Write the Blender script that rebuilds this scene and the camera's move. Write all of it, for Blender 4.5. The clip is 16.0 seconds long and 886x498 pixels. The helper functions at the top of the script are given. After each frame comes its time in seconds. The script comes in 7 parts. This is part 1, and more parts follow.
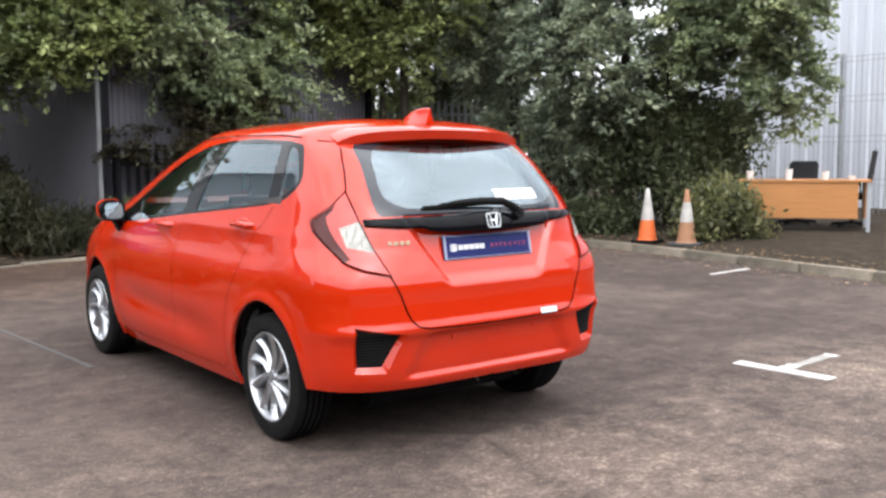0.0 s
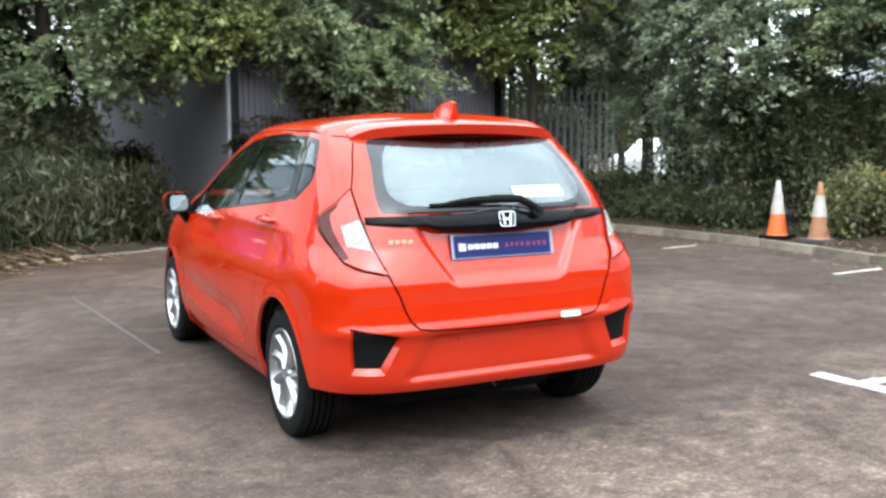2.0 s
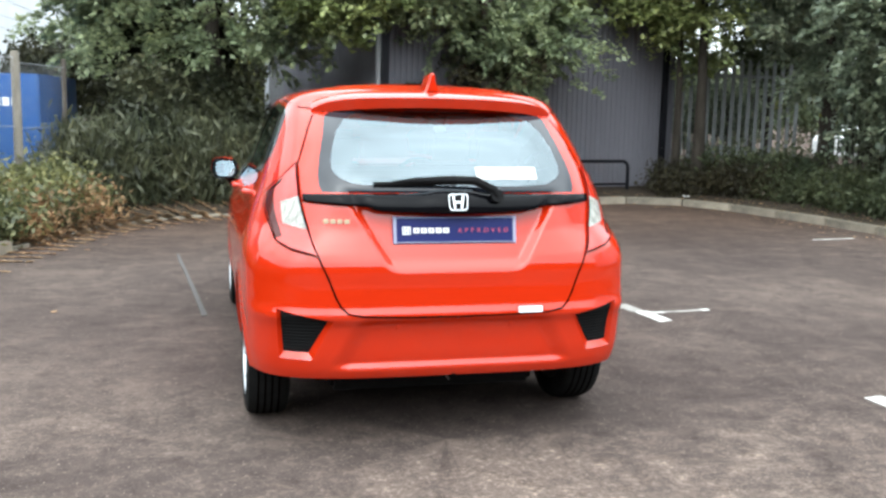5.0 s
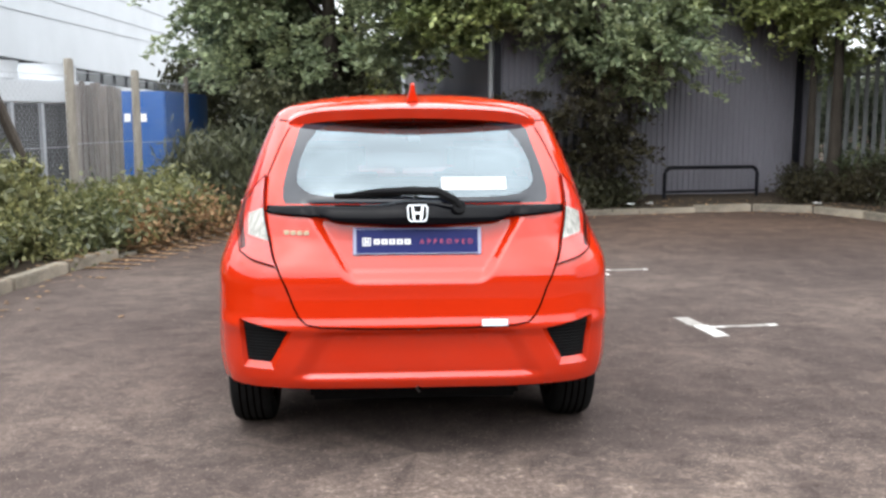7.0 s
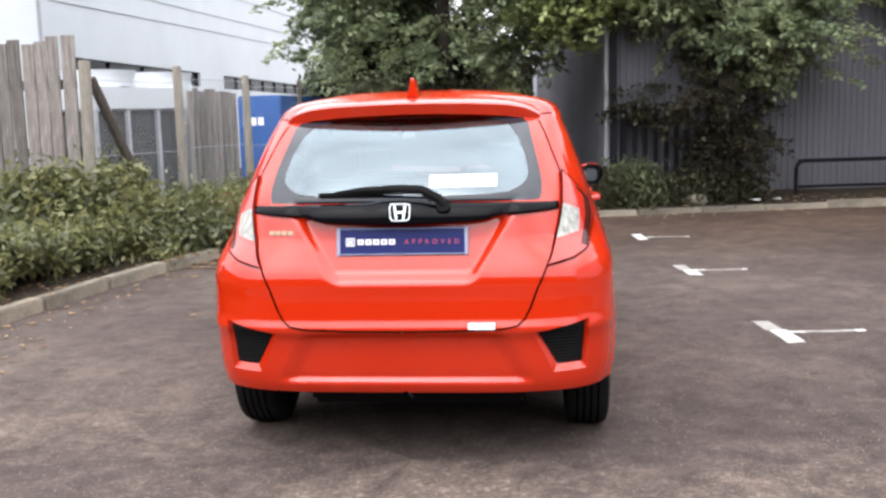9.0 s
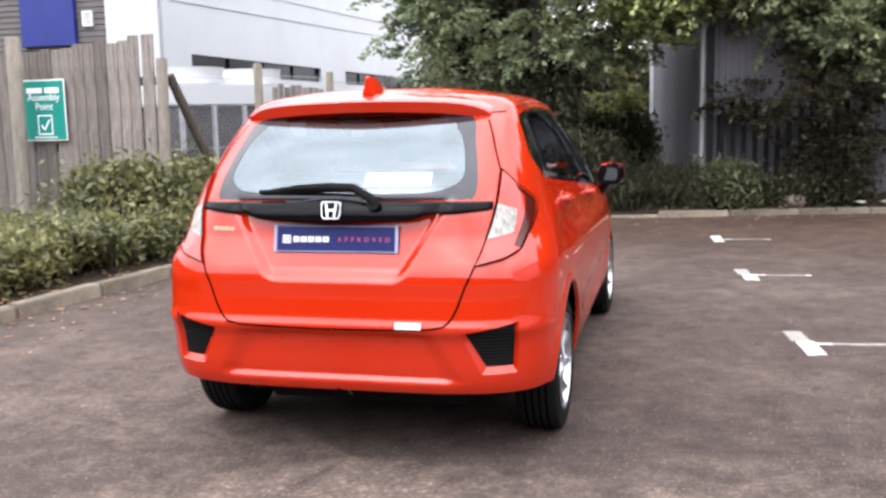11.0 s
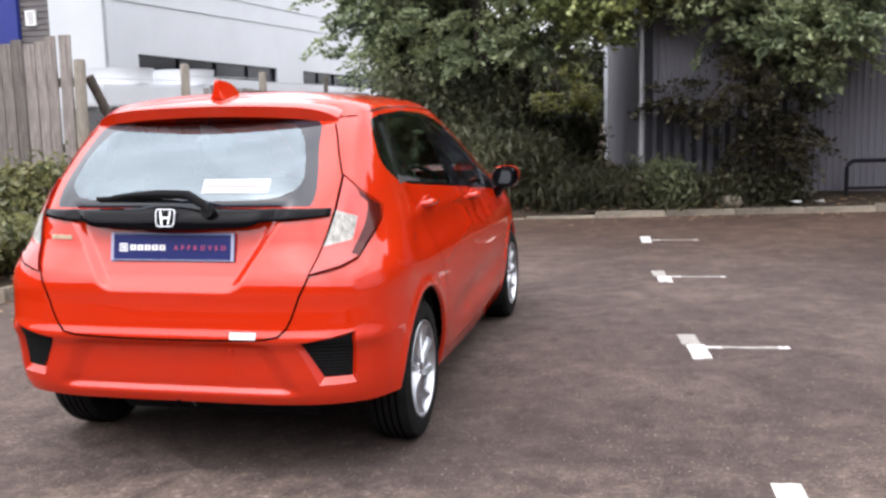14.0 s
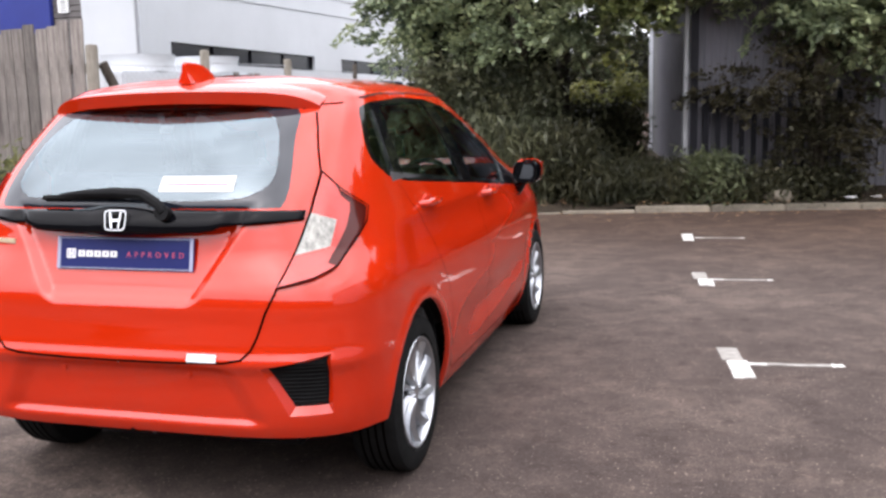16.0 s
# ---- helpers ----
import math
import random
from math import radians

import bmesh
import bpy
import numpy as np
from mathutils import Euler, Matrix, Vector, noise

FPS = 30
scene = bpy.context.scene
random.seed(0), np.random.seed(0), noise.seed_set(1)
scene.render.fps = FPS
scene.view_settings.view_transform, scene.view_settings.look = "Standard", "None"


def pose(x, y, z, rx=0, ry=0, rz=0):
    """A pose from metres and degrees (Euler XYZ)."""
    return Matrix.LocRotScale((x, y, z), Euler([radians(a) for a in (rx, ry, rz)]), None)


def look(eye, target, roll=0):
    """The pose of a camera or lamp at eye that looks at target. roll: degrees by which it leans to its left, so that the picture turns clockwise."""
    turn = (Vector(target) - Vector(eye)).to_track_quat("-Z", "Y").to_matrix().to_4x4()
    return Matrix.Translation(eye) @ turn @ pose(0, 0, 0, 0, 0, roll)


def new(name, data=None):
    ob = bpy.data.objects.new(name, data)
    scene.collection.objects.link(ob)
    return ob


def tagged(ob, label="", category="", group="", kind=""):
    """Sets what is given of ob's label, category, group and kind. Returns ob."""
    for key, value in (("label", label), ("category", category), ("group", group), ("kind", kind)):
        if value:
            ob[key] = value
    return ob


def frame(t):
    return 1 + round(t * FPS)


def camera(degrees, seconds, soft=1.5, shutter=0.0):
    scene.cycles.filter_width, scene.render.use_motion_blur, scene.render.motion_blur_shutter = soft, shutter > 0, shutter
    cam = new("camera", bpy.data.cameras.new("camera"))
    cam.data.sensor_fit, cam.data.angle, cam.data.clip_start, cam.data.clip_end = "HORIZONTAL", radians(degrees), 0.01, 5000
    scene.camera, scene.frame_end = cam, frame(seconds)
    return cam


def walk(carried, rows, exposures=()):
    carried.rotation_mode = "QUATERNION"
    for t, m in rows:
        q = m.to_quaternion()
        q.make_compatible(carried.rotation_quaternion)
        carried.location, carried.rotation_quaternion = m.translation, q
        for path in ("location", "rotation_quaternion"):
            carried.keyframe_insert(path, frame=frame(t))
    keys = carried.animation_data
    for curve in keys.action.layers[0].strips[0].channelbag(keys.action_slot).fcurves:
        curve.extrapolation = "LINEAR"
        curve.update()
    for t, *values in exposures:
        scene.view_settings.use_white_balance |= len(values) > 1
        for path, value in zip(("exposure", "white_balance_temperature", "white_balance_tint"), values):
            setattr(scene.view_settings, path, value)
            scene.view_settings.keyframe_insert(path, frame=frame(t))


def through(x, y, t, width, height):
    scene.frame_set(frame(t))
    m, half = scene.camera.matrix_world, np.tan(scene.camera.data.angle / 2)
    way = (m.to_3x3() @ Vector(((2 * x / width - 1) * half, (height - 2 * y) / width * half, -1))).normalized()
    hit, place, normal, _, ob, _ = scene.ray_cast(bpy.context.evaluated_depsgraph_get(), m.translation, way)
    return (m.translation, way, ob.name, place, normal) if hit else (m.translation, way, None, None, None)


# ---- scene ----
SKY_STRENGTH, SUN_STRENGTH, CLOUD = 0.12, 0.50, (10.5, 11.0, 11.6)
cam = camera(49.6, 16.0, soft=2.7)
PATH = [
    (0, (-2.826, -3.488, 1.342), (-1.631, -1.897, 1.144), -0.4),
    (0.5, (-2.661, -3.527, 1.36), (-1.521, -1.897, 1.15), -0.2),
    (1, (-2.493, -3.585, 1.354), (-1.411, -1.915, 1.15), -0.8),
    (1.5, (-2.278, -3.666, 1.373), (-1.317, -1.925, 1.162), 0.2),
    (2, (-2.154, -3.722, 1.372), (-1.252, -1.95, 1.151), -0.5),
    (2.5, (-1.995, -3.705, 1.354), (-1.135, -1.914, 1.126), -0.5),
    (3, (-1.788, -3.71, 1.381), (-0.996, -1.891, 1.131), -0.1),
    (3.5, (-1.627, -3.707, 1.381), (-0.887, -1.867, 1.119), -0.3),
    (4, (-1.401, -3.804, 1.385), (-0.787, -1.919, 1.12), 0.1),
    (4.5, (-1.205, -3.839, 1.395), (-0.66, -1.935, 1.113), 0.7),
    (7, (-0.159, -3.934, 1.423), (-0.024, -1.957, 1.148), -0.0),
    (7.5, (-0.015, -3.903, 1.388), (0.043, -1.921, 1.131), -1.1),
    (8, (0.187, -3.854, 1.396), (0.153, -1.872, 1.132), -0.3),
    (8.5, (0.361, -3.808, 1.401), (0.242, -1.83, 1.13), -0.8),
    (11, (1.342, -3.606, 1.395), (0.85, -1.687, 1.118), -1.3),
    (11.5, (1.559, -3.541, 1.399), (1.013, -1.636, 1.124), -1.0),
    (12, (1.725, -3.519, 1.414), (1.167, -1.617, 1.145), -1.2),
    (12.5, (1.819, -3.479, 1.414), (1.264, -1.577, 1.141), -0.9),
    (13, (1.84, -3.457, 1.414), (1.357, -1.534, 1.154), -0.8),
    (13.5, (1.854, -3.475, 1.415), (1.378, -1.55, 1.149), -1.4),
    (14, (1.844, -3.409, 1.405), (1.397, -1.48, 1.125), -1.4),
    (14.5, (1.802, -3.263, 1.396), (1.35, -1.334, 1.118), -1.1),
    (15, (1.783, -3.143, 1.395), (1.332, -1.216, 1.102), -1.4),
    (15.5, (1.835, -2.97, 1.38), (1.346, -1.053, 1.089), -1.1),
    (16, (1.892, -2.844, 1.392), (1.354, -0.941, 1.093), -1.3),
]
walk(cam, [(t, look(eye, target, roll)) for t, eye, target, roll in PATH], exposures=[(0, 1.42, 6480, 11), (1.2, 1.48, 6400, 8), (2.5, 1.76, 6150, 3), (4.5, 1.67, 6150, 2), (7, 1.48, 6430, 9), (8.5, 1.48, 6430, 11), (11, 1.60, 6500, 15), (12, 1.40, 6500, 15), (16, 1.40, 6500, 16)])

# ---- world and light: an overcast summer sky ----
world = bpy.data.worlds.new("overcast")
scene.world = world
world.use_nodes = True
wn, wl = world.node_tree.nodes, world.node_tree.links
sky = wn.new("ShaderNodeTexSky")
sky.sky_type, sky.sun_disc = "NISHITA", False
sky.sun_elevation, sky.sun_rotation = radians(52), radians(200)
sky.dust_density, sky.air_density = 4.0, 1.2
grey = wn.new("ShaderNodeHueSaturation")
grey.inputs["Saturation"].default_value = 0.16
wl.new(sky.outputs[0], grey.inputs["Color"])
cloud = wn.new("ShaderNodeMix")
cloud.data_type = "RGBA"
cloud.inputs[0].default_value = 0.75
cloud.inputs[7].default_value = (*CLOUD, 1)
wl.new(grey.outputs[0], cloud.inputs[6])
# soft uneven cloud
cloud_tex = wn.new("ShaderNodeTexNoise")
cloud_tex.inputs["Scale"].default_value, cloud_tex.inputs["Detail"].default_value, cloud_tex.inputs["Roughness"].default_value = 2.6, 4, 0.5
wl.new(wn.new("ShaderNodeTexCoord").outputs["Generated"], cloud_tex.inputs["Vector"])
uneven = wn.new("ShaderNodeMapRange")
uneven.inputs["From Min"].default_value, uneven.inputs["From Max"].default_value = 0.3, 0.7
uneven.inputs["To Min"].default_value, uneven.inputs["To Max"].default_value = 0.74, 1.26
wl.new(cloud_tex.outputs["Fac"], uneven.inputs["Value"])
shade = wn.new("ShaderNodeVectorMath")
shade.operation = "SCALE"
wl.new(cloud.outputs[2], shade.inputs[0])
# an overcast sky is brighter overhead than at the horizon
height = wn.new("ShaderNodeSeparateXYZ")
wl.new(wn.new("ShaderNodeTexCoord").outputs["Generated"], height.inputs[0])
rise = wn.new("ShaderNodeMapRange")
rise.inputs["To Min"].default_value, rise.inputs["To Max"].default_value = 0.62, 1.42
wl.new(height.outputs["Z"], rise.inputs["Value"])
both = wn.new("ShaderNodeMath")
both.operation = "MULTIPLY"
wl.new(uneven.outputs[0], both.inputs[0])
wl.new(rise.outputs[0], both.inputs[1])
wl.new(both.outputs[0], shade.inputs["Scale"])
wl.new(shade.outputs[0], wn["Background"].inputs["Color"])
wn["Background"].inputs["Strength"].default_value = SKY_STRENGTH
sun_data = bpy.data.lights.new("sun", "SUN")
sun_data.energy, sun_data.angle, sun_data.color = SUN_STRENGTH, radians(110), (1.0, 0.96, 0.9)
sun = new("sun", sun_data)
sun.matrix_world = look((0, 0, 20), (1.5, 4.0, 0))


# ---- materials ----
def mat(name, base, rough=0.6, metal=0.0, coat=0.0, spec=0.5):
    m = bpy.data.materials.new(name)
    m.use_nodes = True
    b = m.node_tree.nodes["Principled BSDF"]
    b.inputs["Base Color"].default_value = (*base, 1)
    b.inputs["Roughness"].default_value = rough
    b.inputs["Metallic"].default_value = metal
    b.inputs["Coat Weight"].default_value = coat
    b.inputs["Coat Roughness"].default_value = 0.03
    b.inputs["Specular IOR Level"].default_value = spec
    return m


def nodes_of(m):
    return m.node_tree.nodes, m.node_tree.links, m.node_tree.nodes["Principled BSDF"]


def coords(m, scale=(1, 1, 1), obj=True):
    n, l, b = nodes_of(m)
    tc, mp = n.new("ShaderNodeTexCoord"), n.new("ShaderNodeMapping")
    mp.inputs["Scale"].default_value = scale
    l.new(tc.outputs["Object" if obj else "Generated"], mp.inputs["Vector"])
    return mp.outputs[0]


def noise_tex(m, vec, scale, detail=6, rough=0.6):
    n, l, b = nodes_of(m)
    t = n.new("ShaderNodeTexNoise")
    t.inputs["Scale"].default_value, t.inputs["Detail"].default_value, t.inputs["Roughness"].default_value = scale, detail, rough
    l.new(vec, t.inputs["Vector"])
    return t.outputs["Fac"]


def ramp(m, fac, stops):
    n, l, b = nodes_of(m)
    r = n.new("ShaderNodeValToRGB")
    e = r.color_ramp.elements
    while len(e) < len(stops):
        e.new(0.5)
    for el, (p, c) in zip(e, stops):
        el.position, el.color = p, (*c, 1) if len(c) == 3 else c
    l.new(fac, r.inputs[0])
    return r.outputs[0]


def mix(m, fac, a, b_, mode="MIX"):
    n, l, b = nodes_of(m)
    x = n.new("ShaderNodeMix")
    x.data_type, x.blend_type = "RGBA", mode
    for sock, v in ((x.inputs[0], fac), (x.inputs[6], a), (x.inputs[7], b_)):
        if isinstance(v, (int, float)):
            sock.default_value = v
        elif isinstance(v, tuple):
            sock.default_value = (*v, 1)
        else:
            l.new(v, sock)
    return x.outputs[2]


def bump(m, height, strength=0.3, dist=0.01):
    n, l, b = nodes_of(m)
    x = n.new("ShaderNodeBump")
    x.inputs["Strength"].default_value, x.inputs["Distance"].default_value = strength, dist
    l.new(height, x.inputs["Height"])
    l.new(x.outputs[0], b.inputs["Normal"])


def colour(m, sock):
    n, l, b = nodes_of(m)
    l.new(sock, b.inputs["Base Color"])


def random_tint(m, base_sock, amount=0.25, island=False):
    """Vary brightness from piece to piece."""
    n, l, b = nodes_of(m)
    src = n.new("ShaderNodeNewGeometry").outputs["Random Per Island"] if island else n.new("ShaderNodeObjectInfo").outputs["Random"]
    r = ramp(m, src, [(0, (1 - amount,) * 3), (1, (1 + amount,) * 3)])
    return mix(m, 1.0, base_sock, r, "MULTIPLY")


def asphalt_material():
    m = mat("worn_asphalt", (0.05, 0.045, 0.042), 0.85, spec=0.3)
    v = coords(m)
    grain = noise_tex(m, v, 130, 3, 0.8)
    base = ramp(m, grain, [(0.3, (0.042, 0.038, 0.036)), (0.52, (0.066, 0.059, 0.056)), (0.75, (0.12, 0.109, 0.102))])
    # pale dusty scuffs in broken streaks, with coarse crumbs showing through
    big = noise_tex(m, v, 0.55, 4, 0.55)
    streak = noise_tex(m, coords(m, (1.0, 1.2, 1.0)), 7.0, 10, 0.80)
    dust = ramp(m, mix(m, 0.60, big, streak), [(0.475, (0, 0, 0)), (0.54, (0.35, 0.35, 0.35)), (0.61, (0.9, 0.9, 0.9))])
    crumbs = noise_tex(m, v, 38, 7, 0.8)
    n, l, b = nodes_of(m)
    place = n.new("ShaderNodeSeparateXYZ")
    l.new(mix(m, 0.8, v, n_color(m, v, 0.9), "ADD"), place.inputs[0])
    turning = n.new("ShaderNodeMapRange")
    turning.interpolation_type = "SMOOTHSTEP"
    for key, value in (("From Min", 1.6), ("From Max", 0.0), ("To Min", 0.30), ("To Max", 1.0)):
        turning.inputs[key].default_value = value
    l.new(place.outputs["Y"], turning.inputs["Value"])
    dust = mix(m, 1.0, dust, turning.outputs[0], "MULTIPLY")
    dusty = ramp(m, crumbs, [(0.36, (0.062, 0.054, 0.049)), (0.52, (0.155, 0.138, 0.122)), (0.70, (0.40, 0.36, 0.315))])
    c = mix(m, dust, base, dusty)
    # broad darker, damper patches
    damp = ramp(m, noise_tex(m, v, 0.28, 4, 0.6), [(0.36, (0.76, 0.74, 0.74)), (0.62, (1.12, 1.10, 1.08))])
    c = mix(m, 1.0, c, damp, "MULTIPLY")
    spots = ramp(m, noise_tex(m, v, 7.0, 5, 0.6), [(0.30, (0.62, 0.60, 0.60)), (0.46, (1, 1, 1))])
    c = mix(m, 0.8, c, spots, "MULTIPLY")
    n, l, b = nodes_of(m)
    crack = n.new("ShaderNodeTexVoronoi")
    crack.feature = "DISTANCE_TO_EDGE"
    crack.inputs["Scale"].default_value = 0.35
    wob = mix(m, 0.35, v, n_color(m, v, 1.8), "ADD")
    l.new(wob, crack.inputs["Vector"])
    line = ramp(m, crack.outputs["Distance"], [(0.0, (0.5, 0.5, 0.5)), (0.004, (1, 1, 1))])
    c = mix(m, 0.35, c, line, "MULTIPLY")
    speck = ramp(m, noise_tex(m, v, 48, 3, 0.75), [(0.34, (0.70, 0.70, 0.70)), (0.5, (1.0, 1.0, 1.0)), (0.66, (1.45, 1.43, 1.40))])
    c = mix(m, 0.45, c, speck, "MULTIPLY")
    patch = ramp(m, noise_tex(m, v, 3.2, 9, 0.72), [(0.34, (0.66, 0.65, 0.65)), (0.5, (1.0, 1.0, 1.0)), (0.64, (1.55, 1.52, 1.46))])
    c = mix(m, 0.6, c, patch, "MULTIPLY")
    chips = ramp(m, noise_tex(m, v, 75, 2, 0.5), [(0.66, (0, 0, 0)), (0.72, (1, 1, 1))])
    c = mix(m, chips, c, (0.26, 0.235, 0.21))
    c = mix(m, 1.0, c, (1.07, 0.945, 0.90), "MULTIPLY")
    # browner and darker towards the planted kerb at the back
    back_tint = n.new("ShaderNodeMapRange")
    back_tint.interpolation_type = "SMOOTHSTEP"
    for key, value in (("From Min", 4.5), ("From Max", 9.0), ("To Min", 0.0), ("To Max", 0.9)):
        back_tint.inputs[key].default_value = value
    l.new(place.outputs["Y"], back_tint.inputs["Value"])
    c = mix(m, back_tint.outputs[0], c, mix(m, 1.0, c, (0.84, 0.72, 0.62), "MULTIPLY"))
    colour(m, c)
    bump(m, grain, 0.5, 0.006)
    return m


def n_color(m, vec, scale):
    n, l, b = nodes_of(m)
    t = n.new("ShaderNodeTexNoise")
    t.inputs["Scale"].default_value = scale
    l.new(vec, t.inputs["Vector"])
    return t.outputs["Color"]


def dull(m, level=0.2):
    """Less gloss than plain plastic: dusty rubber and textured black trim."""
    nodes_of(m)[2].inputs["Specular IOR Level"].default_value = level
    return m


def mottled(name, dark, light, scale=6, rough=0.8, bump_s=0.3, bump_d=0.01, metal=0.0, tint=0.0, stretch=(1, 1, 1), island=False, fine=60):
    m = mat(name, light, rough, metal)
    v = coords(m, stretch)
    a, f = noise_tex(m, v, scale, 8, 0.65), noise_tex(m, v, fine, 4, 0.7)
    c = ramp(m, mix(m, 0.35, a, f), [(0.32, dark), (0.68, light)])
    if tint:
        c = random_tint(m, c, tint, island)
    colour(m, c)
    if bump_s:
        bump(m, f, bump_s, bump_d)
    return m


def leaf_material(name, dark, light, rough=0.42, spec=0.6):
    m = mat(name, light, rough, spec=spec)
    n, l, b = nodes_of(m)
    c = ramp(m, n.new("ShaderNodeNewGeometry").outputs["Random Per Island"], [(0.0, dark), (0.6, tuple((x + y) / 2 for x, y in zip(dark, light))), (1.0, light)])
    v = coords(m)
    big = ramp(m, noise_tex(m, v, 1.3, 4, 0.55), [(0.3, (0.55, 0.62, 0.58)), (0.7, (1.35, 1.28, 1.12))])
    c = mix(m, 1.0, c, big, "MULTIPLY")
    colour(m, c)
    tr = n.new("ShaderNodeBsdfTranslucent")
    l.new(c, tr.inputs["Color"])
    ms = n.new("ShaderNodeMixShader")
    ms.inputs[0].default_value = 0.45
    l.new(b.outputs[0], ms.inputs[1])
    l.new(tr.outputs[0], ms.inputs[2])
    l.new(ms.outputs[0], n["Material Output"].inputs["Surface"])
    return m


def glass_material(name, tint, through, rough=0.0, ior=1.65):
    """Thin tinted pane: part see-through, with the gloss of glass by Fresnel."""
    m = mat(name, tint, rough)
    n, l, b = nodes_of(m)
    t = n.new("ShaderNodeBsdfTransparent")
    t.inputs["Color"].default_value = (*through, 1)
    g = n.new("ShaderNodeBsdfGlossy")
    g.inputs["Roughness"].default_value = rough
    g.inputs["Color"].default_value = (0.80, 0.93, 1.0, 1)
    f = n.new("ShaderNodeFresnel")
    f.inputs["IOR"].default_value = ior
    ms = n.new("ShaderNodeMixShader")
    l.new(f.outputs[0], ms.inputs[0])
    l.new(t.outputs[0], ms.inputs[1])
    l.new(g.outputs[0], ms.inputs[2])
    l.new(ms.outputs[0], n["Material Output"].inputs["Surface"])
    return m


def paint_material():
    m = mat("orange_red_car_paint", (0.46, 0.019, 0.003), 0.4, 0.0, coat=1.0, spec=0.0)
    nodes_of(m)[2].inputs["Coat IOR"].default_value = 1.58
    v = coords(m)
    c = ramp(m, noise_tex(m, v, 1.6, 3), [(0.3, (0.445, 0.0185, 0.0022)), (0.7, (0.475, 0.0205, 0.0027))])
    colour(m, c)
    return m


ASPHALT = asphalt_material()
PAINT = paint_material()
BAR_GLOSS = mat("deep_black_bar_plastic", (0.003, 0.003, 0.004), 0.03, spec=0.10)
BLACK_GLOSS = mat("gloss_black_plastic", (0.003, 0.003, 0.004), 0.04, spec=0.26)
FRIT = mat("black_glass_border", (0.010, 0.012, 0.018), 0.05, spec=0.55)
BLACK_MATT = mottled("black_plastic", (0.004, 0.004, 0.0045), (0.009, 0.009, 0.0095), 30, 0.7, 0.2, 0.002)
RUBBER = mottled("tyre_rubber", (0.004, 0.004, 0.004), (0.012, 0.012, 0.012), 14, 0.85, 0.3, 0.003)
GAP = mat("shut_gap", (0.002, 0.001, 0.001), 0.9, spec=0.0)
ALLOY = mottled("silver_alloy", (0.36, 0.37, 0.39), (0.50, 0.51, 0.53), 9, 0.28, 0.0, metal=0.85)
CHROME = mat("chrome", (0.86, 0.87, 0.88), 0.08, 1.0)
GLASS = glass_material("tinted_window_glass", (0.02, 0.03, 0.03), (0.78, 0.82, 0.80), ior=1.85)
REAR_GLASS = glass_material("rear_window_glass", (0.02, 0.03, 0.03), (0.36, 0.40, 0.42), ior=2.25)
MIRROR = mat("mirror_glass", (0.62, 0.66, 0.70), 0.02, 1.0)
LAMP_RED = mottled("red_lamp_lens", (0.34, 0.014, 0.007), (0.58, 0.026, 0.012), 4, 0.12, 0.0, stretch=(1, 1, 2.5), fine=25)
nodes_of(LAMP_RED)[2].inputs["Coat Weight"].default_value = 0.6
LAMP_DARK = mat("smoked_lamp_edge", (0.060, 0.006, 0.004), 0.15, coat=0.25, spec=0.2)
LAMP_WHITE = mottled("clear_reversing_lens", (0.10, 0.10, 0.095), (0.58, 0.56, 0.50), 9, 0.15, 0.4, 0.004, stretch=(6, 6, 1.5), fine=40)
PLATE_BLUE = dull(mottled("blue_plate", (0.010, 0.014, 0.085), (0.014, 0.020, 0.11), 5, 0.4, 0.0))
PLATE_EDGE = mat("pale_plate_edge", (0.30, 0.31, 0.42), 0.4)
GILT = mat("dull_chrome_lettering", (0.62, 0.54, 0.38), 0.4, 0.3)
WORN_PAINT = mottled("thin_worn_line_paint", (0.12, 0.11, 0.10), (0.36, 0.34, 0.31), 14, 0.85, 0.4, 0.004)
WHITE_PAINT = mottled("worn_white_line_paint", (0.16, 0.15, 0.14), (0.72, 0.70, 0.66), 11, 0.8, 0.4, 0.004)
WHITE = mat("white_print", (0.82, 0.82, 0.82), 0.5)
RED_PRINT = mat("red_print", (0.45, 0.06, 0.12), 0.5)
CLOTH = mottled("dark_grey_cloth", (0.018, 0.018, 0.02), (0.04, 0.04, 0.044), 40, 0.9, 0.4, 0.003)
TRIM_GREY = mottled("grey_interior_plastic", (0.05, 0.05, 0.052), (0.09, 0.09, 0.092), 30, 0.7, 0.2, 0.002)
HEADLINER = mottled("pale_headliner", (0.38, 0.37, 0.35), (0.48, 0.47, 0.45), 20, 0.9, 0.1, 0.002)
for _m, _level in ((RUBBER, 0.12), (BLACK_MATT, 0.10), (ASPHALT, 0.07)):
    dull(_m, _level)


# ---- small geometry kit ----
def mesh_object(name, verts, faces, material, parent=None, label="", normals=None, smooth=False):
    me = bpy.data.meshes.new(name)
    me.from_pydata([tuple(v) for v in verts], [], [tuple(f) for f in faces])
    me.materials.append(material)
    if smooth or normals is not None:
        me.polygons.foreach_set("use_smooth", [True] * len(me.polygons))
    if normals is not None:
        me.normals_split_custom_set_from_vertices([tuple(n) for n in normals])
    ob = new(name, me)
    if parent is not None:
        ob.parent = parent
    if label:
        ob["label"] = label
    return ob


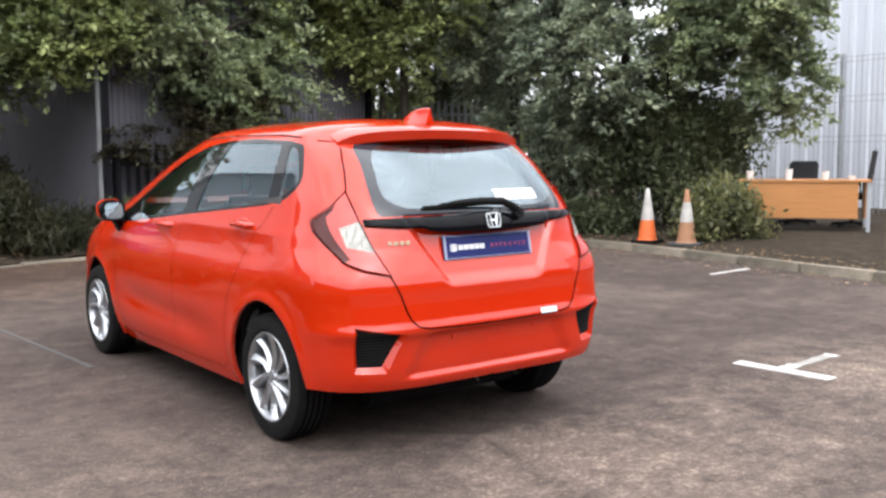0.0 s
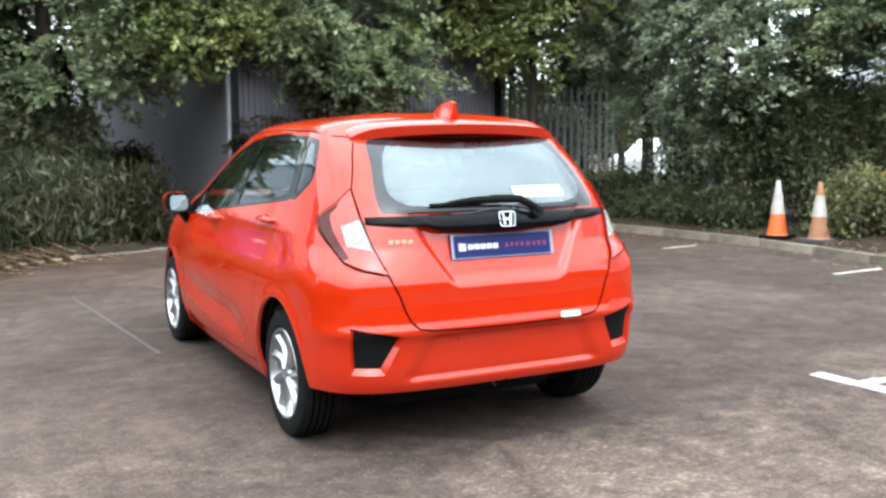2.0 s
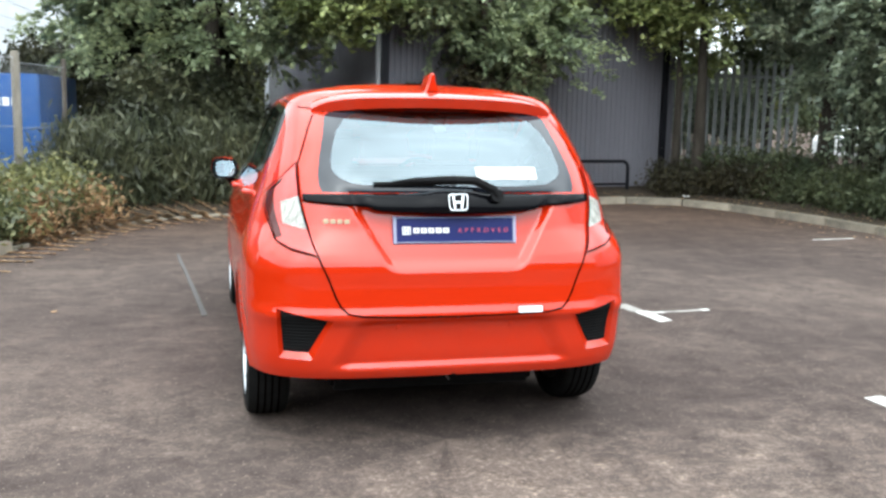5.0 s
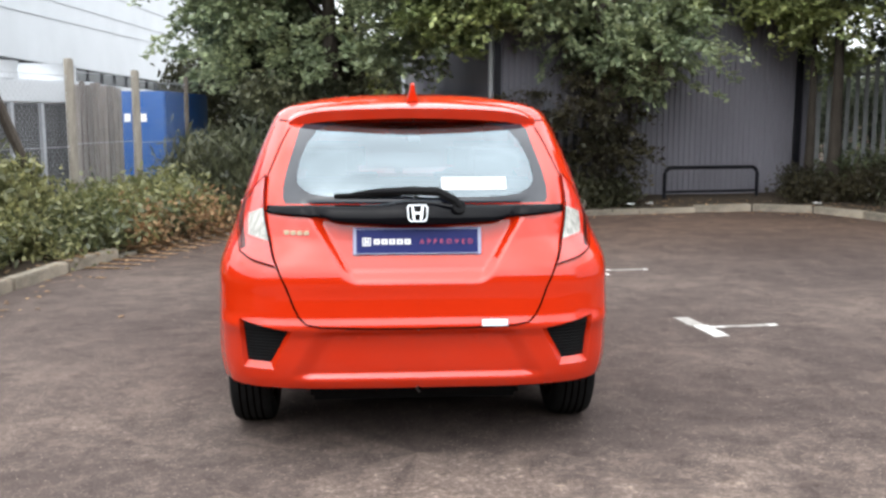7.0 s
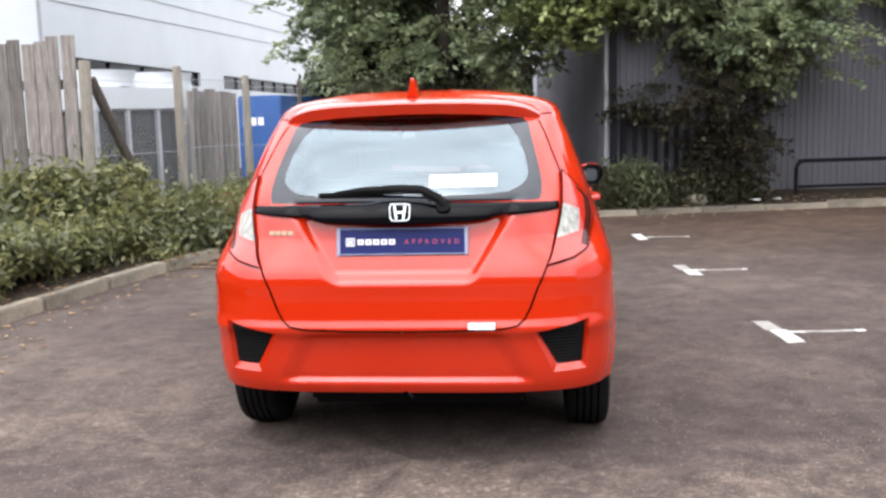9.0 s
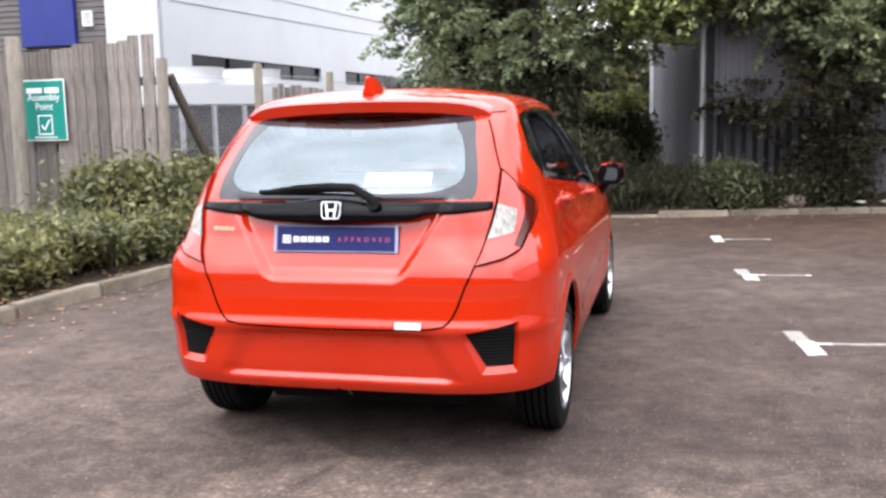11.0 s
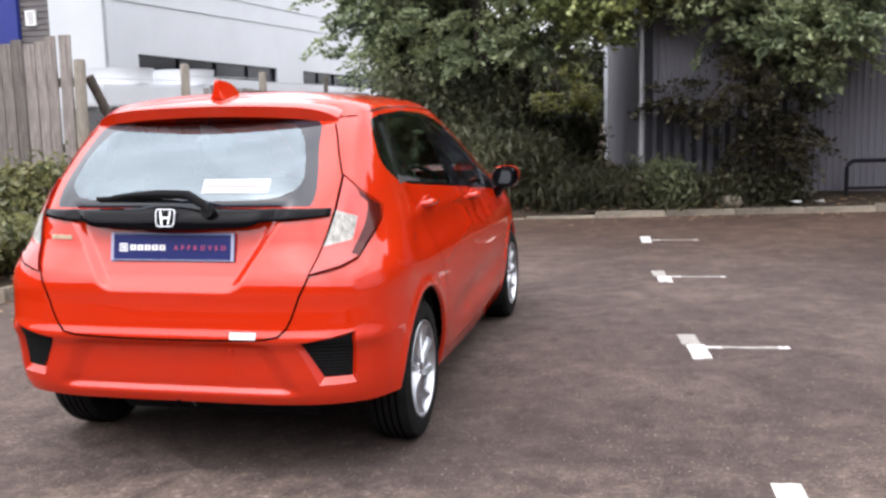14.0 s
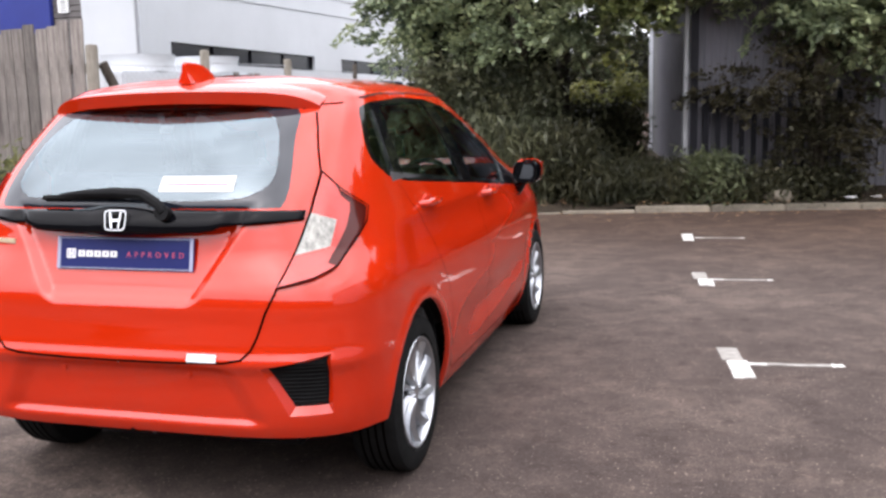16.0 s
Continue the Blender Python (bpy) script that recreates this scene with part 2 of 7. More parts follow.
def part(name, bm, material, parent=None, label="", smooth=False):
    """Link a bmesh as one mesh object under a thing or a part."""
    me = bpy.data.meshes.new(name)
    bm.normal_update()
    bm.to_mesh(me)
    bm.free()
    me.materials.append(material)
    if smooth:
        me.polygons.foreach_set("use_smooth", [True] * len(me.polygons))
        me.set_sharp_from_angle(angle=radians(35))
    ob = new(name, me)
    if parent is not None:
        ob.parent = parent
    if label:
        ob["label"] = label
    return ob


def thing(name, label, category, m=None, group="", kind=""):
    ob = new(name)
    ob.empty_display_size = 0.2
    if m is not None:
        ob.matrix_world = m
    return tagged(ob, label, category, group, kind)


def box(bm, size, at=(0, 0, 0), bevel=0.0, rot=None, taper=1.0):
    m = Matrix.Translation(at) @ (rot.to_4x4() if rot is not None else Matrix()) @ Matrix.Diagonal((*size, 1))
    r = bmesh.ops.create_cube(bm, size=1.0, matrix=m)
    if taper != 1.0:
        zc = at[2]
        for v in r["verts"]:
            if v.co.z > zc:
                v.co.x, v.co.y = at[0] + (v.co.x - at[0]) * taper, at[1] + (v.co.y - at[1]) * taper
    if bevel:
        edges = list({e for v in r["verts"] for e in v.link_edges})
        bmesh.ops.bevel(bm, geom=edges, offset=bevel, segments=2, affect="EDGES", clamp_overlap=True)
    return bm


def lathe(profile, steps=32, axis="z", m=None, caps=True):
    """A body of revolution from (radius, height) pairs."""
    bm = bmesh.new()
    rings = []
    for r, h in profile:
        ring = []
        for k in range(steps):
            a = 2 * math.pi * k / steps
            p = Vector((r * math.cos(a), r * math.sin(a), h))
            if axis == "x":
                p = Vector((h, r * math.cos(a), r * math.sin(a)))
            ring.append(bm.verts.new(m @ p if m is not None else p))
        rings.append(ring)
    for a, b in zip(rings, rings[1:]):
        for k in range(steps):
            bm.faces.new((a[k], a[(k + 1) % steps], b[(k + 1) % steps], b[k]))
    for ring in (rings[0], rings[-1]) if caps else ():
        if (ring[0].co - ring[steps // 2].co).length > 1e-5:
            bm.faces.new(ring)
    bmesh.ops.recalc_face_normals(bm, faces=bm.faces)
    return bm


def tube(points, radius, sides=10, radii=None, bm=None):
    """A swept tube along points."""
    bm = bm or bmesh.new()
    pts = [Vector(p) for p in points]
    prev = None
    for i, p in enumerate(pts):
        d = (pts[min(i + 1, len(pts) - 1)] - pts[max(i - 1, 0)]).normalized()
        up = Vector((0, 0, 1)) if abs(d.z) < 0.95 else Vector((0, 1, 0))
        s = d.cross(up).normalized()
        u = s.cross(d)
        r = radii[i] if radii else radius
        ring = [bm.verts.new(p + r * (math.cos(2 * math.pi * k / sides) * s + math.sin(2 * math.pi * k / sides) * u)) for k in range(sides)]
        if prev:
            for k in range(sides):
                bm.faces.new((prev[k], prev[(k + 1) % sides], ring[(k + 1) % sides], ring[k]))
        else:
            bm.faces.new(ring[::-1])
        prev = ring
    bm.faces.new(prev)
    return bm


def prism(outline, depth, m=None, bevel=0.0):
    """An upright outline (x, z) given thickness along y."""
    bm = bmesh.new()
    a = [bm.verts.new((x, 0, z)) for x, z in outline]
    f = bm.faces.new(a)
    r = bmesh.ops.extrude_face_region(bm, geom=[f])
    for v in r["geom"]:
        if isinstance(v, bmesh.types.BMVert):
            v.co.y += depth
    bmesh.ops.recalc_face_normals(bm, faces=bm.faces)
    if bevel:
        bmesh.ops.bevel(bm, geom=list(bm.edges), offset=bevel, segments=1, affect="EDGES")
    if m is not None:
        bm.transform(m)
    return bm


def leaf_cloud(name, centres, per, spread, size, material, parent, rng, droop=0.0, slim=0.5, flat=1.0, label="", lay=0.0):
    """Many small folded leaves scattered round the given centres, as one mesh."""
    centres = np.asarray(centres, float)
    n = len(centres) * per
    c = np.repeat(centres, per, 0) + rng.normal(0, 1, (n, 3)) * spread * np.array([1, 1, flat])
    d = rng.normal(0, 1, (n, 3))
    d[:, 2] -= droop
    d /= np.linalg.norm(d, axis=1)[:, None]
    s = np.cross(d, rng.normal(0, 1, (n, 3)) + np.array([0, 0, lay]))
    s /= np.linalg.norm(s, axis=1)[:, None]
    nn = np.cross(d, s)
    ln = size * rng.uniform(0.6, 1.35, (n, 1))
    w = ln * slim * 0.5
    v = np.empty((n, 4, 3))
    v[:, 0] = c - d * ln * 0.5
    v[:, 1] = c + s * w + nn * w * 0.35 - d * ln * 0.06
    v[:, 2] = c + d * ln * 0.5 - nn * ln * 0.12
    v[:, 3] = c - s * w + nn * w * 0.35 - d * ln * 0.06
    me = bpy.data.meshes.new(name)
    me.vertices.add(n * 4)
    me.vertices.foreach_set("co", v.reshape(-1))
    me.loops.add(n * 4)
    me.loops.foreach_set("vertex_index", np.arange(n * 4))
    me.polygons.add(n)
    me.polygons.foreach_set("loop_start", np.arange(0, n * 4, 4))
    me.update(calc_edges=True)
    me.materials.append(material)
    ob = new(name, me)
    ob.parent = parent
    if label:
        ob["label"] = label
    return ob


def spray_cloud(name, tips, ways, per, length, size, material, parent, rng, slim=0.55):
    """Leaves set along drooping, flattened twigs: each tip carries one spray that leads outward and sags."""
    n = len(tips) * per
    c, w = np.repeat(np.asarray(tips, float), per, 0), np.repeat(np.asarray(ways, float), per, 0)
    ln = np.repeat(length * rng.uniform(0.6, 1.4, len(tips)), per)[:, None]
    side = np.cross(w, np.repeat(rng.normal(0, 0.25, (len(tips), 3)), per, 0) + np.array([0, 0, 1.0]))
    side /= np.linalg.norm(side, axis=1)[:, None]
    u, v = rng.uniform(0, 1, (n, 1)), rng.normal(0, 1, (n, 1))
    c = c + w * (u - 0.4) * ln + side * v * ln * 0.24 * (1.15 - 0.75 * u) + rng.normal(0, 1, (n, 3)) * ln * 0.06
    c[:, 2:] -= 0.38 * ln * u**2
    d = w + side * np.sign(v) * 0.7 + rng.normal(0, 0.45, (n, 3)) - np.array([0, 0, 0.3])
    d /= np.linalg.norm(d, axis=1)[:, None]
    s = np.cross(d, rng.normal(0, 0.5, (n, 3)) + np.array([0, 0, 1.0]))
    s /= np.linalg.norm(s, axis=1)[:, None]
    nn = np.cross(d, s)
    lf = size * rng.uniform(0.6, 1.35, (n, 1))
    hw = lf * slim * 0.5
    q = np.empty((n, 4, 3))
    q[:, 0] = c - d * lf * 0.5
    q[:, 1] = c + s * hw + nn * hw * 0.35 - d * lf * 0.06
    q[:, 2] = c + d * lf * 0.5 - nn * lf * 0.12
    q[:, 3] = c - s * hw + nn * hw * 0.35 - d * lf * 0.06
    me = bpy.data.meshes.new(name)
    me.vertices.add(n * 4)
    me.vertices.foreach_set("co", q.reshape(-1))
    me.loops.add(n * 4)
    me.loops.foreach_set("vertex_index", np.arange(n * 4))
    me.polygons.add(n)
    me.polygons.foreach_set("loop_start", np.arange(0, n * 4, 4))
    me.update(calc_edges=True)
    me.materials.append(material)
    ob = new(name, me)
    ob.parent = parent
    return ob


# ---- site materials ----
KERB = mottled("weathered_concrete_kerb", (0.075, 0.066, 0.052), (0.31, 0.265, 0.205), 4, 0.9, 0.5, 0.008, tint=0.22)
SOIL = mottled("dark_leafy_soil", (0.020, 0.015, 0.011), (0.075, 0.058, 0.042), 9, 0.95, 0.8, 0.03)
CLADDING = mottled("grey_metal_cladding", (0.112, 0.108, 0.124), (0.155, 0.150, 0.170), 1.2, 0.55, 0.0, stretch=(1, 1, 0.15))
CLAD_PALE = mottled("pale_metal_cladding", (0.52, 0.54, 0.60), (0.62, 0.64, 0.69), 0.8, 0.5, 0.0, stretch=(1, 1, 0.15))
WHITE_CLAD = mottled("white_metal_cladding", (0.46, 0.48, 0.50), (0.56, 0.58, 0.605), 0.5, 0.5, 0.0)
BROWN_CLAD = mottled("grey_brown_cladding", (0.085, 0.076, 0.076), (0.130, 0.118, 0.115), 3, 0.7, 0.1, 0.003)
DARK_GLASS = mat("dark_window_glass", (0.012, 0.013, 0.018), 0.2, spec=0.2)
YARD_WALL = mottled("dark_brown_brickwork", (0.045, 0.036, 0.030), (0.085, 0.068, 0.058), 1.4, 0.9, 0.2, 0.01)
BLUE = mottled("deep_blue_panel", (0.010, 0.020, 0.16), (0.014, 0.028, 0.21), 2, 0.45, 0.0)
BLUE_BRIGHT = mottled("bright_blue_metal", (0.004, 0.064, 0.25), (0.007, 0.088, 0.31), 2, 0.5, 0.0)
OLD_WOOD = mottled("weathered_grey_timber", (0.085, 0.073, 0.066), (0.30, 0.265, 0.24), 7, 0.9, 0.6, 0.006, tint=0.34, stretch=(6, 6, 0.6))
DARK_WOOD = mottled("dark_stained_timber", (0.045, 0.038, 0.032), (0.11, 0.095, 0.08), 7, 0.9, 0.4, 0.005, stretch=(6, 6, 0.6))
POST_WOOD = mottled("mossy_timber_post", (0.13, 0.113, 0.088), (0.30, 0.272, 0.23), 6, 0.9, 0.5, 0.006, stretch=(4, 4, 0.8))
STEEL = mottled("galvanised_steel", (0.28, 0.29, 0.31), (0.45, 0.46, 0.48), 8, 0.5, 0.0, metal=0.4)
DULL_GALV = mottled("dull_galvanised_steel", (0.12, 0.124, 0.124), (0.24, 0.245, 0.245), 6, 0.6, 0.3, 0.002)
DARK_STEEL = mottled("dark_painted_steel", (0.005, 0.005, 0.007), (0.013, 0.013, 0.016), 8, 0.5, 0.1, 0.002)
WORN_STEEL = mottled("weathered_grey_steel", (0.10, 0.10, 0.105), (0.19, 0.19, 0.20), 8, 0.6, 0.0)
PALE_STEEL = mottled("pale_grey_steel", (0.28, 0.29, 0.31), (0.42, 0.43, 0.45), 8, 0.5, 0.0)
for _m, _level in ((DARK_STEEL, 0.10), (DARK_WOOD, 0.15), (SOIL, 0.1), (CLADDING, 0.3), (YARD_WALL, 0.1)):
    dull(_m, _level)

# ---- ground ----
bm = bmesh.new()
edges = [-700, -80, -30, -15, -8, 0, 8, 15, 30, 80, 700]
grid = [[bm.verts.new((x, y, 0)) for x in edges] for y in edges]
for j in range(len(edges) - 1):
    for i in range(len(edges) - 1):
        bm.faces.new((grid[j][i], grid[j][i + 1], grid[j + 1][i + 1], grid[j + 1][i]))
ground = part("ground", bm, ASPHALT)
tagged(ground, "worn dusty grey asphalt of a car park", "ground", kind="structure")


# ---- kerb line and the planted verge behind it ----
KERB_LINE = [(-3.55, -6.0), (-3.50, -2.0), (-3.42, 1.0), (-3.30, 2.6), (-3.12, 4.2), (-2.82, 5.6), (-2.42, 6.9), (-1.80, 7.95), (-0.95, 8.65), (0.10, 9.02), (1.10, 9.22), (2.70, 9.58), (4.00, 9.86),
             (5.55, 10.12), (6.10, 9.95), (6.45, 9.40), (6.75, 8.3), (6.98, 6.8), (7.02, 5.2), (6.90, 4.0), (6.70, 2.6), (6.55, 1.2), (6.45, -1.0), (6.40, -6.0)]


def spline(pts, step):
    """Even steps along a smooth line through the points."""
    p = [Vector((*q, 0)) for q in pts]
    dense = []
    for i in range(len(p) - 1):
        a, b, c, d = p[max(i - 1, 0)], p[i], p[i + 1], p[min(i + 2, len(p) - 1)]
        for k in range(20):
            t = k / 20
            dense.append(0.5 * ((2 * b) + (c - a) * t + (2 * a - 5 * b + 4 * c - d) * t * t + (3 * b - a - 3 * c + d) * t**3))
    dense.append(p[-1])
    out, left = [dense[0]], step
    for a, b in zip(dense, dense[1:]):
        seg = (b - a).length
        pos = 0.0
        while seg - pos >= left:
            pos += left
            out.append(a.lerp(b, pos / seg))
            left = step
        left -= seg - pos
    return out


KERB_PTS = spline(KERB_LINE, 0.914)
VERGE_Z = 0.095


def outward(pts, i):
    t = (pts[min(i + 1, len(pts) - 1)] - pts[max(i - 1, 0)]).normalized()
    return Vector((-t.y, t.x, 0))


def sunk(x, y):
    """How far the old kerb has sunk and silted up in the corner under the shrubs."""
    along_side = min(max((y - 5.4) / 0.9, 0), 1)
    return along_side * max(min(max((1.0 - x) / 0.5, 0), 1), 0.3 if x < 4.6 else 0.0)


def verge():
    """Soil behind the kerb, rising gently towards the walls."""
    verts, faces = [], []
    offs = [(0.11, VERGE_Z), (0.5, 0.12), (1.2, 0.17), (2.2, 0.22), (4.0, 0.25), (7.0, 0.25), (14.0, 0.2)]
    fine = spline(KERB_LINE, 0.6)
    rng = np.random.default_rng(3)
    mid = Vector((1.7, 2.0, 0))
    for i, p in enumerate(fine):
        d = outward(fine, i)
        radial = (p - mid).normalized()
        for o, z in offs:
            w = min(1, o / 3)
            dd = (d * (1 - w) + radial * w).normalized()
            q = p + dd * o
            low = 0.075 * sunk(p.x, p.y) * max(0, 1 - o / 0.9)
            verts.append((q.x, q.y, z - low + (rng.uniform(-0.015, 0.015) if 0.2 < o < 8 else 0)))
    n = len(offs)
    faces = [(i * n + j, i * n + j + 1, (i + 1) * n + j + 1, (i + 1) * n + j)[::-1] for i in range(len(fine) - 1) for j in range(n - 1)]
    ob = mesh_object("verge", verts, faces, SOIL, smooth=True)
    return tagged(ob, "dark bare soil with leaf litter behind the kerb", "soil bed", kind="structure")


verge()


# ---- walls of the neighbouring buildings ----
def ribbed(name, a, b, z0, z1, material, pitch=0.2, depth=0.035, thick=0.12, parent=None, label=""):
    """A run of trapezoid-ribbed cladding from a to b, with thickness."""
    a, b = Vector((*a, 0)), Vector((*b, 0))
    t = (b - a).normalized()
    nrm = Vector((t.y, -t.x, 0))
    ln = (b - a).length
    xs = []
    k = 0.0
    while k < ln:
        xs += [(k, 0), (k + pitch * 0.55, 0), (k + pitch * 0.65, 1), (k + pitch * 0.9, 1)]
        k += pitch
    xs = [(min(x, ln), d) for x, d in xs if x <= ln] + [(ln, 0)]
    front = [a + t * x + nrm * depth * d for x, d in xs]
    verts = [(p.x, p.y, z) for p in front for z in (z0, z1)]
    n = len(front)
    faces = [(2 * i, 2 * i + 2, 2 * i + 3, 2 * i + 1) for i in range(n - 1)]
    back = [a - nrm * thick, b - nrm * thick]
    base = len(verts)
    verts += [(p.x, p.y, z) for p in back for z in (z0, z1)]
    faces += [(base + 2, base, base + 1, base + 3), (base, 0, 1, base + 1), (2 * n - 2, base + 2, base + 3, 2 * n - 1)]
    faces.append(tuple([2 * i + 1 for i in range(n)] + [base + 3, base + 1]))
    return mesh_object(name, verts, faces, material, parent, label)


# grey building behind the trees: front face and its flank going back
ribbed("wall_back", (1.70, 10.80), (6.95, 11.60), 0.05, 6.5, CLADDING, 0.095, 0.018)
tagged(bpy.data.objects["wall_back"], "grey ribbed metal wall of an industrial unit", "wall", kind="structure")
ribbed("wall_back_flank", (0.765, 18.2), (1.64, 10.80), 0.05, 6.5, CLADDING, 0.095, 0.018)
# far end takes a paler material to stand for the open light on it
ribbed("wall_back_flank_far", (0.55, 20.0), (0.763, 18.22), 0.05, 6.5, WORN_STEEL, 0.095, 0.018)
tagged(bpy.data.objects["wall_back_flank_far"], "ribbed metal end of the side wall, coloured paler for the open light there", "wall", kind="structure")
tagged(bpy.data.objects["wall_back_flank"], "grey ribbed metal side wall in shade", "wall", kind="structure")
ribbed("wall_back_end", (6.95, 11.62), (6.6, 20.0), 0.05, 6.5, CLADDING, 0.19, 0.03)
tagged(bpy.data.objects["wall_back_end"], "grey ribbed metal end wall", "wall", kind="structure")
bm = bmesh.new()
box(bm, (0.10, 0.10, 6.4), (0.50, 20.0, 3.25), 0.01)
tagged(part("trim_corner", bm, CLAD_PALE), "pale corner flashing of the grey unit", "trim", kind="structure")
bm = bmesh.new()
for quad in (((0.5, 20.1), (1.66, 10.78), (6.97, 11.58), (6.6, 20.1)),):
    bm.faces.new([bm.verts.new((x, y, 6.5)) for x, y in quad])
bmesh.ops.solidify(bm, geom=bm.faces[:], thickness=0.12)
tagged(part("roof_back", bm, CLADDING), "flat metal roof of the grey unit", "roof", kind="structure")

# pale building on the desk's side
ribbed("wall_right", (15.0, 11.0), (14.2, -9.0), 0.0, 7.0, CLAD_PALE, 0.33, 0.04)
tagged(bpy.data.objects["wall_right"], "tall pale blue-grey ribbed metal wall", "wall", kind="structure")

# long white building on the fence side
WX, WY = -8.2, 13.15
bm = bmesh.new()
for y0, y1, z0, z1 in ((WY, 60, 0, 2.33), (WY, 13.92, 2.33, 2.70), (20.9, 22.8, 2.33, 2.70), (34.0, 60, 2.33, 2.70), (WY, 60, 2.70, 6.4)):
    box(bm, (0.25, y1 - y0, z1 - z0), (WX - 0.125, (y0 + y1) / 2, (z0 + z1) / 2))
bmesh.ops.remove_doubles(bm, verts=bm.verts, dist=0.0005)
tagged(part("wall_white", bm, WHITE_CLAD), "long white metal-clad wall of a warehouse", "wall", kind="structure")
for y0, y1, nm in ((13.92, 20.9, "window_1"), (22.8, 34.0, "window_2")):
    win = thing(nm, "dark strip window in the white wall", "window", kind="structure")
    bm = bmesh.new()
    box(bm, (0.03, y1 - y0, 0.37), (WX - 0.12, (y0 + y1) / 2, 2.515))
    part("pane", bm, DARK_GLASS, win)
    n = int((y1 - y0) / 1.4)
    for k in range(n + 1):
        bm = bmesh.new()
        box(bm, (0.06, 0.02, 0.37), (WX - 0.09, y0 + (y1 - y0) * k / n, 2.515), 0.005)
        part("mullion", bm, DARK_STEEL, win)
for zs, dz in ((4.12, 0.02), (4.56, 0.02), (5.2, 0.02)):
    bm = bmesh.new()
    box(bm, (0.02, 46.8, dz), (WX + 0.008, WY + 23.4, zs), 0.004, Matrix.Rotation(radians(1.1), 3, "X"))
    tagged(part("trim_wall_seam", bm, PALE_STEEL), "thin grey flashing along the white wall", "trim", kind="structure")
bm = bmesh.new()
bm.faces.new([bm.verts.new(p) for p in ((WX + 0.15, WY - 0.3, 6.4), (WX + 0.15, 60, 6.4), (WX - 14, 60, 7.8), (WX - 14, WY - 0.3, 7.8))])
bmesh.ops.solidify(bm, geom=bm.faces[:], thickness=0.12)
tagged(part("roof_white", bm, WHITE_CLAD), "shallow pale metal roof", "roof", kind="structure")

# end wall of it, facing the car park
bm = bmesh.new()
box(bm, (1.21, 0.25, 6.4), (WX - 0.605, WY - 0.127, 3.2))
tagged(part("wall_end_pale", bm, WHITE_CLAD), "pale smooth end wall", "wall", kind="structure")
end = thing("wall_end_grey", "grey-brown wall of horizontal cladding boards", "wall", kind="structure")
for k in range(57):
    bm = bmesh.new()
    box(bm, (9.0, 0.16, 0.102), (WX - 5.72, WY - 0.12, 0.11 + 0.11 * k), 0.006, Matrix.Rotation(radians(-6), 3, "X"))
    part("board", bm, BROWN_CLAD, end)
bm = bmesh.new()
box(bm, (9.0, 0.10, 6.4), (WX - 5.72, WY + 0.02, 3.2))
part("backing", bm, BROWN_CLAD, end)
bm = bmesh.new()
box(bm, (1.20, 0.10, 3.2), (WX - 2.45, WY - 0.25, 4.48), 0.01)
tagged(part("blue_wall_panel", bm, BLUE), "deep blue flat panel on the grey cladding", "wall panel", kind="structure")
bm = bmesh.new()
box(bm, (0.05, 0.06, 6.3), (WX - 0.05, WY - 0.28, 3.2), 0.015)
tagged(part("downpipe", bm, PALE_STEEL), "slim pale downpipe on the end wall", "pipe", kind="structure")
vent = thing("wall_vent", "small white louvred wall vent", "vent", pose(WX - 1.60, WY - 0.235, 3.37))
bm = bmesh.new()
for w, h, x, z in ((0.21, 0.03, 0, 0.125), (0.21, 0.03, 0, -0.125), (0.03, 0.22, -0.09, 0), (0.03, 0.22, 0.09, 0)):
    box(bm, (w, 0.05, h), (x, 0, z))
part("frame", bm, WHITE, vent)
for k in range(4):
    bm = bmesh.new()
    box(bm, (0.15, 0.03, 0.025), (0, 0, -0.075 + 0.05 * k), 0.0, Matrix.Rotation(radians(30), 3, "X"))
    part("slat", bm, WHITE, vent)

# plain unseen walls added behind the walk, mainly to darken the car's reflections
for nm, at, size in (("wall_yard_1", (2, -21, 3.2), (55.6, 0.4, 6.4)), ("wall_yard_2", (-26, -3, 3.2), (0.4, 35.6, 6.4)), ("wall_yard_3", (30, -1, 3.2), (0.4, 39.6, 6.4))):
    bm = bmesh.new()
    box(bm, size, at, 0.02)
    tagged(part(nm, bm, YARD_WALL), "unseen plain dark brown wall added to close the yard", "wall", kind="structure")

# far backdrop: a low belt of trees and sheds that closes the view
FAR_TREES = mottled("far_tree_belt", (0.03, 0.045, 0.025), (0.10, 0.13, 0.07), 0.3, 0.95, 0.0, fine=3)
rng = np.random.default_rng(11)
verts, faces = [], []
for k in range(181):
    a = 2 * math.pi * k / 180
    r = 170
    verts += [(r * math.cos(a), r * math.sin(a), 0.0), (r * math.cos(a), r * math.sin(a), 6 + 4 * rng.random())]
faces = [(2 * k, 2 * k + 2, 2 * k + 3, 2 * k + 1) for k in range(180)]
tagged(mesh_object("backdrop", verts, faces, FAR_TREES), "distant belt of trees", "backdrop", kind="structure")


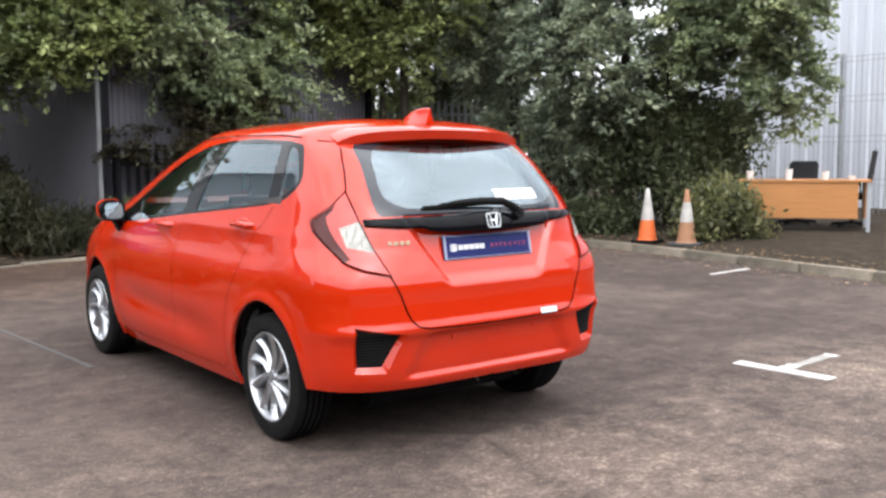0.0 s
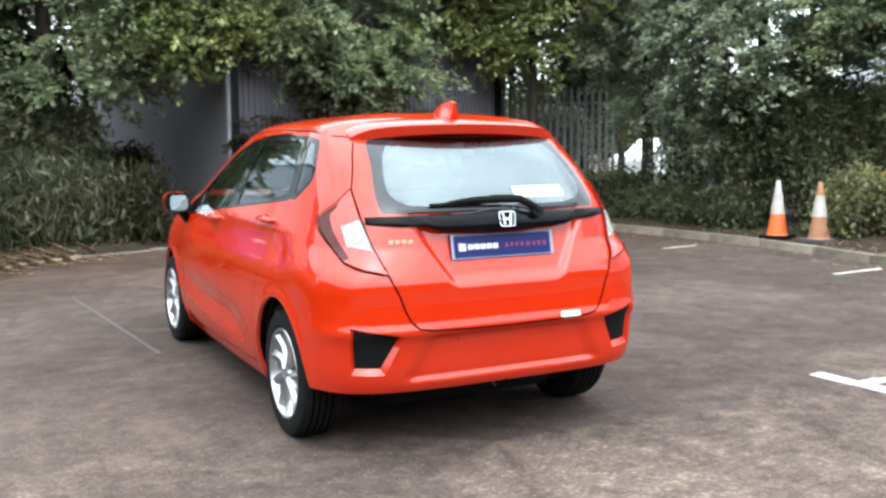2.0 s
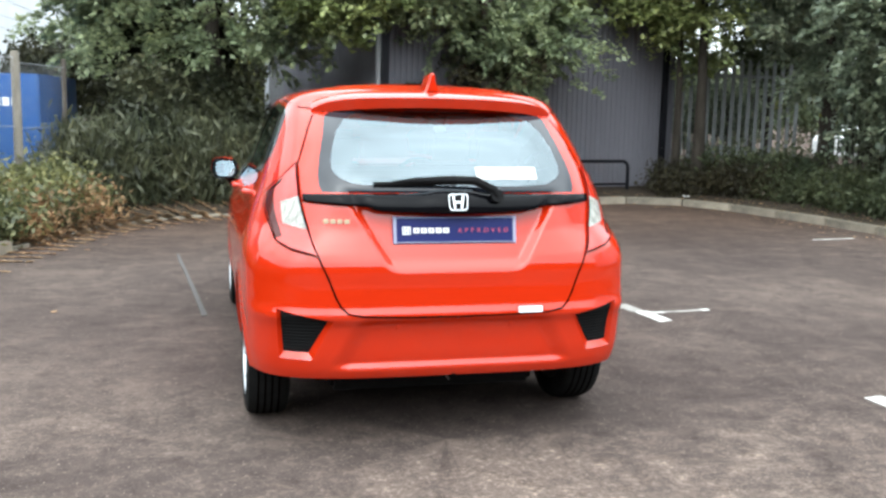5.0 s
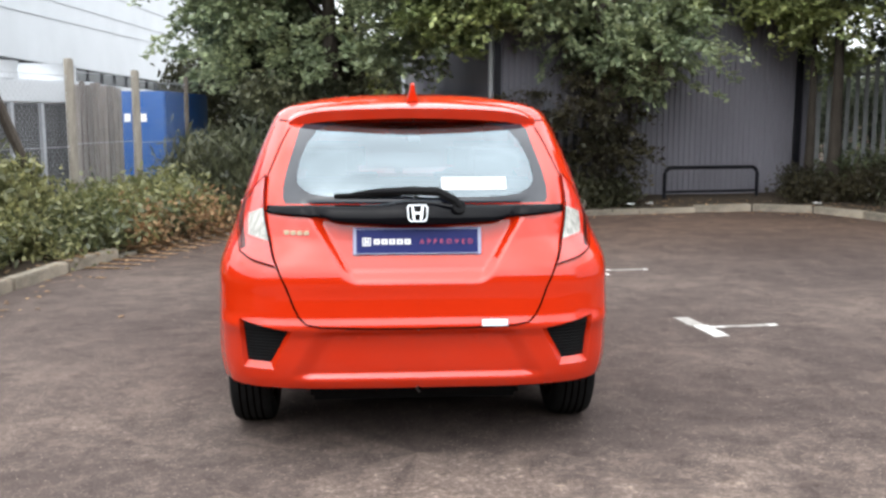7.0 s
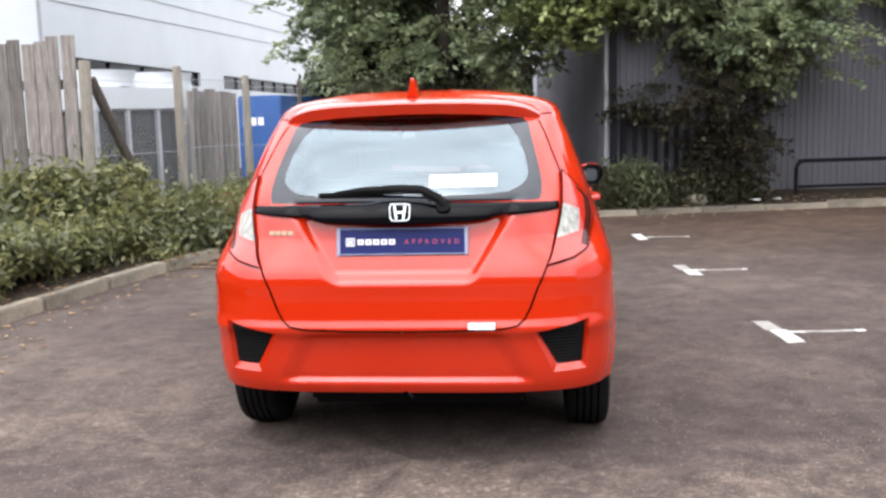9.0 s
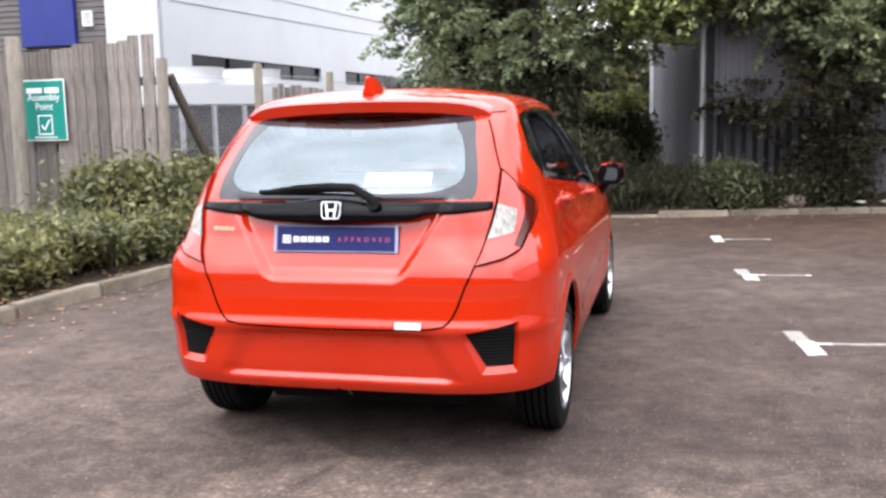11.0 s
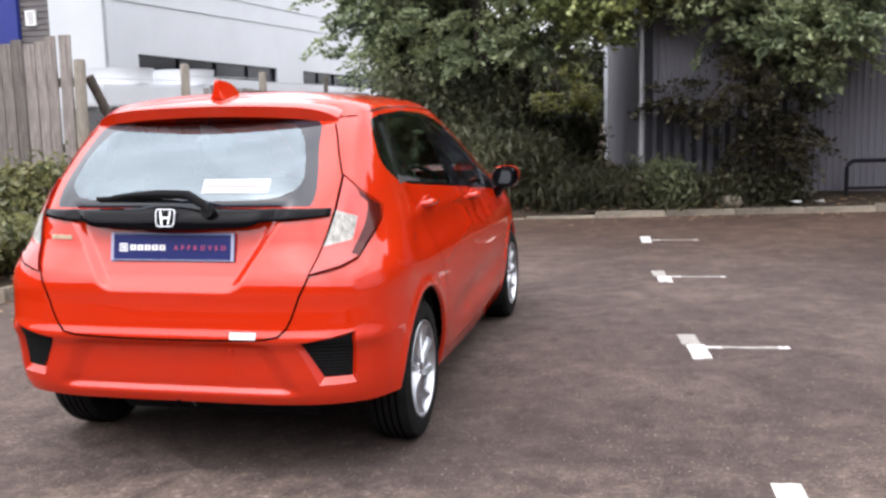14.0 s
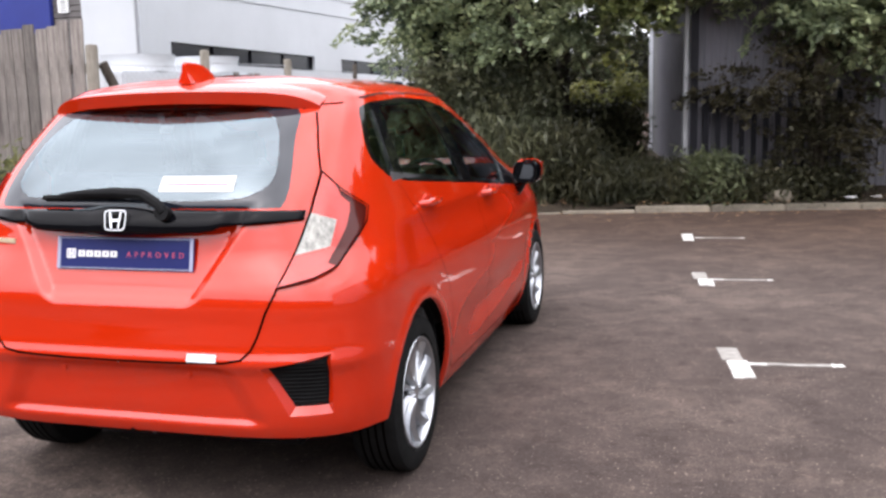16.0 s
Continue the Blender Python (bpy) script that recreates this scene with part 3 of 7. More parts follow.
# ---- worn bay markings on the asphalt ----
def marking(name, label, x, y, turn, head, tail, tail_w=0.06, z=0.004, paint=None):
    """A T-shaped bay mark: a broad head across and a thin tail. head: near end, far end, shift of each block, and 1 where
    its paint is nearly gone; the middle of the tail is worn too."""
    rng = np.random.default_rng(int(abs(x * 100 + y * 10)))
    bm = bmesh.new()

    def strip(x0, x1, y0, y1, n):
        pts = []
        for k in range(n + 1):
            t = k / n
            pts.append((x0 + (x1 - x0) * t + rng.uniform(-1, 1) * 0.006, y0 + rng.uniform(-1, 1) * 0.008))
        for k in range(n + 1):
            t = 1 - k / n
            pts.append((x0 + (x1 - x0) * t + rng.uniform(-1, 1) * 0.006, y1 + rng.uniform(-1, 1) * 0.008))
        return pts

    blocks = [(strip(dx - 0.055, dx + 0.055, y0, y1, 3), worn) for y0, y1, dx, worn in head]
    if tail:
        w = tail_w / 2
        cuts = [(0.065, 0.30 * tail, 0), (0.30 * tail, 0.90 * tail, 1), (0.90 * tail, tail, 0)] if head else [(0.065, tail, 0)]
        blocks += [(strip(a, b, -w * (1 - 0.2 * worn), w * (1 - 0.2 * worn), 6), worn) for a, b, worn in cuts]
    for pts, worn in blocks:
        bm.faces.new([bm.verts.new((px, py, z)) for px, py in pts]).material_index = worn
    r = bmesh.ops.extrude_face_region(bm, geom=bm.faces[:])
    for v in r["geom"]:
        if isinstance(v, bmesh.types.BMVert):
            v.co.z -= 0.006
    bmesh.ops.recalc_face_normals(bm, faces=bm.faces)
    bm.transform(pose(x, y, 0, 0, 0, turn))
    ob = part(name, bm, paint or WHITE_PAINT)
    ob.data.materials.append(WORN_PAINT)
    return tagged(ob, label, "road marking", group="bay markings", kind="structure")


MARK = "worn white T-shaped bay mark on the asphalt"
marking("road_marking", MARK, 2.32, -0.09, 4, [(-0.33, 0.03, 0.0, 0), (0.026, 0.30, 0.0, 0)], 0.66, 0.09)
marking("road_marking", MARK, 2.03, 2.30, 6, [(-0.27, 0.06, 0.012, 0), (0.056, 0.33, -0.012, 1)], 0.54, 0.05)
marking("road_marking", MARK, 1.84, 4.74, 5, [(-0.26, 0.02, 0.008, 0), (0.016, 0.30, -0.012, 1)], 0.52, 0.04)
marking("road_marking", MARK, 1.67, 7.05, 4, [(-0.20, 0.29, 0.0, 0)], 0.54, 0.03)
marking("road_marking", "faint white line end near the kerb", 5.74, 3.10, 4, [], 0.82, 0.06)
FAINT_PAINT = mottled("nearly_worn_off_line_paint", (0.045, 0.041, 0.039), (0.069, 0.064, 0.060), 9, 0.85, 0.3, 0.003)
marking("road_marking", "faint white line end near the kerb", 5.80, 5.83, 7, [], 0.66, 0.04)
marking("road_marking", "almost worn away long bay line beside the car", -1.0, 2.6, 95, [], 2.9, 0.035, paint=FAINT_PAINT)


# ---- the car: one smooth skin, cut into panels ----
# height key, height, half width, rear end, front end
SKIN = np.array([
    (0.19, 0.19, 0.785, 0.06, 3.55), (0.25, 0.25, 0.81, -0.02, 3.70), (0.30, 0.30, 0.825, -0.085, 3.80), (0.35, 0.35, 0.835, -0.115, 3.85),
    (0.40, 0.40, 0.842, -0.126, 3.87), (0.48, 0.48, 0.847, -0.132, 3.875), (0.56, 0.56, 0.85, -0.142, 3.87), (0.61, 0.61, 0.85, -0.146, 3.85),
    (0.70, 0.70, 0.849, -0.140, 3.80), (0.78, 0.78, 0.847, -0.136, 3.72), (0.80, 0.80, 0.845, -0.131, 3.69), (0.86, 0.86, 0.830, -0.110, 3.60), (0.92, 0.92, 0.813, -0.092, 3.46),
    (0.97, 0.97, 0.797, -0.081, 3.32), (1.03, 1.03, 0.775, -0.066, 3.17), (1.08, 1.08, 0.758, -0.040, 3.05), (1.14, 1.14, 0.739, 0.002, 2.90),
    (1.20, 1.20, 0.719, 0.052, 2.74), (1.28, 1.28, 0.692, 0.130, 2.51), (1.34, 1.34, 0.669, 0.205, 2.32), (1.38, 1.38, 0.652, 0.262, 2.19),
    (1.41, 1.412, 0.637, 0.315, 2.08), (1.44, 1.445, 0.612, 0.36, 1.97), (1.46, 1.471, 0.565, 0.39, 1.88), (1.48, 1.491, 0.475, 0.46, 1.79),
    (1.50, 1.511, 0.35, 0.58, 1.69), (1.52, 1.522, 0.18, 0.72, 1.56), (1.54, 1.527, 0.0, 0.85, 1.42)])


def smooth_table(v, col):
    """Cubic through the rows, so that the paint's reflections run smoothly."""
    x, y = SKIN[:, 0], SKIN[:, col]
    v = np.clip(v, x[0], x[-1])
    i = np.clip(np.searchsorted(x, v) - 1, 0, len(x) - 2)
    m = np.gradient(y, x)
    h = x[i + 1] - x[i]
    t = (v - x[i]) / h
    return (2 * t**3 - 3 * t**2 + 1) * y[i] + (t**3 - 2 * t**2 + t) * h * m[i] + (3 * t**2 - 2 * t**3) * y[i + 1] + (t**3 - t**2) * h * m[i + 1]


def sstep(a, b, x):
    t = np.clip((x - a) / (b - a), 0, 1)
    return t * t * (3 - 2 * t)


def mid_y(v):
    return 0.60 + 0.15 * sstep(0.75, 1.05, v)


def round_n(v):
    return 4.9 - 0.95 * sstep(0.82, 0.94, v) - 0.25 * sstep(1.10, 1.34, v)


# a nominal half outline gives even steps along the skin
PHI = np.linspace(0, math.pi, 801)


def front_n(v):
    return 6.5 - 1.7 * sstep(0.85, 1.1, v)


def ring(phi, W, Yr, Yf, ym, n, nf=3.5):
    n = np.where(phi <= math.pi / 2, n, nf)
    s, c = np.abs(np.sin(phi)), np.abs(np.cos(phi))
    r = (s**n + c**n) ** (1 / n)
    x = W * s / r
    y = np.where(phi <= math.pi / 2, ym - (ym - Yr) * c / r, ym + (Yf - ym) * c / r)
    return x, y


_x, _y = ring(PHI, 0.82, -0.1, 3.6, 0.65, 3.5)
ARC = np.r_[0, np.cumsum(np.hypot(np.diff(_x), np.diff(_y)))]


def skin(u, v):
    """The car's right flank and rear, from distance round the outline and height key."""
    u, v = np.asarray(u, float), np.asarray(v, float)
    phi = np.interp(u, ARC, PHI)
    z, W, Yr, Yf = (smooth_table(v, k) for k in (1, 2, 3, 4))
    x, y = ring(phi, np.maximum(W, 0), Yr, Yf, mid_y(v), round_n(v), front_n(v))
    rear = 1 - sstep(0.9, 1.35, phi)
    side = sstep(1.1, 1.5, phi) * (1 - sstep(2.0, 2.6, phi))
    # tub round the plate
    edge = 0.262 + (z - 0.76) * 0.62
    tub = sstep(0.024, -0.024, x - edge) * sstep(0.748, 0.812, z) * sstep(1.10, 1.02, z)
    y = y + rear * 0.028 * tub
    # bumper's middle panel, set in above the lower lip
    inset = sstep(0.050, -0.050, x - (0.480 - (z - 0.37) * 0.56)) * sstep(0.352, 0.384, z) * sstep(0.572, 0.540, z)
    y = y + rear * 0.022 * inset
    # ledge along the bumper's top
    y = y - rear * 0.016 * np.exp(-(((z - 0.578) / 0.030) ** 2))
    # flank: shoulder crease and the scoop low on the doors
    zc = 0.975 - 0.012 * (y - 0.4)
    below = np.clip((zc - z) / 0.24, 0, 1)
    x = x - side * 0.013 * np.where(z < zc, below * (1 - below) ** 2 * 6.0, 0) * sstep(0.25, 0.6, y)
    zs = 0.44 + 0.05 * (y - 1.6)
    x = x - side * 0.018 * np.exp(-(((z - zs) / 0.085) ** 2)) * sstep(0.95, 1.5, y) * (1 - sstep(2.3, 2.8, y))
    # faint lips round the wheel arches
    for yw in (0.55, 3.08):
        d = np.hypot(y - yw, z - 0.30)
        x = x + 0.010 * np.exp(-(((d - 0.375) / 0.03) ** 2)) * sstep(0.55, 0.7, x)
    return np.stack([x, y, z], -1)


def skin_normals(u, v):
    e = 2e-3
    a = skin(np.clip(u + e, 0, ARC[-1]), v) - skin(np.clip(u - e, 0, ARC[-1]), v)
    b = skin(u, np.clip(v + e, SKIN[0, 0], SKIN[-1, 0])) - skin(u, np.clip(v - e, SKIN[0, 0], SKIN[-1, 0]))
    n = np.cross(a, b)
    ln = np.linalg.norm(n, axis=-1, keepdims=True)
    n = np.where(ln > 1e-12, n / np.maximum(ln, 1e-12), np.array([0, 0, 1.0]))
    flat = np.asarray(v) > 1.535
    n[flat] = (0, 0, 1)
    mid = np.asarray(u) < 0.004
    n[mid, 0] = 0.0
    n[mid] /= np.linalg.norm(n[mid], axis=-1, keepdims=True)
    return n


def from_rear(x, v):
    """Skin place of a point given by its distance from the middle, seen from behind."""
    W, n = float(smooth_table(v, 2)), float(round_n(v))
    a = min(x / W, 0.99999)
    return float(np.interp(math.atan2(a, (1 - a**n) ** (1 / n)), PHI, ARC)), v


def from_side(y, v):
    """Skin place of a point given by its place along the car, seen from the side."""
    Yr, Yf, ym, n = float(smooth_table(v, 3)), float(smooth_table(v, 4)), float(mid_y(v)), float(round_n(v))
    b = (ym - y) / (ym - Yr) if y < ym else (y - ym) / (Yf - ym)
    n = n if y < ym else float(front_n(v))
    b = min(max(b, 0), 0.99999)
    phi = math.atan2((1 - b**n) ** (1 / n), b)
    return float(np.interp(phi if y < ym else math.pi - phi, PHI, ARC)), v


R, S = from_rear, from_side


def arc_side(yc, zc, r, a0, a1, n=24):
    return [S(yc + r * math.cos(radians(a0 + (a1 - a0) * k / n)), zc + r * math.sin(radians(a0 + (a1 - a0) * k / n))) for k in range(n + 1)]


def fillet(pts, r=0.02, n=5):
    """Round the corners of an outline."""
    out = []
    for i, p in enumerate(pts):
        a, b, c = (np.array(pts[(i + k) % len(pts)], float) for k in (-1, 0, 1))
        la, lc = np.linalg.norm(a - b), np.linalg.norm(c - b)
        d = min(r, la * 0.45, lc * 0.45)
        p0, p1 = b + (a - b) / la * d, b + (c - b) / lc * d
        for k in range(n + 1):
            t = k / n
            out.append(tuple((1 - t) ** 2 * p0 + 2 * t * (1 - t) * b + t * t * p1))
    return out


AXLES = (0.55, 3.08)
ARCH = {k: arc_side(yw, 0.305, 0.362, -22, 202, 36) + [S(yw - 0.33, 0.19), S(yw + 0.33, 0.19)] for k, yw in enumerate(AXLES)}
LAMP = [R(0.622, 1.172), R(0.680, 1.112), S(0.262, 1.048), S(0.222, 1.003), S(0.016, 0.874), R(0.668, 0.845), R(0.564, 0.821), R(0.599, 0.93), R(0.623, 1.047)]
LAMP_BAND = [R(0.652, 1.152), R(0.680, 1.112), S(0.262, 1.048), S(0.222, 1.003), S(0.016, 0.874), S(0.004, 0.886), S(0.070, 0.940), S(0.128, 0.997), S(0.165, 1.040), S(0.180, 1.066), R(0.684, 1.090)]
LENS = [R(0.624, 1.045), R(0.688, 1.018), R(0.686, 0.936), R(0.600, 0.916)]
HATCH = [(-0.02, 1.395), R(0.540, 1.374), R(0.566, 1.32), R(0.592, 1.25), R(0.622, 1.172), R(0.623, 1.047), R(0.599, 0.93), R(0.564, 0.821), R(0.528, 0.74), R(0.500, 0.665), R(0.478, 0.622), R(0.448, 0.594), R(0.39, 0.583), R(0.2, 0.577), (-0.02, 0.575)]
HATCH_GLASS = [(-0.02, 1.398), R(0.470, 1.392), R(0.497, 1.368), R(0.513, 1.295), R(0.538, 1.20), R(0.550, 1.13), R(0.548, 1.09), R(0.538, 1.068), (-0.02, 1.068)]
HATCH_CLEAR = [(-0.02, 1.396)] + [R(x, z) for x, z in ((0.30, 1.396), (0.375, 1.384), (0.418, 1.358), (0.455, 1.310), (0.482, 1.24), (0.494, 1.18), (0.490, 1.15), (0.469, 1.127), (0.42, 1.105), (0.34, 1.097), (0.15, 1.093))] + [(-0.02, 1.092)]
VENT = [R(0.526, 0.558), R(0.722, 0.604), R(0.710, 0.428), R(0.606, 0.426)]
VENT_HOLE = [R(0.506, 0.564), R(0.726, 0.609), R(0.716, 0.404), R(0.586, 0.400)]
TOP_EDGE = [(2.70, 0.975), (2.52, 1.065), (2.32, 1.155), (2.08, 1.255), (1.84, 1.335), (1.6, 1.386), (1.35, 1.412), (1.0, 1.421), (0.62, 1.406)]
BELT = [(0.52, 1.130), (0.72, 1.098), (1.2, 1.055), (1.7, 1.010), (2.3, 0.953), (2.62, 0.922)]
DLO = fillet([S(*p) for p in ((0.505, 1.388), (0.415, 1.235), (0.43, 1.19), *BELT, *TOP_EDGE)], 0.03, 3)
QUARTER = fillet([S(0.535, 1.368), S(0.445, 1.235), S(0.455, 1.205), S(0.545, 1.148), S(0.585, 1.142), S(0.612, 1.385)], 0.025, 4)
REAR_PANE = fillet([S(0.70, 1.395), S(0.675, 1.118), S(0.72, 1.110), S(1.49, 1.044), S(1.27, 1.402)], 0.025, 4)
FRONT_PANE = fillet([S(1.44, 1.386), S(1.65, 1.028), S(2.28, 0.970), S(2.42, 1.075), S(2.22, 1.165), S(1.98, 1.268), S(1.76, 1.340), S(1.60, 1.372)], 0.025, 4)
SCREEN = [(0.0001, 1.40), (0.50, 1.39), (0.62, 1.04), (0.0001, 1.02)]


def front(x, v):
    W, n = float(smooth_table(v, 2)), float(front_n(v))
    a = min(x / W, 0.99999)
    return float(np.interp(math.pi - math.atan2(a, (1 - a**n) ** (1 / n)), PHI, ARC)), v


SCREEN = [front(x, v) for x, v in SCREEN]
REAR_DOOR = [S(0.60, 1.10), S(0.66, 1.02), S(0.80, 0.86), S(0.93, 0.66), S(0.985, 0.50), S(0.995, 0.30), S(1.06, 0.262), S(1.66, 0.255), S(1.665, 0.6), S(1.60, 1.02), S(1.45, 1.405), S(1.0, 1.424), S(0.62, 1.41), S(0.50, 1.27)]
FRONT_DOOR = [S(1.60, 1.02), S(1.665, 0.6), S(1.66, 0.255), S(2.50, 0.25), S(2.60, 0.32), S(2.645, 0.6), S(2.62, 0.90), S(2.66, 0.96), S(2.30, 1.165), S(1.83, 1.34), S(1.45, 1.405)]
BUMPER = [(-0.02, 0.575), R(0.2, 0.577), R(0.39, 0.583), R(0.448, 0.594), R(0.478, 0.622), R(0.500, 0.665), R(0.528, 0.74), R(0.564, 0.821), R(0.668, 0.845), S(0.016, 0.874), S(0.13, 0.80), S(0.20, 0.70), S(0.215, 0.52), S(0.215, 0.19), (-0.02, 0.19)]
UNDER = [(-0.02, 0.19), (-0.02, 0.314), R(0.4, 0.315), R(0.7, 0.320), S(0.16, 0.318), S(0.36, 0.306), S(0.36, 0.19)]
FOLDS = [[R(0.262 - 0.04 * 0.62 + d, 0.72), R(0.262 + 0.34 * 0.62 + d, 1.10)] for d in (-0.024, -0.008, 0.008, 0.024)] + [[R(0.480 + 0.015 * 0.56 + d, 0.355), R(0.480 - 0.20 * 0.56 + d, 0.57)] for d in (-0.050, -0.017, 0.017, 0.050)]
REGIONS = [("under", UNDER), ("arch_front", ARCH[1]), ("arch_rear", ARCH[0]), ("lens", LENS), ("lamp_band", LAMP_BAND), ("lamp", LAMP), ("clear", HATCH_CLEAR), ("hatch_frit", HATCH_GLASS),
           ("vent", VENT), ("vent_hole", VENT_HOLE), ("quarter", QUARTER), ("rear_pane", REAR_PANE), ("front_pane", FRONT_PANE), ("dlo", DLO), ("screen", SCREEN), ("hatch", HATCH), ("bumper", BUMPER),
           ("rear_door", REAR_DOOR), ("front_door", FRONT_DOOR)]


def inside(poly, p):
    """Which of the points lie in the outline."""
    poly = np.asarray(poly)
    x, y = p[:, 0], p[:, 1]
    hit = np.zeros(len(p), bool)
    for (x0, y0), (x1, y1) in zip(poly, np.roll(poly, -1, 0)):
        c = (y0 > y) != (y1 > y)
        with np.errstate(divide="ignore", invalid="ignore"):
            hit ^= c & (x < (x1 - x0) * (y - y0) / (y1 - y0) + x0)
    return hit


def cut_skin():
    from_z = np.concatenate([np.arange(0.19, 1.40, 0.022), np.arange(1.405, 1.541, 0.0135)])
    us = np.concatenate([np.arange(0, 1.5, 0.025), np.arange(1.5, ARC[-1], 0.04), [ARC[-1]]])
    pts, edges = [(u, v) for v in from_z for u in us if not (u < 0.8 and 0.30 < v < 1.12)], []
    pts += [(u, v) for v in np.arange(0.303, 1.12, 0.0105) for u in np.arange(0, 0.80, 0.0125)]
    for line in FOLDS:
        a, b = line
        k = 40
        base = len(pts)
        pts += [(a[0] + (b[0] - a[0]) * i / k, a[1] + (b[1] - a[1]) * i / k) for i in range(k + 1)]
        edges += [(base + i, base + i + 1) for i in range(k)]
    for _, poly in REGIONS:
        dense = []
        for a, b in zip(poly, poly[1:] + poly[:1]):
            k = max(1, int(math.hypot(b[0] - a[0], b[1] - a[1]) / 0.03))
            dense += [(a[0] + (b[0] - a[0]) * i / k, a[1] + (b[1] - a[1]) * i / k) for i in range(k)]
        base = len(pts)
        pts += dense
        edges += [(base + i, base + (i + 1) % len(dense)) for i in range(len(dense))]
    from mathutils.geometry import delaunay_2d_cdt
    out = delaunay_2d_cdt([Vector(p) for p in pts], edges, [], 0, 1e-5)
    uv = np.array([tuple(p) for p in out[0]])
    tri = np.array([f for f in out[2] if len(f) == 3])
    e1, e2 = uv[tri[:, 1]] - uv[tri[:, 0]], uv[tri[:, 2]] - uv[tri[:, 0]]
    tri = tri[np.abs(e1[:, 0] * e2[:, 1] - e1[:, 1] * e2[:, 0]) > 2e-7]
    tri = tri[(uv[tri].mean(1)[:, 0] > 0) & (uv[tri].mean(1)[:, 1] > 0.1901)]
    mid = uv[tri].mean(1)
    kind = np.full(len(tri), "body", dtype=object)
    free = np.ones(len(tri), bool)
    for name, poly in REGIONS:
        hit = inside(poly, mid) & free
        kind[hit] = name
        free &= ~hit
    at = skin(mid[:, 0], mid[:, 1])
    kind[(mid[:, 1] < 0.306) & (at[:, 1] < 0.40)] = "under"
    return uv, tri, kind


SKIN_UV, SKIN_TRI, SKIN_KIND = cut_skin()
SKIN_CO, SKIN_NO = skin(SKIN_UV[:, 0], SKIN_UV[:, 1]), skin_normals(SKIN_UV[:, 0], SKIN_UV[:, 1])


def panel(name, kinds, material, parent, label="", sides=(1, -1), offset=0.0, rim=0.0):
    """One panel of the skin, on either side or both, pushed out by offset and with its rim turned in."""
    tri = SKIN_TRI[np.isin(SKIN_KIND, kinds)]
    used, idx = np.unique(tri, return_inverse=True)
    tri = idx.reshape(-1, 3)
    verts, faces, norms = [], [], []
    count = {}
    for a, b, c in tri:
        for e in ((a, b), (b, c), (c, a)):
            count[e] = count.get(e, 0) + 1
    border = [e for e in count if (e[1], e[0]) not in count]
    for s in sides:
        k, flip = len(verts), np.array([s, 1, 1])
        co, no = (SKIN_CO[used] + SKIN_NO[used] * offset) * flip, SKIN_NO[used] * flip
        verts += co.tolist()
        norms += no.tolist()
        faces += [tuple(k + i for i in (t if s > 0 else t[::-1])) for t in tri]
        if rim:
            inner = {}
            for e in border:
                for i in e:
                    if i not in inner and abs(co[i][0]) > 1e-3:
                        inner[i] = len(verts)
                        verts.append((co[i] - no[i] * rim).tolist())
                        norms.append(no[i].tolist())
            for a, b in border:
                if a in inner and b in inner:
                    q = (k + b, k + a, inner[a], inner[b])
                    faces.append(q if s > 0 else q[::-1])
    return mesh_object(name, verts, faces, material, parent, label, normals=norms)


def seam(points, parent, sides=(1, -1), width=0.005, name="shut_line", close=False, material=None, lift=0.0012):
    """A narrow dark gap line along the skin."""
    dense = []
    pts = points + points[:1] if close else points
    for a, b in zip(pts, pts[1:]):
        k = max(1, int(math.hypot(b[0] - a[0], b[1] - a[1]) / 0.02))
        dense += [(a[0] + (b[0] - a[0]) * i / k, a[1] + (b[1] - a[1]) * i / k) for i in range(k)]
    dense.append(pts[-1])
    d = np.array(dense)
    co, no = skin(d[:, 0], d[:, 1]), skin_normals(d[:, 0], d[:, 1])
    t = np.gradient(co, axis=0)
    s = np.cross(t, no)
    s /= np.maximum(np.linalg.norm(s, axis=1)[:, None], 1e-9)
    for sd in sides:
        f = np.array([sd, 1, 1])
        a, b = (co + no * lift + s * width / 2) * f, (co + no * lift - s * width / 2) * f
        n = len(d)
        mesh_object(name, np.vstack([a, b]).tolist(), [(i, i + 1, n + i + 1, n + i) for i in range(n - 1)], material or GAP, parent)


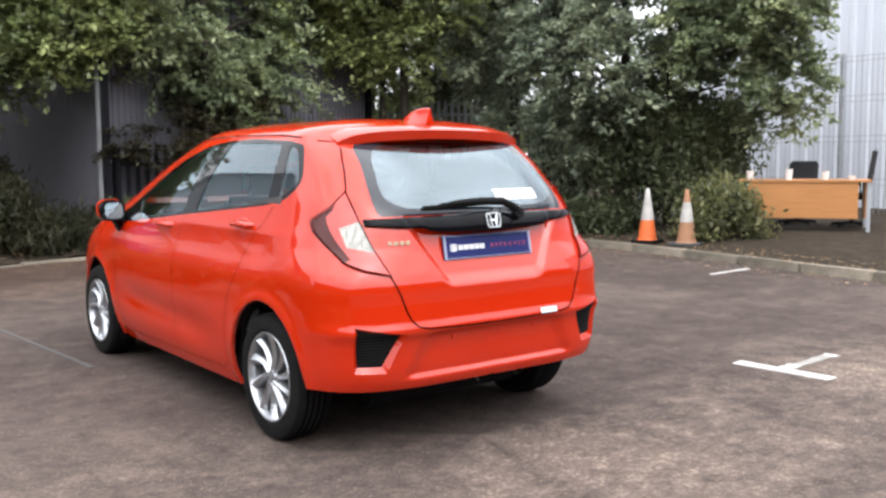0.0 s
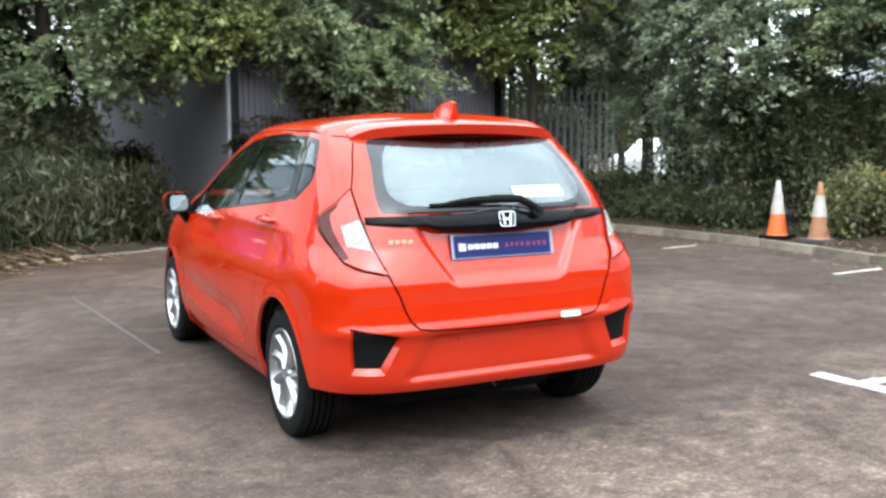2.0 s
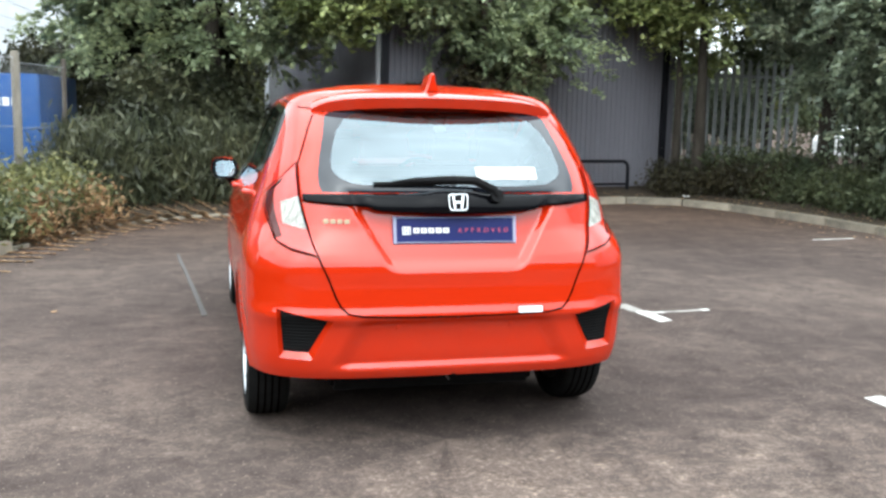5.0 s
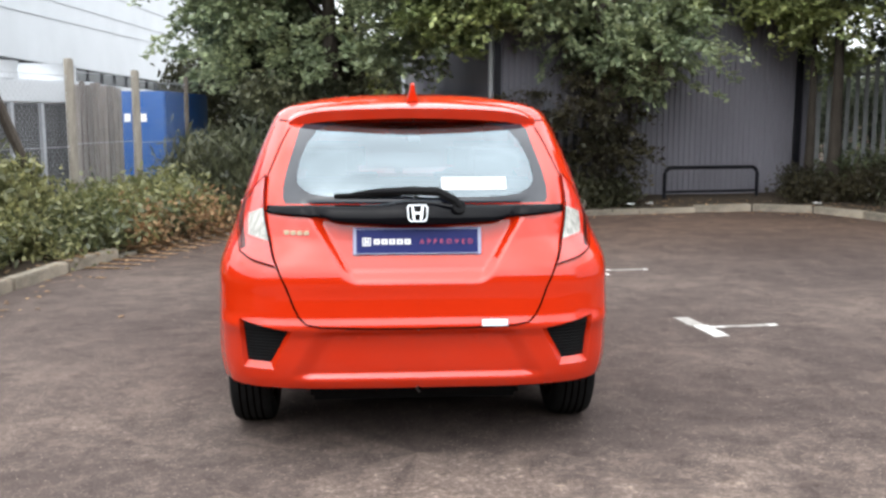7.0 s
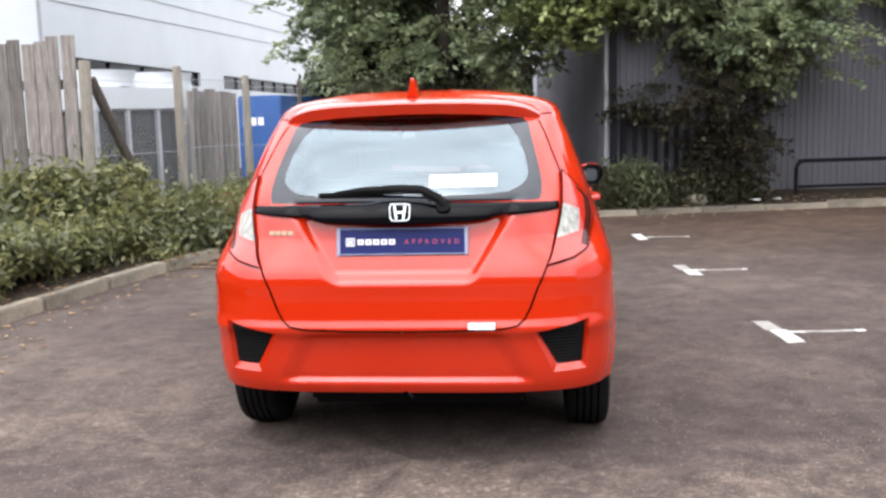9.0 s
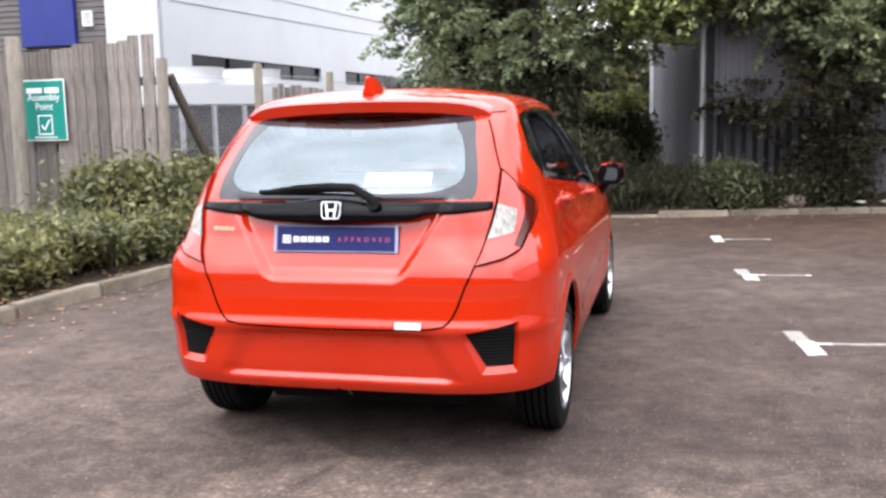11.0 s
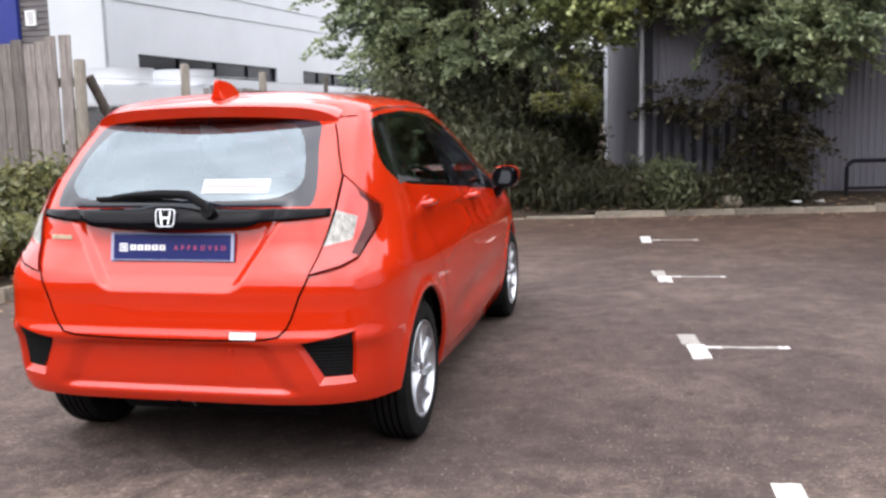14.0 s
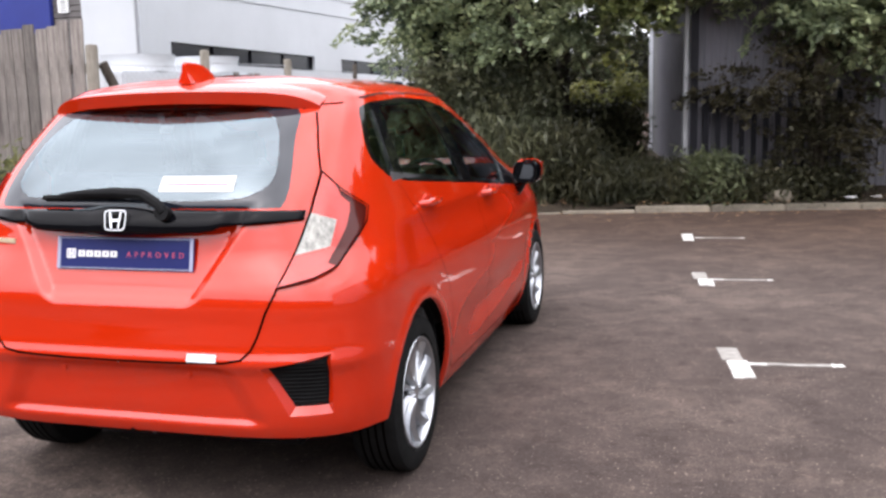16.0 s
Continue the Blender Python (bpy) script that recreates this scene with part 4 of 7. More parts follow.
def vent_surround(s, insert):
    """Body-coloured chamfer that leads into the bumper vent, and the fine slats of the insert."""
    def ring_of(poly, offset):
        d = np.array([(a[0] + (b[0] - a[0]) * i / 10, a[1] + (b[1] - a[1]) * i / 10) for a, b in zip(poly, poly[1:] + poly[:1]) for i in range(10)])
        return (skin(d[:, 0], d[:, 1]) + skin_normals(d[:, 0], d[:, 1]) * offset) * np.array([s, 1, 1])

    a, b = ring_of(VENT_HOLE, 0.0), ring_of(VENT, -0.022)
    n = len(a)
    faces = [(i, (i + 1) % n, n + (i + 1) % n, n + i) for i in range(n)]
    mesh_object("vent_surround", np.vstack([a, b]).tolist(), faces if s < 0 else [f[::-1] for f in faces], PAINT, bumper, "orange-red chamfer round the vent")
    bm = bmesh.new()
    for k in range(1, 14):
        z = 0.432 + 0.0125 * k
        x0 = 0.606 - (z - 0.426) * 0.606
        x1 = 0.710 + (z - 0.428) * 0.068
        if z > 0.558:
            x0 = 0.526 + (z - 0.558) * 4.26
        row = np.array([R(x, z) for x in np.linspace(x0 + 0.004, x1 - 0.004, 7)])
        pts = (skin(row[:, 0], row[:, 1]) + skin_normals(row[:, 0], row[:, 1]) * -0.019) * np.array([s, 1, 1])
        tube(pts.tolist(), 0.0028, 5, bm=bm)
    part("vent_slats", bm, RUBBER, insert, "fine black slats")


car = thing("car", "shiny orange-red five-door hatchback parked on worn asphalt", "car")
roof_v = 1.425
panel("body", ["body"], PAINT, car, rim=0.02)
hatch = panel("hatch", ["hatch"], PAINT, car, "orange-red tailgate, closed", rim=0.02)
bumper = panel("rear_bumper", ["bumper"], PAINT, car, "orange-red moulded rear bumper", rim=0.02)
for s in (1, -1):
    panel("rear_door", ["rear_door"], PAINT, car, sides=(s,), rim=0.02)
    panel("front_door", ["front_door"], PAINT, car, sides=(s,), rim=0.02)
    lamp = panel("tail_lamp", ["lamp"], LAMP_RED, car, "glossy red tail lamp", sides=(s,), offset=0.010, rim=0.02)
    panel("reversing_lens", ["lens"], LAMP_WHITE, lamp, "clear white reversing lens", sides=(s,), offset=0.011, rim=0.01)
    panel("lamp_edge", ["lamp_band"], LAMP_DARK, lamp, "dark smoked lamp edge", sides=(s,), offset=0.003, rim=0.01)
    insert = panel("bumper_vent", ["vent"], BLACK_MATT, bumper, "black textured mesh insert", sides=(s,), offset=-0.022)
    vent_surround(s, insert)
    panel("quarter_pane", ["quarter"], GLASS, car, "small dark quarter window", sides=(s,), offset=-0.003)
    panel("rear_side_pane", ["rear_pane"], GLASS, car, "dark side window glass", sides=(s,), offset=-0.003)
    panel("front_side_pane", ["front_pane"], GLASS, car, "dark side window glass", sides=(s,), offset=-0.003)
    panel("window_frame", ["dlo"], BLACK_GLOSS, car, "gloss black window frame", sides=(s,), rim=0.02)
panel("rear_pane", ["clear"], REAR_GLASS, hatch, "large rear window reflecting the sky", offset=0.0)
panel("rear_pane_border", ["hatch_frit"], FRIT, hatch, "black border of the rear window", rim=0.006)
panel("windscreen", ["screen"], GLASS, car)

seam(HATCH[1:], car, width=0.0075)
seam(LAMP, car, close=True, width=0.006, lift=0.0112)
seam([S(0.45, 1.404), S(0.36, 1.398), S(0.325, 1.385)], car, width=0.007, name="spoiler_gap")
seam([S(0.60, 1.10), *REAR_DOOR[1:9], S(1.60, 1.02)], car, width=0.0028)
seam([S(1.66, 0.255), *FRONT_DOOR[3:8]], car, width=0.0028)
seam([S(1.75, 1.425), S(1.2, 1.438), S(0.75, 1.434), S(0.55, 1.42)], car, width=0.008, name="roof_trim", material=BLACK_MATT)


def wheel_wells():
    for yw, span in zip(AXLES, (205, 230)):
        for s in (1, -1):
            bm = bmesh.new()
            n, prev = 24, None
            for k in range(n + 1):
                a = radians(-25 + span * k / n)
                y, z = yw + 0.372 * math.cos(a), 0.305 + 0.372 * math.sin(a)
                row = [bm.verts.new((s * x, y, z)) for x in (0.80, 0.46)]
                if prev:
                    bm.faces.new((prev[0], prev[1], row[1], row[0]))
                prev = row
            cap = [bm.verts.new((s * 0.46, yw + 0.372 * math.cos(radians(-25 + span * k / n)), 0.305 + 0.372 * math.sin(radians(-25 + span * k / n)))) for k in range(n + 1)]
            bm.faces.new(cap)
            part("wheel_well", bm, BLACK_MATT, car, "black wheel arch liner")


wheel_wells()
bm = bmesh.new()
box(bm, (0.90, 3.3, 0.10), (0, 1.85, 0.27), 0.02)
box(bm, (1.50, 1.62, 0.10), (0, 1.82, 0.27), 0.02)
box(bm, (0.94, 3.25, 0.12), (0, 1.88, 0.22), 0.02)
box(bm, (1.46, 1.70, 0.08), (0, 1.82, 0.20), 0.02)
box(bm, (1.36, 0.36, 0.16), (0, 3.60, 0.26), 0.02)
box(bm, (1.16, 0.52, 0.12), (0, 0.36, 0.31), 0.03)
part("underbody", bm, BLACK_MATT, car, "dark underside of the car")
# silencer and tow eye under the rear
part("exhaust_silencer", lathe([(0.0, -0.22), (0.075, -0.21), (0.085, 0.0), (0.075, 0.21), (0.0, 0.22)], 20, "x", Matrix.Translation((0.30, 0.22, 0.32))), TRIM_GREY, car, "dull steel exhaust silencer", smooth=True)
part("tow_eye", tube([(0.0, 0.02, 0.32), (0.0, 0.015, 0.275), (0.012, 0.015, 0.262)], 0.006), TRIM_GREY, car)


# spoiler over the rear window
def spoiler():
    xs = np.linspace(-0.545, 0.545, 45)
    verts, n = [], 7
    for x in xs:
        a = abs(x) / 0.545
        yt = 0.243 + 0.070 * a**2.2 + 0.04 * a**8
        zt = 1.462 - 0.020 * a**2.0 - 0.038 * a**9
        lo = zt - 0.049 - 0.008 * a**2 + 0.012 * a**8
        prof = [(0.62, 1.513 - 0.055 * a**2.2 - 0.03 * a**8), (0.42, 1.490 - 0.030 * a**2.0 - 0.034 * a**9), (yt + 0.02, zt + 0.0035), (yt, zt - 0.006), (yt + 0.014, lo), (yt + 0.05, lo - 0.006), (0.40, 1.392 - 0.01 * a)]
        verts += [(x, y, z) for y, z in prof]
    faces = [(i * n + j, (i + 1) * n + j, (i + 1) * n + j + 1, i * n + j + 1) for i in range(len(xs) - 1) for j in range(n - 1)]
    faces += [tuple(range(n))[::-1], tuple((len(xs) - 1) * n + j for j in range(n))]
    me = bpy.data.meshes.new("roof_spoiler")
    me.from_pydata(verts, [], faces)
    me.materials.append(PAINT)
    me.polygons.foreach_set("use_smooth", [True] * len(me.polygons))
    me.set_sharp_from_angle(angle=radians(28))
    ob = new("roof_spoiler", me)
    ob.parent = hatch
    ob["label"] = "orange-red lip spoiler above the rear window"
    return ob


spoiler()
bm = bmesh.new()
box(bm, (0.30, 0.02, 0.010), (0, 0.292, 1.395), 0.004)
part("brake_light", bm, LAMP_DARK, hatch, "dark red high brake light")

# shark-fin aerial
fin = bmesh.new()
rows = []
for y, top, wb, wt in ((0.60, 1.522, 0.006, 0.002), (0.565, 1.540, 0.014, 0.004), (0.52, 1.556, 0.022, 0.006), (0.47, 1.565, 0.026, 0.008), (0.42, 1.568, 0.028, 0.008), (0.385, 1.568, 0.028, 0.008), (0.376, 1.560, 0.027, 0.007)):
    zb = 1.486 + 0.10 * (y - 0.37)
    side = [(wb, zb), (wb * 0.62 + wt * 0.3, zb + (top - zb) * 0.28), (wt * 1.5, zb + (top - zb) * 0.62), (wt, top - 0.004), (wt * 0.4, top)]
    rows.append([fin.verts.new((-x, y, z)) for x, z in side] + [fin.verts.new((x, y, z)) for x, z in side[::-1]])
for a, b in zip(rows, rows[1:]):
    for j in range(9):
        fin.faces.new((a[j], a[j + 1], b[j + 1], b[j]))
fin.faces.new(rows[-1])
bmesh.ops.recalc_face_normals(fin, faces=fin.faces)
part("roof_aerial", fin, PAINT, car, "orange-red shark-fin aerial", smooth=True)


# gloss black bar across the tailgate
def garnish():
    xs = np.linspace(0, 0.612, 28)
    rows = []
    for x in xs:
        hump = 0.028 * math.exp(-((x / 0.11) ** 4))
        top = 1.066 + hump * 0.55 - 0.010 * (x / 0.612) ** 2
        low = 0.988 + 0.006 * sstep(0.30, 0.36, x) + 0.028 * (x / 0.612) ** 1.6
        if x > 0.36:
            low += 0.008
        row = []
        for k in range(7):
            t = k / 6
            z = top + (low - top) * t
            p = skin(*[np.array([c]) for c in R(max(x, 1e-4), z)])[0]
            d = 0.024 * math.sin(math.pi * min(max(t, 0.02), 0.98)) ** 0.22 * (1 - 0.65 * (x / 0.612) ** 3) + 0.004
            y = p[1] - 0.034 * float(sstep(0.02, -0.03, x - 0.40) * sstep(1.10, 1.02, z)) * 1.0 - d * (0.55 + 0.45 * math.exp(-((x / 0.12) ** 4)))
            row.append((p[0], y, z))
        rows.append(row)
    verts, faces = [], []
    allrows = [[(-x, y, z) for x, y, z in r] for r in rows[::-1][:-1]] + rows
    for r in allrows:
        verts += r
    n = 7
    faces = [(i * n + j, i * n + j + 1, (i + 1) * n + j + 1, (i + 1) * n + j) for i in range(len(allrows) - 1) for j in range(n - 1)]
    ob = mesh_object("tailgate_bar", verts, faces, BAR_GLOSS, hatch, "gloss black bar across the tailgate", smooth=True)
    s = ob.modifiers.new("thickness", "SOLIDIFY")
    s.thickness, s.offset = 0.012, 0
    return ob


bar = garnish()

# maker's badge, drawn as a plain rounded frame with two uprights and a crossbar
badge = bmesh.new()
BX = Matrix.Translation((0, -0.108, 1.036)) @ Matrix.Rotation(radians(-12), 4, "X")


def rounded(w, h, r, taper=0.0, n=5):
    out = []
    for cx, cz, a0 in ((w / 2 - r, h / 2 - r, 0), (-w / 2 + r, h / 2 - r, 90), (-w / 2 + r, -h / 2 + r, 180), (w / 2 - r, -h / 2 + r, 270)):
        for k in range(n + 1):
            a = radians(a0 + 90 * k / n)
            x, z = cx + r * math.cos(a), cz + r * math.sin(a)
            out.append((x * (1 + taper * z / h), z))
    return out


outer, inner = rounded(0.088, 0.072, 0.016, 0.12), rounded(0.0815, 0.0655, 0.0145, 0.12)
fo, fi, bo, bi = ([badge.verts.new((x, y, z)) for x, z in o] for o, y in ((outer, -0.008), (inner, -0.008), (outer, 0.0), (inner, 0.0)))
k = len(outer)
for i in range(k):
    j = (i + 1) % k
    badge.faces.new((fo[i], fo[j], fi[j], fi[i]))
    badge.faces.new((bo[j], bo[i], fo[i], fo[j])[::-1])
    badge.faces.new((bi[i], bi[j], fi[j], fi[i])[::-1])
for sx in (-1, 1):
    box(badge, (0.0080, 0.008, 0.058), (sx * 0.019, -0.005, 0), 0.002, Matrix.Rotation(radians(8 * sx), 3, "Y"))
box(badge, (0.032, 0.008, 0.0075), (0, -0.005, 0.0), 0.002)
badge.transform(BX @ Matrix.Diagonal((0.9, 1, 0.94, 1)))
bmesh.ops.recalc_face_normals(badge, faces=badge.faces)
part("badge", badge, CHROME, hatch, "chrome maker's badge")

# number plate, worn as a plain blue dealer plate
plate_m = Matrix.Translation((0, -0.076, 0.920)) @ Matrix.Rotation(radians(-10.5), 4, "X")
bm = bmesh.new()
box(bm, (0.520, 0.010, 0.111), (0, 0.004, 0), 0.003)
bm.transform(plate_m)
plate = part("dealer_plate", bm, PLATE_BLUE, hatch, "dark blue dealer show plate")


def on_plate(name, outline_boxes, material, y=-0.0025):
    bm = bmesh.new()
    for w, h, x, z in outline_boxes:
        box(bm, (w, 0.002, h), (x, y, z))
    bm.transform(plate_m)
    part(name, bm, material, plate)


on_plate("plate_edge", [(0.508, 0.003, 0, 0.050), (0.508, 0.003, 0, -0.050), (0.012, 0.108, -0.253, 0), (0.012, 0.108, 0.253, 0)], PLATE_EDGE)
on_plate("maker_emblem", [(0.030, 0.004, -0.205, 0.012), (0.030, 0.004, -0.205, -0.016), (0.004, 0.032, -0.220, -0.002), (0.004, 0.032, -0.190, -0.002), (0.005, 0.024, -0.211, -0.002), (0.005, 0.024, -0.199, -0.002), (0.012, 0.005, -0.205, -0.002)], WHITE)
on_plate("maker_name_bar", [(w, 0.021 if w > 0.01 else 0.021, -0.176 + 0.031 * k + dx, -0.002) for k in range(5) for w, dx in ((0.0085, 0.004), (0.0085, 0.020))] + [(0.010, 0.006, -0.164 + 0.031 * k, z) for k in range(5) for z in (-0.0095, 0.0055)], WHITE)
cu = bpy.data.curves.new("letters", "FONT")
cu.body, cu.size, cu.align_x, cu.align_y, cu.extrude, cu.space_character = "APPROVED", 0.026, "CENTER", "CENTER", 0.0006, 1.95
dep = bpy.data.objects.new("letters", cu)
scene.collection.objects.link(dep)
me = bpy.data.meshes.new_from_object(dep.evaluated_get(bpy.context.evaluated_depsgraph_get()))
bpy.data.objects.remove(dep)
me.materials.clear()
me.materials.append(RED_PRINT)
me.transform(plate_m @ pose(0.118, -0.003, -0.003, 90))
word = new("word", me)
word.parent = plate
word["label"] = "dull red lettering"

# model lettering bars and the paper label under the tailgate lip
bm = bmesh.new()
for k in range(4):
    x = 0.528 - 0.027 * k
    p = skin(*[np.array([c]) for c in R(x, 0.955)])[0]
    box(bm, (0.021, 0.008, 0.017), (-x, p[1] - 0.003, 0.955), 0.002)
part("model_letter_bar", bm, GILT, hatch, "chrome model lettering")


def sticker(x0, x1, z0, z1, material, name, label, lift=0.003, inner=False):
    us = [[R(x, z) for x in np.linspace(x0, x1, 9)] for z in (z0, (z0 + z1) / 2, z1)]
    verts = []
    for row in us:
        a = np.array(row)
        verts += (skin(a[:, 0], a[:, 1]) + skin_normals(a[:, 0], a[:, 1]) * lift).tolist()
    faces = [(r * 9 + i, r * 9 + i + 1, (r + 1) * 9 + i + 1, (r + 1) * 9 + i) for r in range(2) for i in range(8)]
    return mesh_object(name, verts, faces, material, hatch, label, smooth=True)


PAPER = mottled("white_paper_label", (0.60, 0.60, 0.60), (0.70, 0.70, 0.70), 20, 0.7, 0.0)
slip = sticker(0.105, 0.372, 1.122, 1.170, PAPER, "window_sticker", "white printed paper sticker in the rear window", 0.002)
sticker(0.125, 0.352, 1.142, 1.146, RED_PRINT, "sticker_line_of_writing", "thin red line of print", 0.004)
sticker(0.258, 0.362, 0.583, 0.608, PAPER, "small_label", "small white label on the tailgate edge", 0.002)

bm = bmesh.new()
box(bm, (0.05, 0.012, 0.030), (0, 0.235, 1.325), 0.004, Matrix.Rotation(radians(-40), 3, "X"))
part("screen_label", bm, PAPER, hatch, "small white label high in the rear window")

# rear wiper
wiper = part("wiper_arm", tube([(0.170, -0.098, 1.062), (0.155, -0.094, 1.085), (0.085, -0.078, 1.120), (-0.02, -0.066, 1.124), (-0.15, -0.052, 1.120), (-0.26, -0.040, 1.112)], 0.011, 8, [0.016, 0.018, 0.019, 0.018, 0.014, 0.006]), BLACK_MATT, hatch, "black rear wiper arm", smooth=True)
part("wiper_blade", tube([(0.03, -0.060, 1.112), (-0.10, -0.052, 1.110), (-0.22, -0.042, 1.106), (-0.335, -0.028, 1.102)], 0.010, 6), RUBBER, wiper, smooth=True)
part("wiper_pivot", lathe([(0.0, -0.02), (0.022, -0.02), (0.026, 0.0), (0.026, 0.02)], 16, "z", Matrix.Translation((0.168, -0.088, 1.058)) @ Matrix.Rotation(radians(75), 4, "X")), BLACK_MATT, wiper, smooth=True)

# parking sensors in the bumper
for x in (0.24, -0.24):
    p = skin(*[np.array([c]) for c in R(abs(x), 0.528)])[0]
    bm = lathe([(0.0, 0.012), (0.010, 0.011), (0.012, 0.0)], 14, "z", Matrix.Translation((x, p[1] + 0.006, 0.528)) @ Matrix.Rotation(radians(90), 4, "X"))
    part("parking_sensor", bm, PAINT, bumper, smooth=True)


# door mirrors and handles
def mirror_unit(s):
    m = Matrix.Translation((s * 0.866, 2.60, 1.0))
    bm = bmesh.new()
    bmesh.ops.create_icosphere(bm, subdivisions=4, radius=1.0)
    for v in bm.verts:
        x, y, z = v.co
        f = lambda a, e: math.copysign(abs(a) ** e, a)
        v.co = Vector((f(x, 0.75) * 0.086, f(y, 0.8) * 0.075 + (0.02 if y > 0 else 0) + s * x * -0.018, f(z, 0.72) * 0.068 + 0.006 * s * x))
        if v.co.y < -0.035:
            v.co.y = -0.035 - s * x * 0.018
    bm.transform(m)
    cap = bm.copy()
    ob = part("door_mirror", bm, BLACK_GLOSS, car, "door mirror with black housing and orange-red cap", smooth=True)
    bmesh.ops.delete(cap, geom=[v for v in cap.verts if s * (v.co.x - m.translation.x) < 0.030 and v.co.z - m.translation.z < 0.052 or v.co.y - m.translation.y < -0.034], context="VERTS")
    for v in cap.verts:
        v.co = m.translation + (v.co - m.translation) * 1.05
    part("mirror_cap", cap, PAINT, ob, "orange-red mirror cap", smooth=True)
    bm = bmesh.new()
    o = rounded(0.154, 0.126, 0.036, 0.0)
    bm.faces.new([bm.verts.new((x, 0, z)) for x, z in o])
    r = bmesh.ops.extrude_face_region(bm, geom=bm.faces[:])
    for v in r["geom"]:
        if isinstance(v, bmesh.types.BMVert):
            v.co.y += 0.014
    bmesh.ops.recalc_face_normals(bm, faces=bm.faces)
    tilt = Matrix.Rotation(radians(9 if s < 0 else -33), 4, "Z") @ Matrix.Rotation(radians(-7), 4, "X")
    bm.transform(m @ Matrix.Translation((0, -0.046, 0.0)) @ tilt)
    part("mirror_housing", bm, BLACK_GLOSS, ob, "gloss black mirror housing")
    bm = bmesh.new()
    o = rounded(0.118, 0.100, 0.032) if s < 0 else rounded(0.118, 0.080, 0.028)
    f = bm.faces.new([bm.verts.new((x, 0, z)) for x, z in o])
    if f.normal.y > 0:
        bmesh.ops.reverse_faces(bm, faces=[f])
    bm.transform(m @ Matrix.Translation((0, -0.0485, 0.0)) @ tilt)
    part("mirror_pane", bm, MIRROR, ob, "mirror glass")
    part("mirror_foot", tube([(s * 0.848, 2.605, 0.955), (s * 0.815, 2.62, 0.905), (s * 0.775, 2.66, 0.875)], 0.03, 8, [0.026, 0.03, 0.038]), BLACK_GLOSS, ob, smooth=True)


def handle(s, y, z):
    p = skin(*[np.array([c]) for c in S(y, z)])[0]
    bm = tube([(s * (p[0] - 0.005), y - 0.105, z - 0.002), (s * (p[0] + 0.028), y - 0.075, z), (s * (p[0] + 0.036), y, z + 0.002), (s * (p[0] + 0.028), y + 0.075, z), (s * (p[0] - 0.005), y + 0.105, z - 0.002)], 0.013, 8, [0.012, 0.014, 0.015, 0.014, 0.012])
    h = part("door_handle", bm, PAINT, car, smooth=True)
    cup = bmesh.new()
    bmesh.ops.create_icosphere(cup, subdivisions=3, radius=1.0)
    for v in cup.verts:
        v.co = Vector((s * (p[0] - 0.004) + v.co.x * 0.008, y + 0.01 + v.co.y * 0.075, z + v.co.z * 0.030))
    part("handle_recess", cup, PAINT, h, "orange-red hollow behind the handle", smooth=True)


for s in (1, -1):
    mirror_unit(s)
    handle(s, 0.86, 1.005)
    handle(s, 1.86, 0.955)


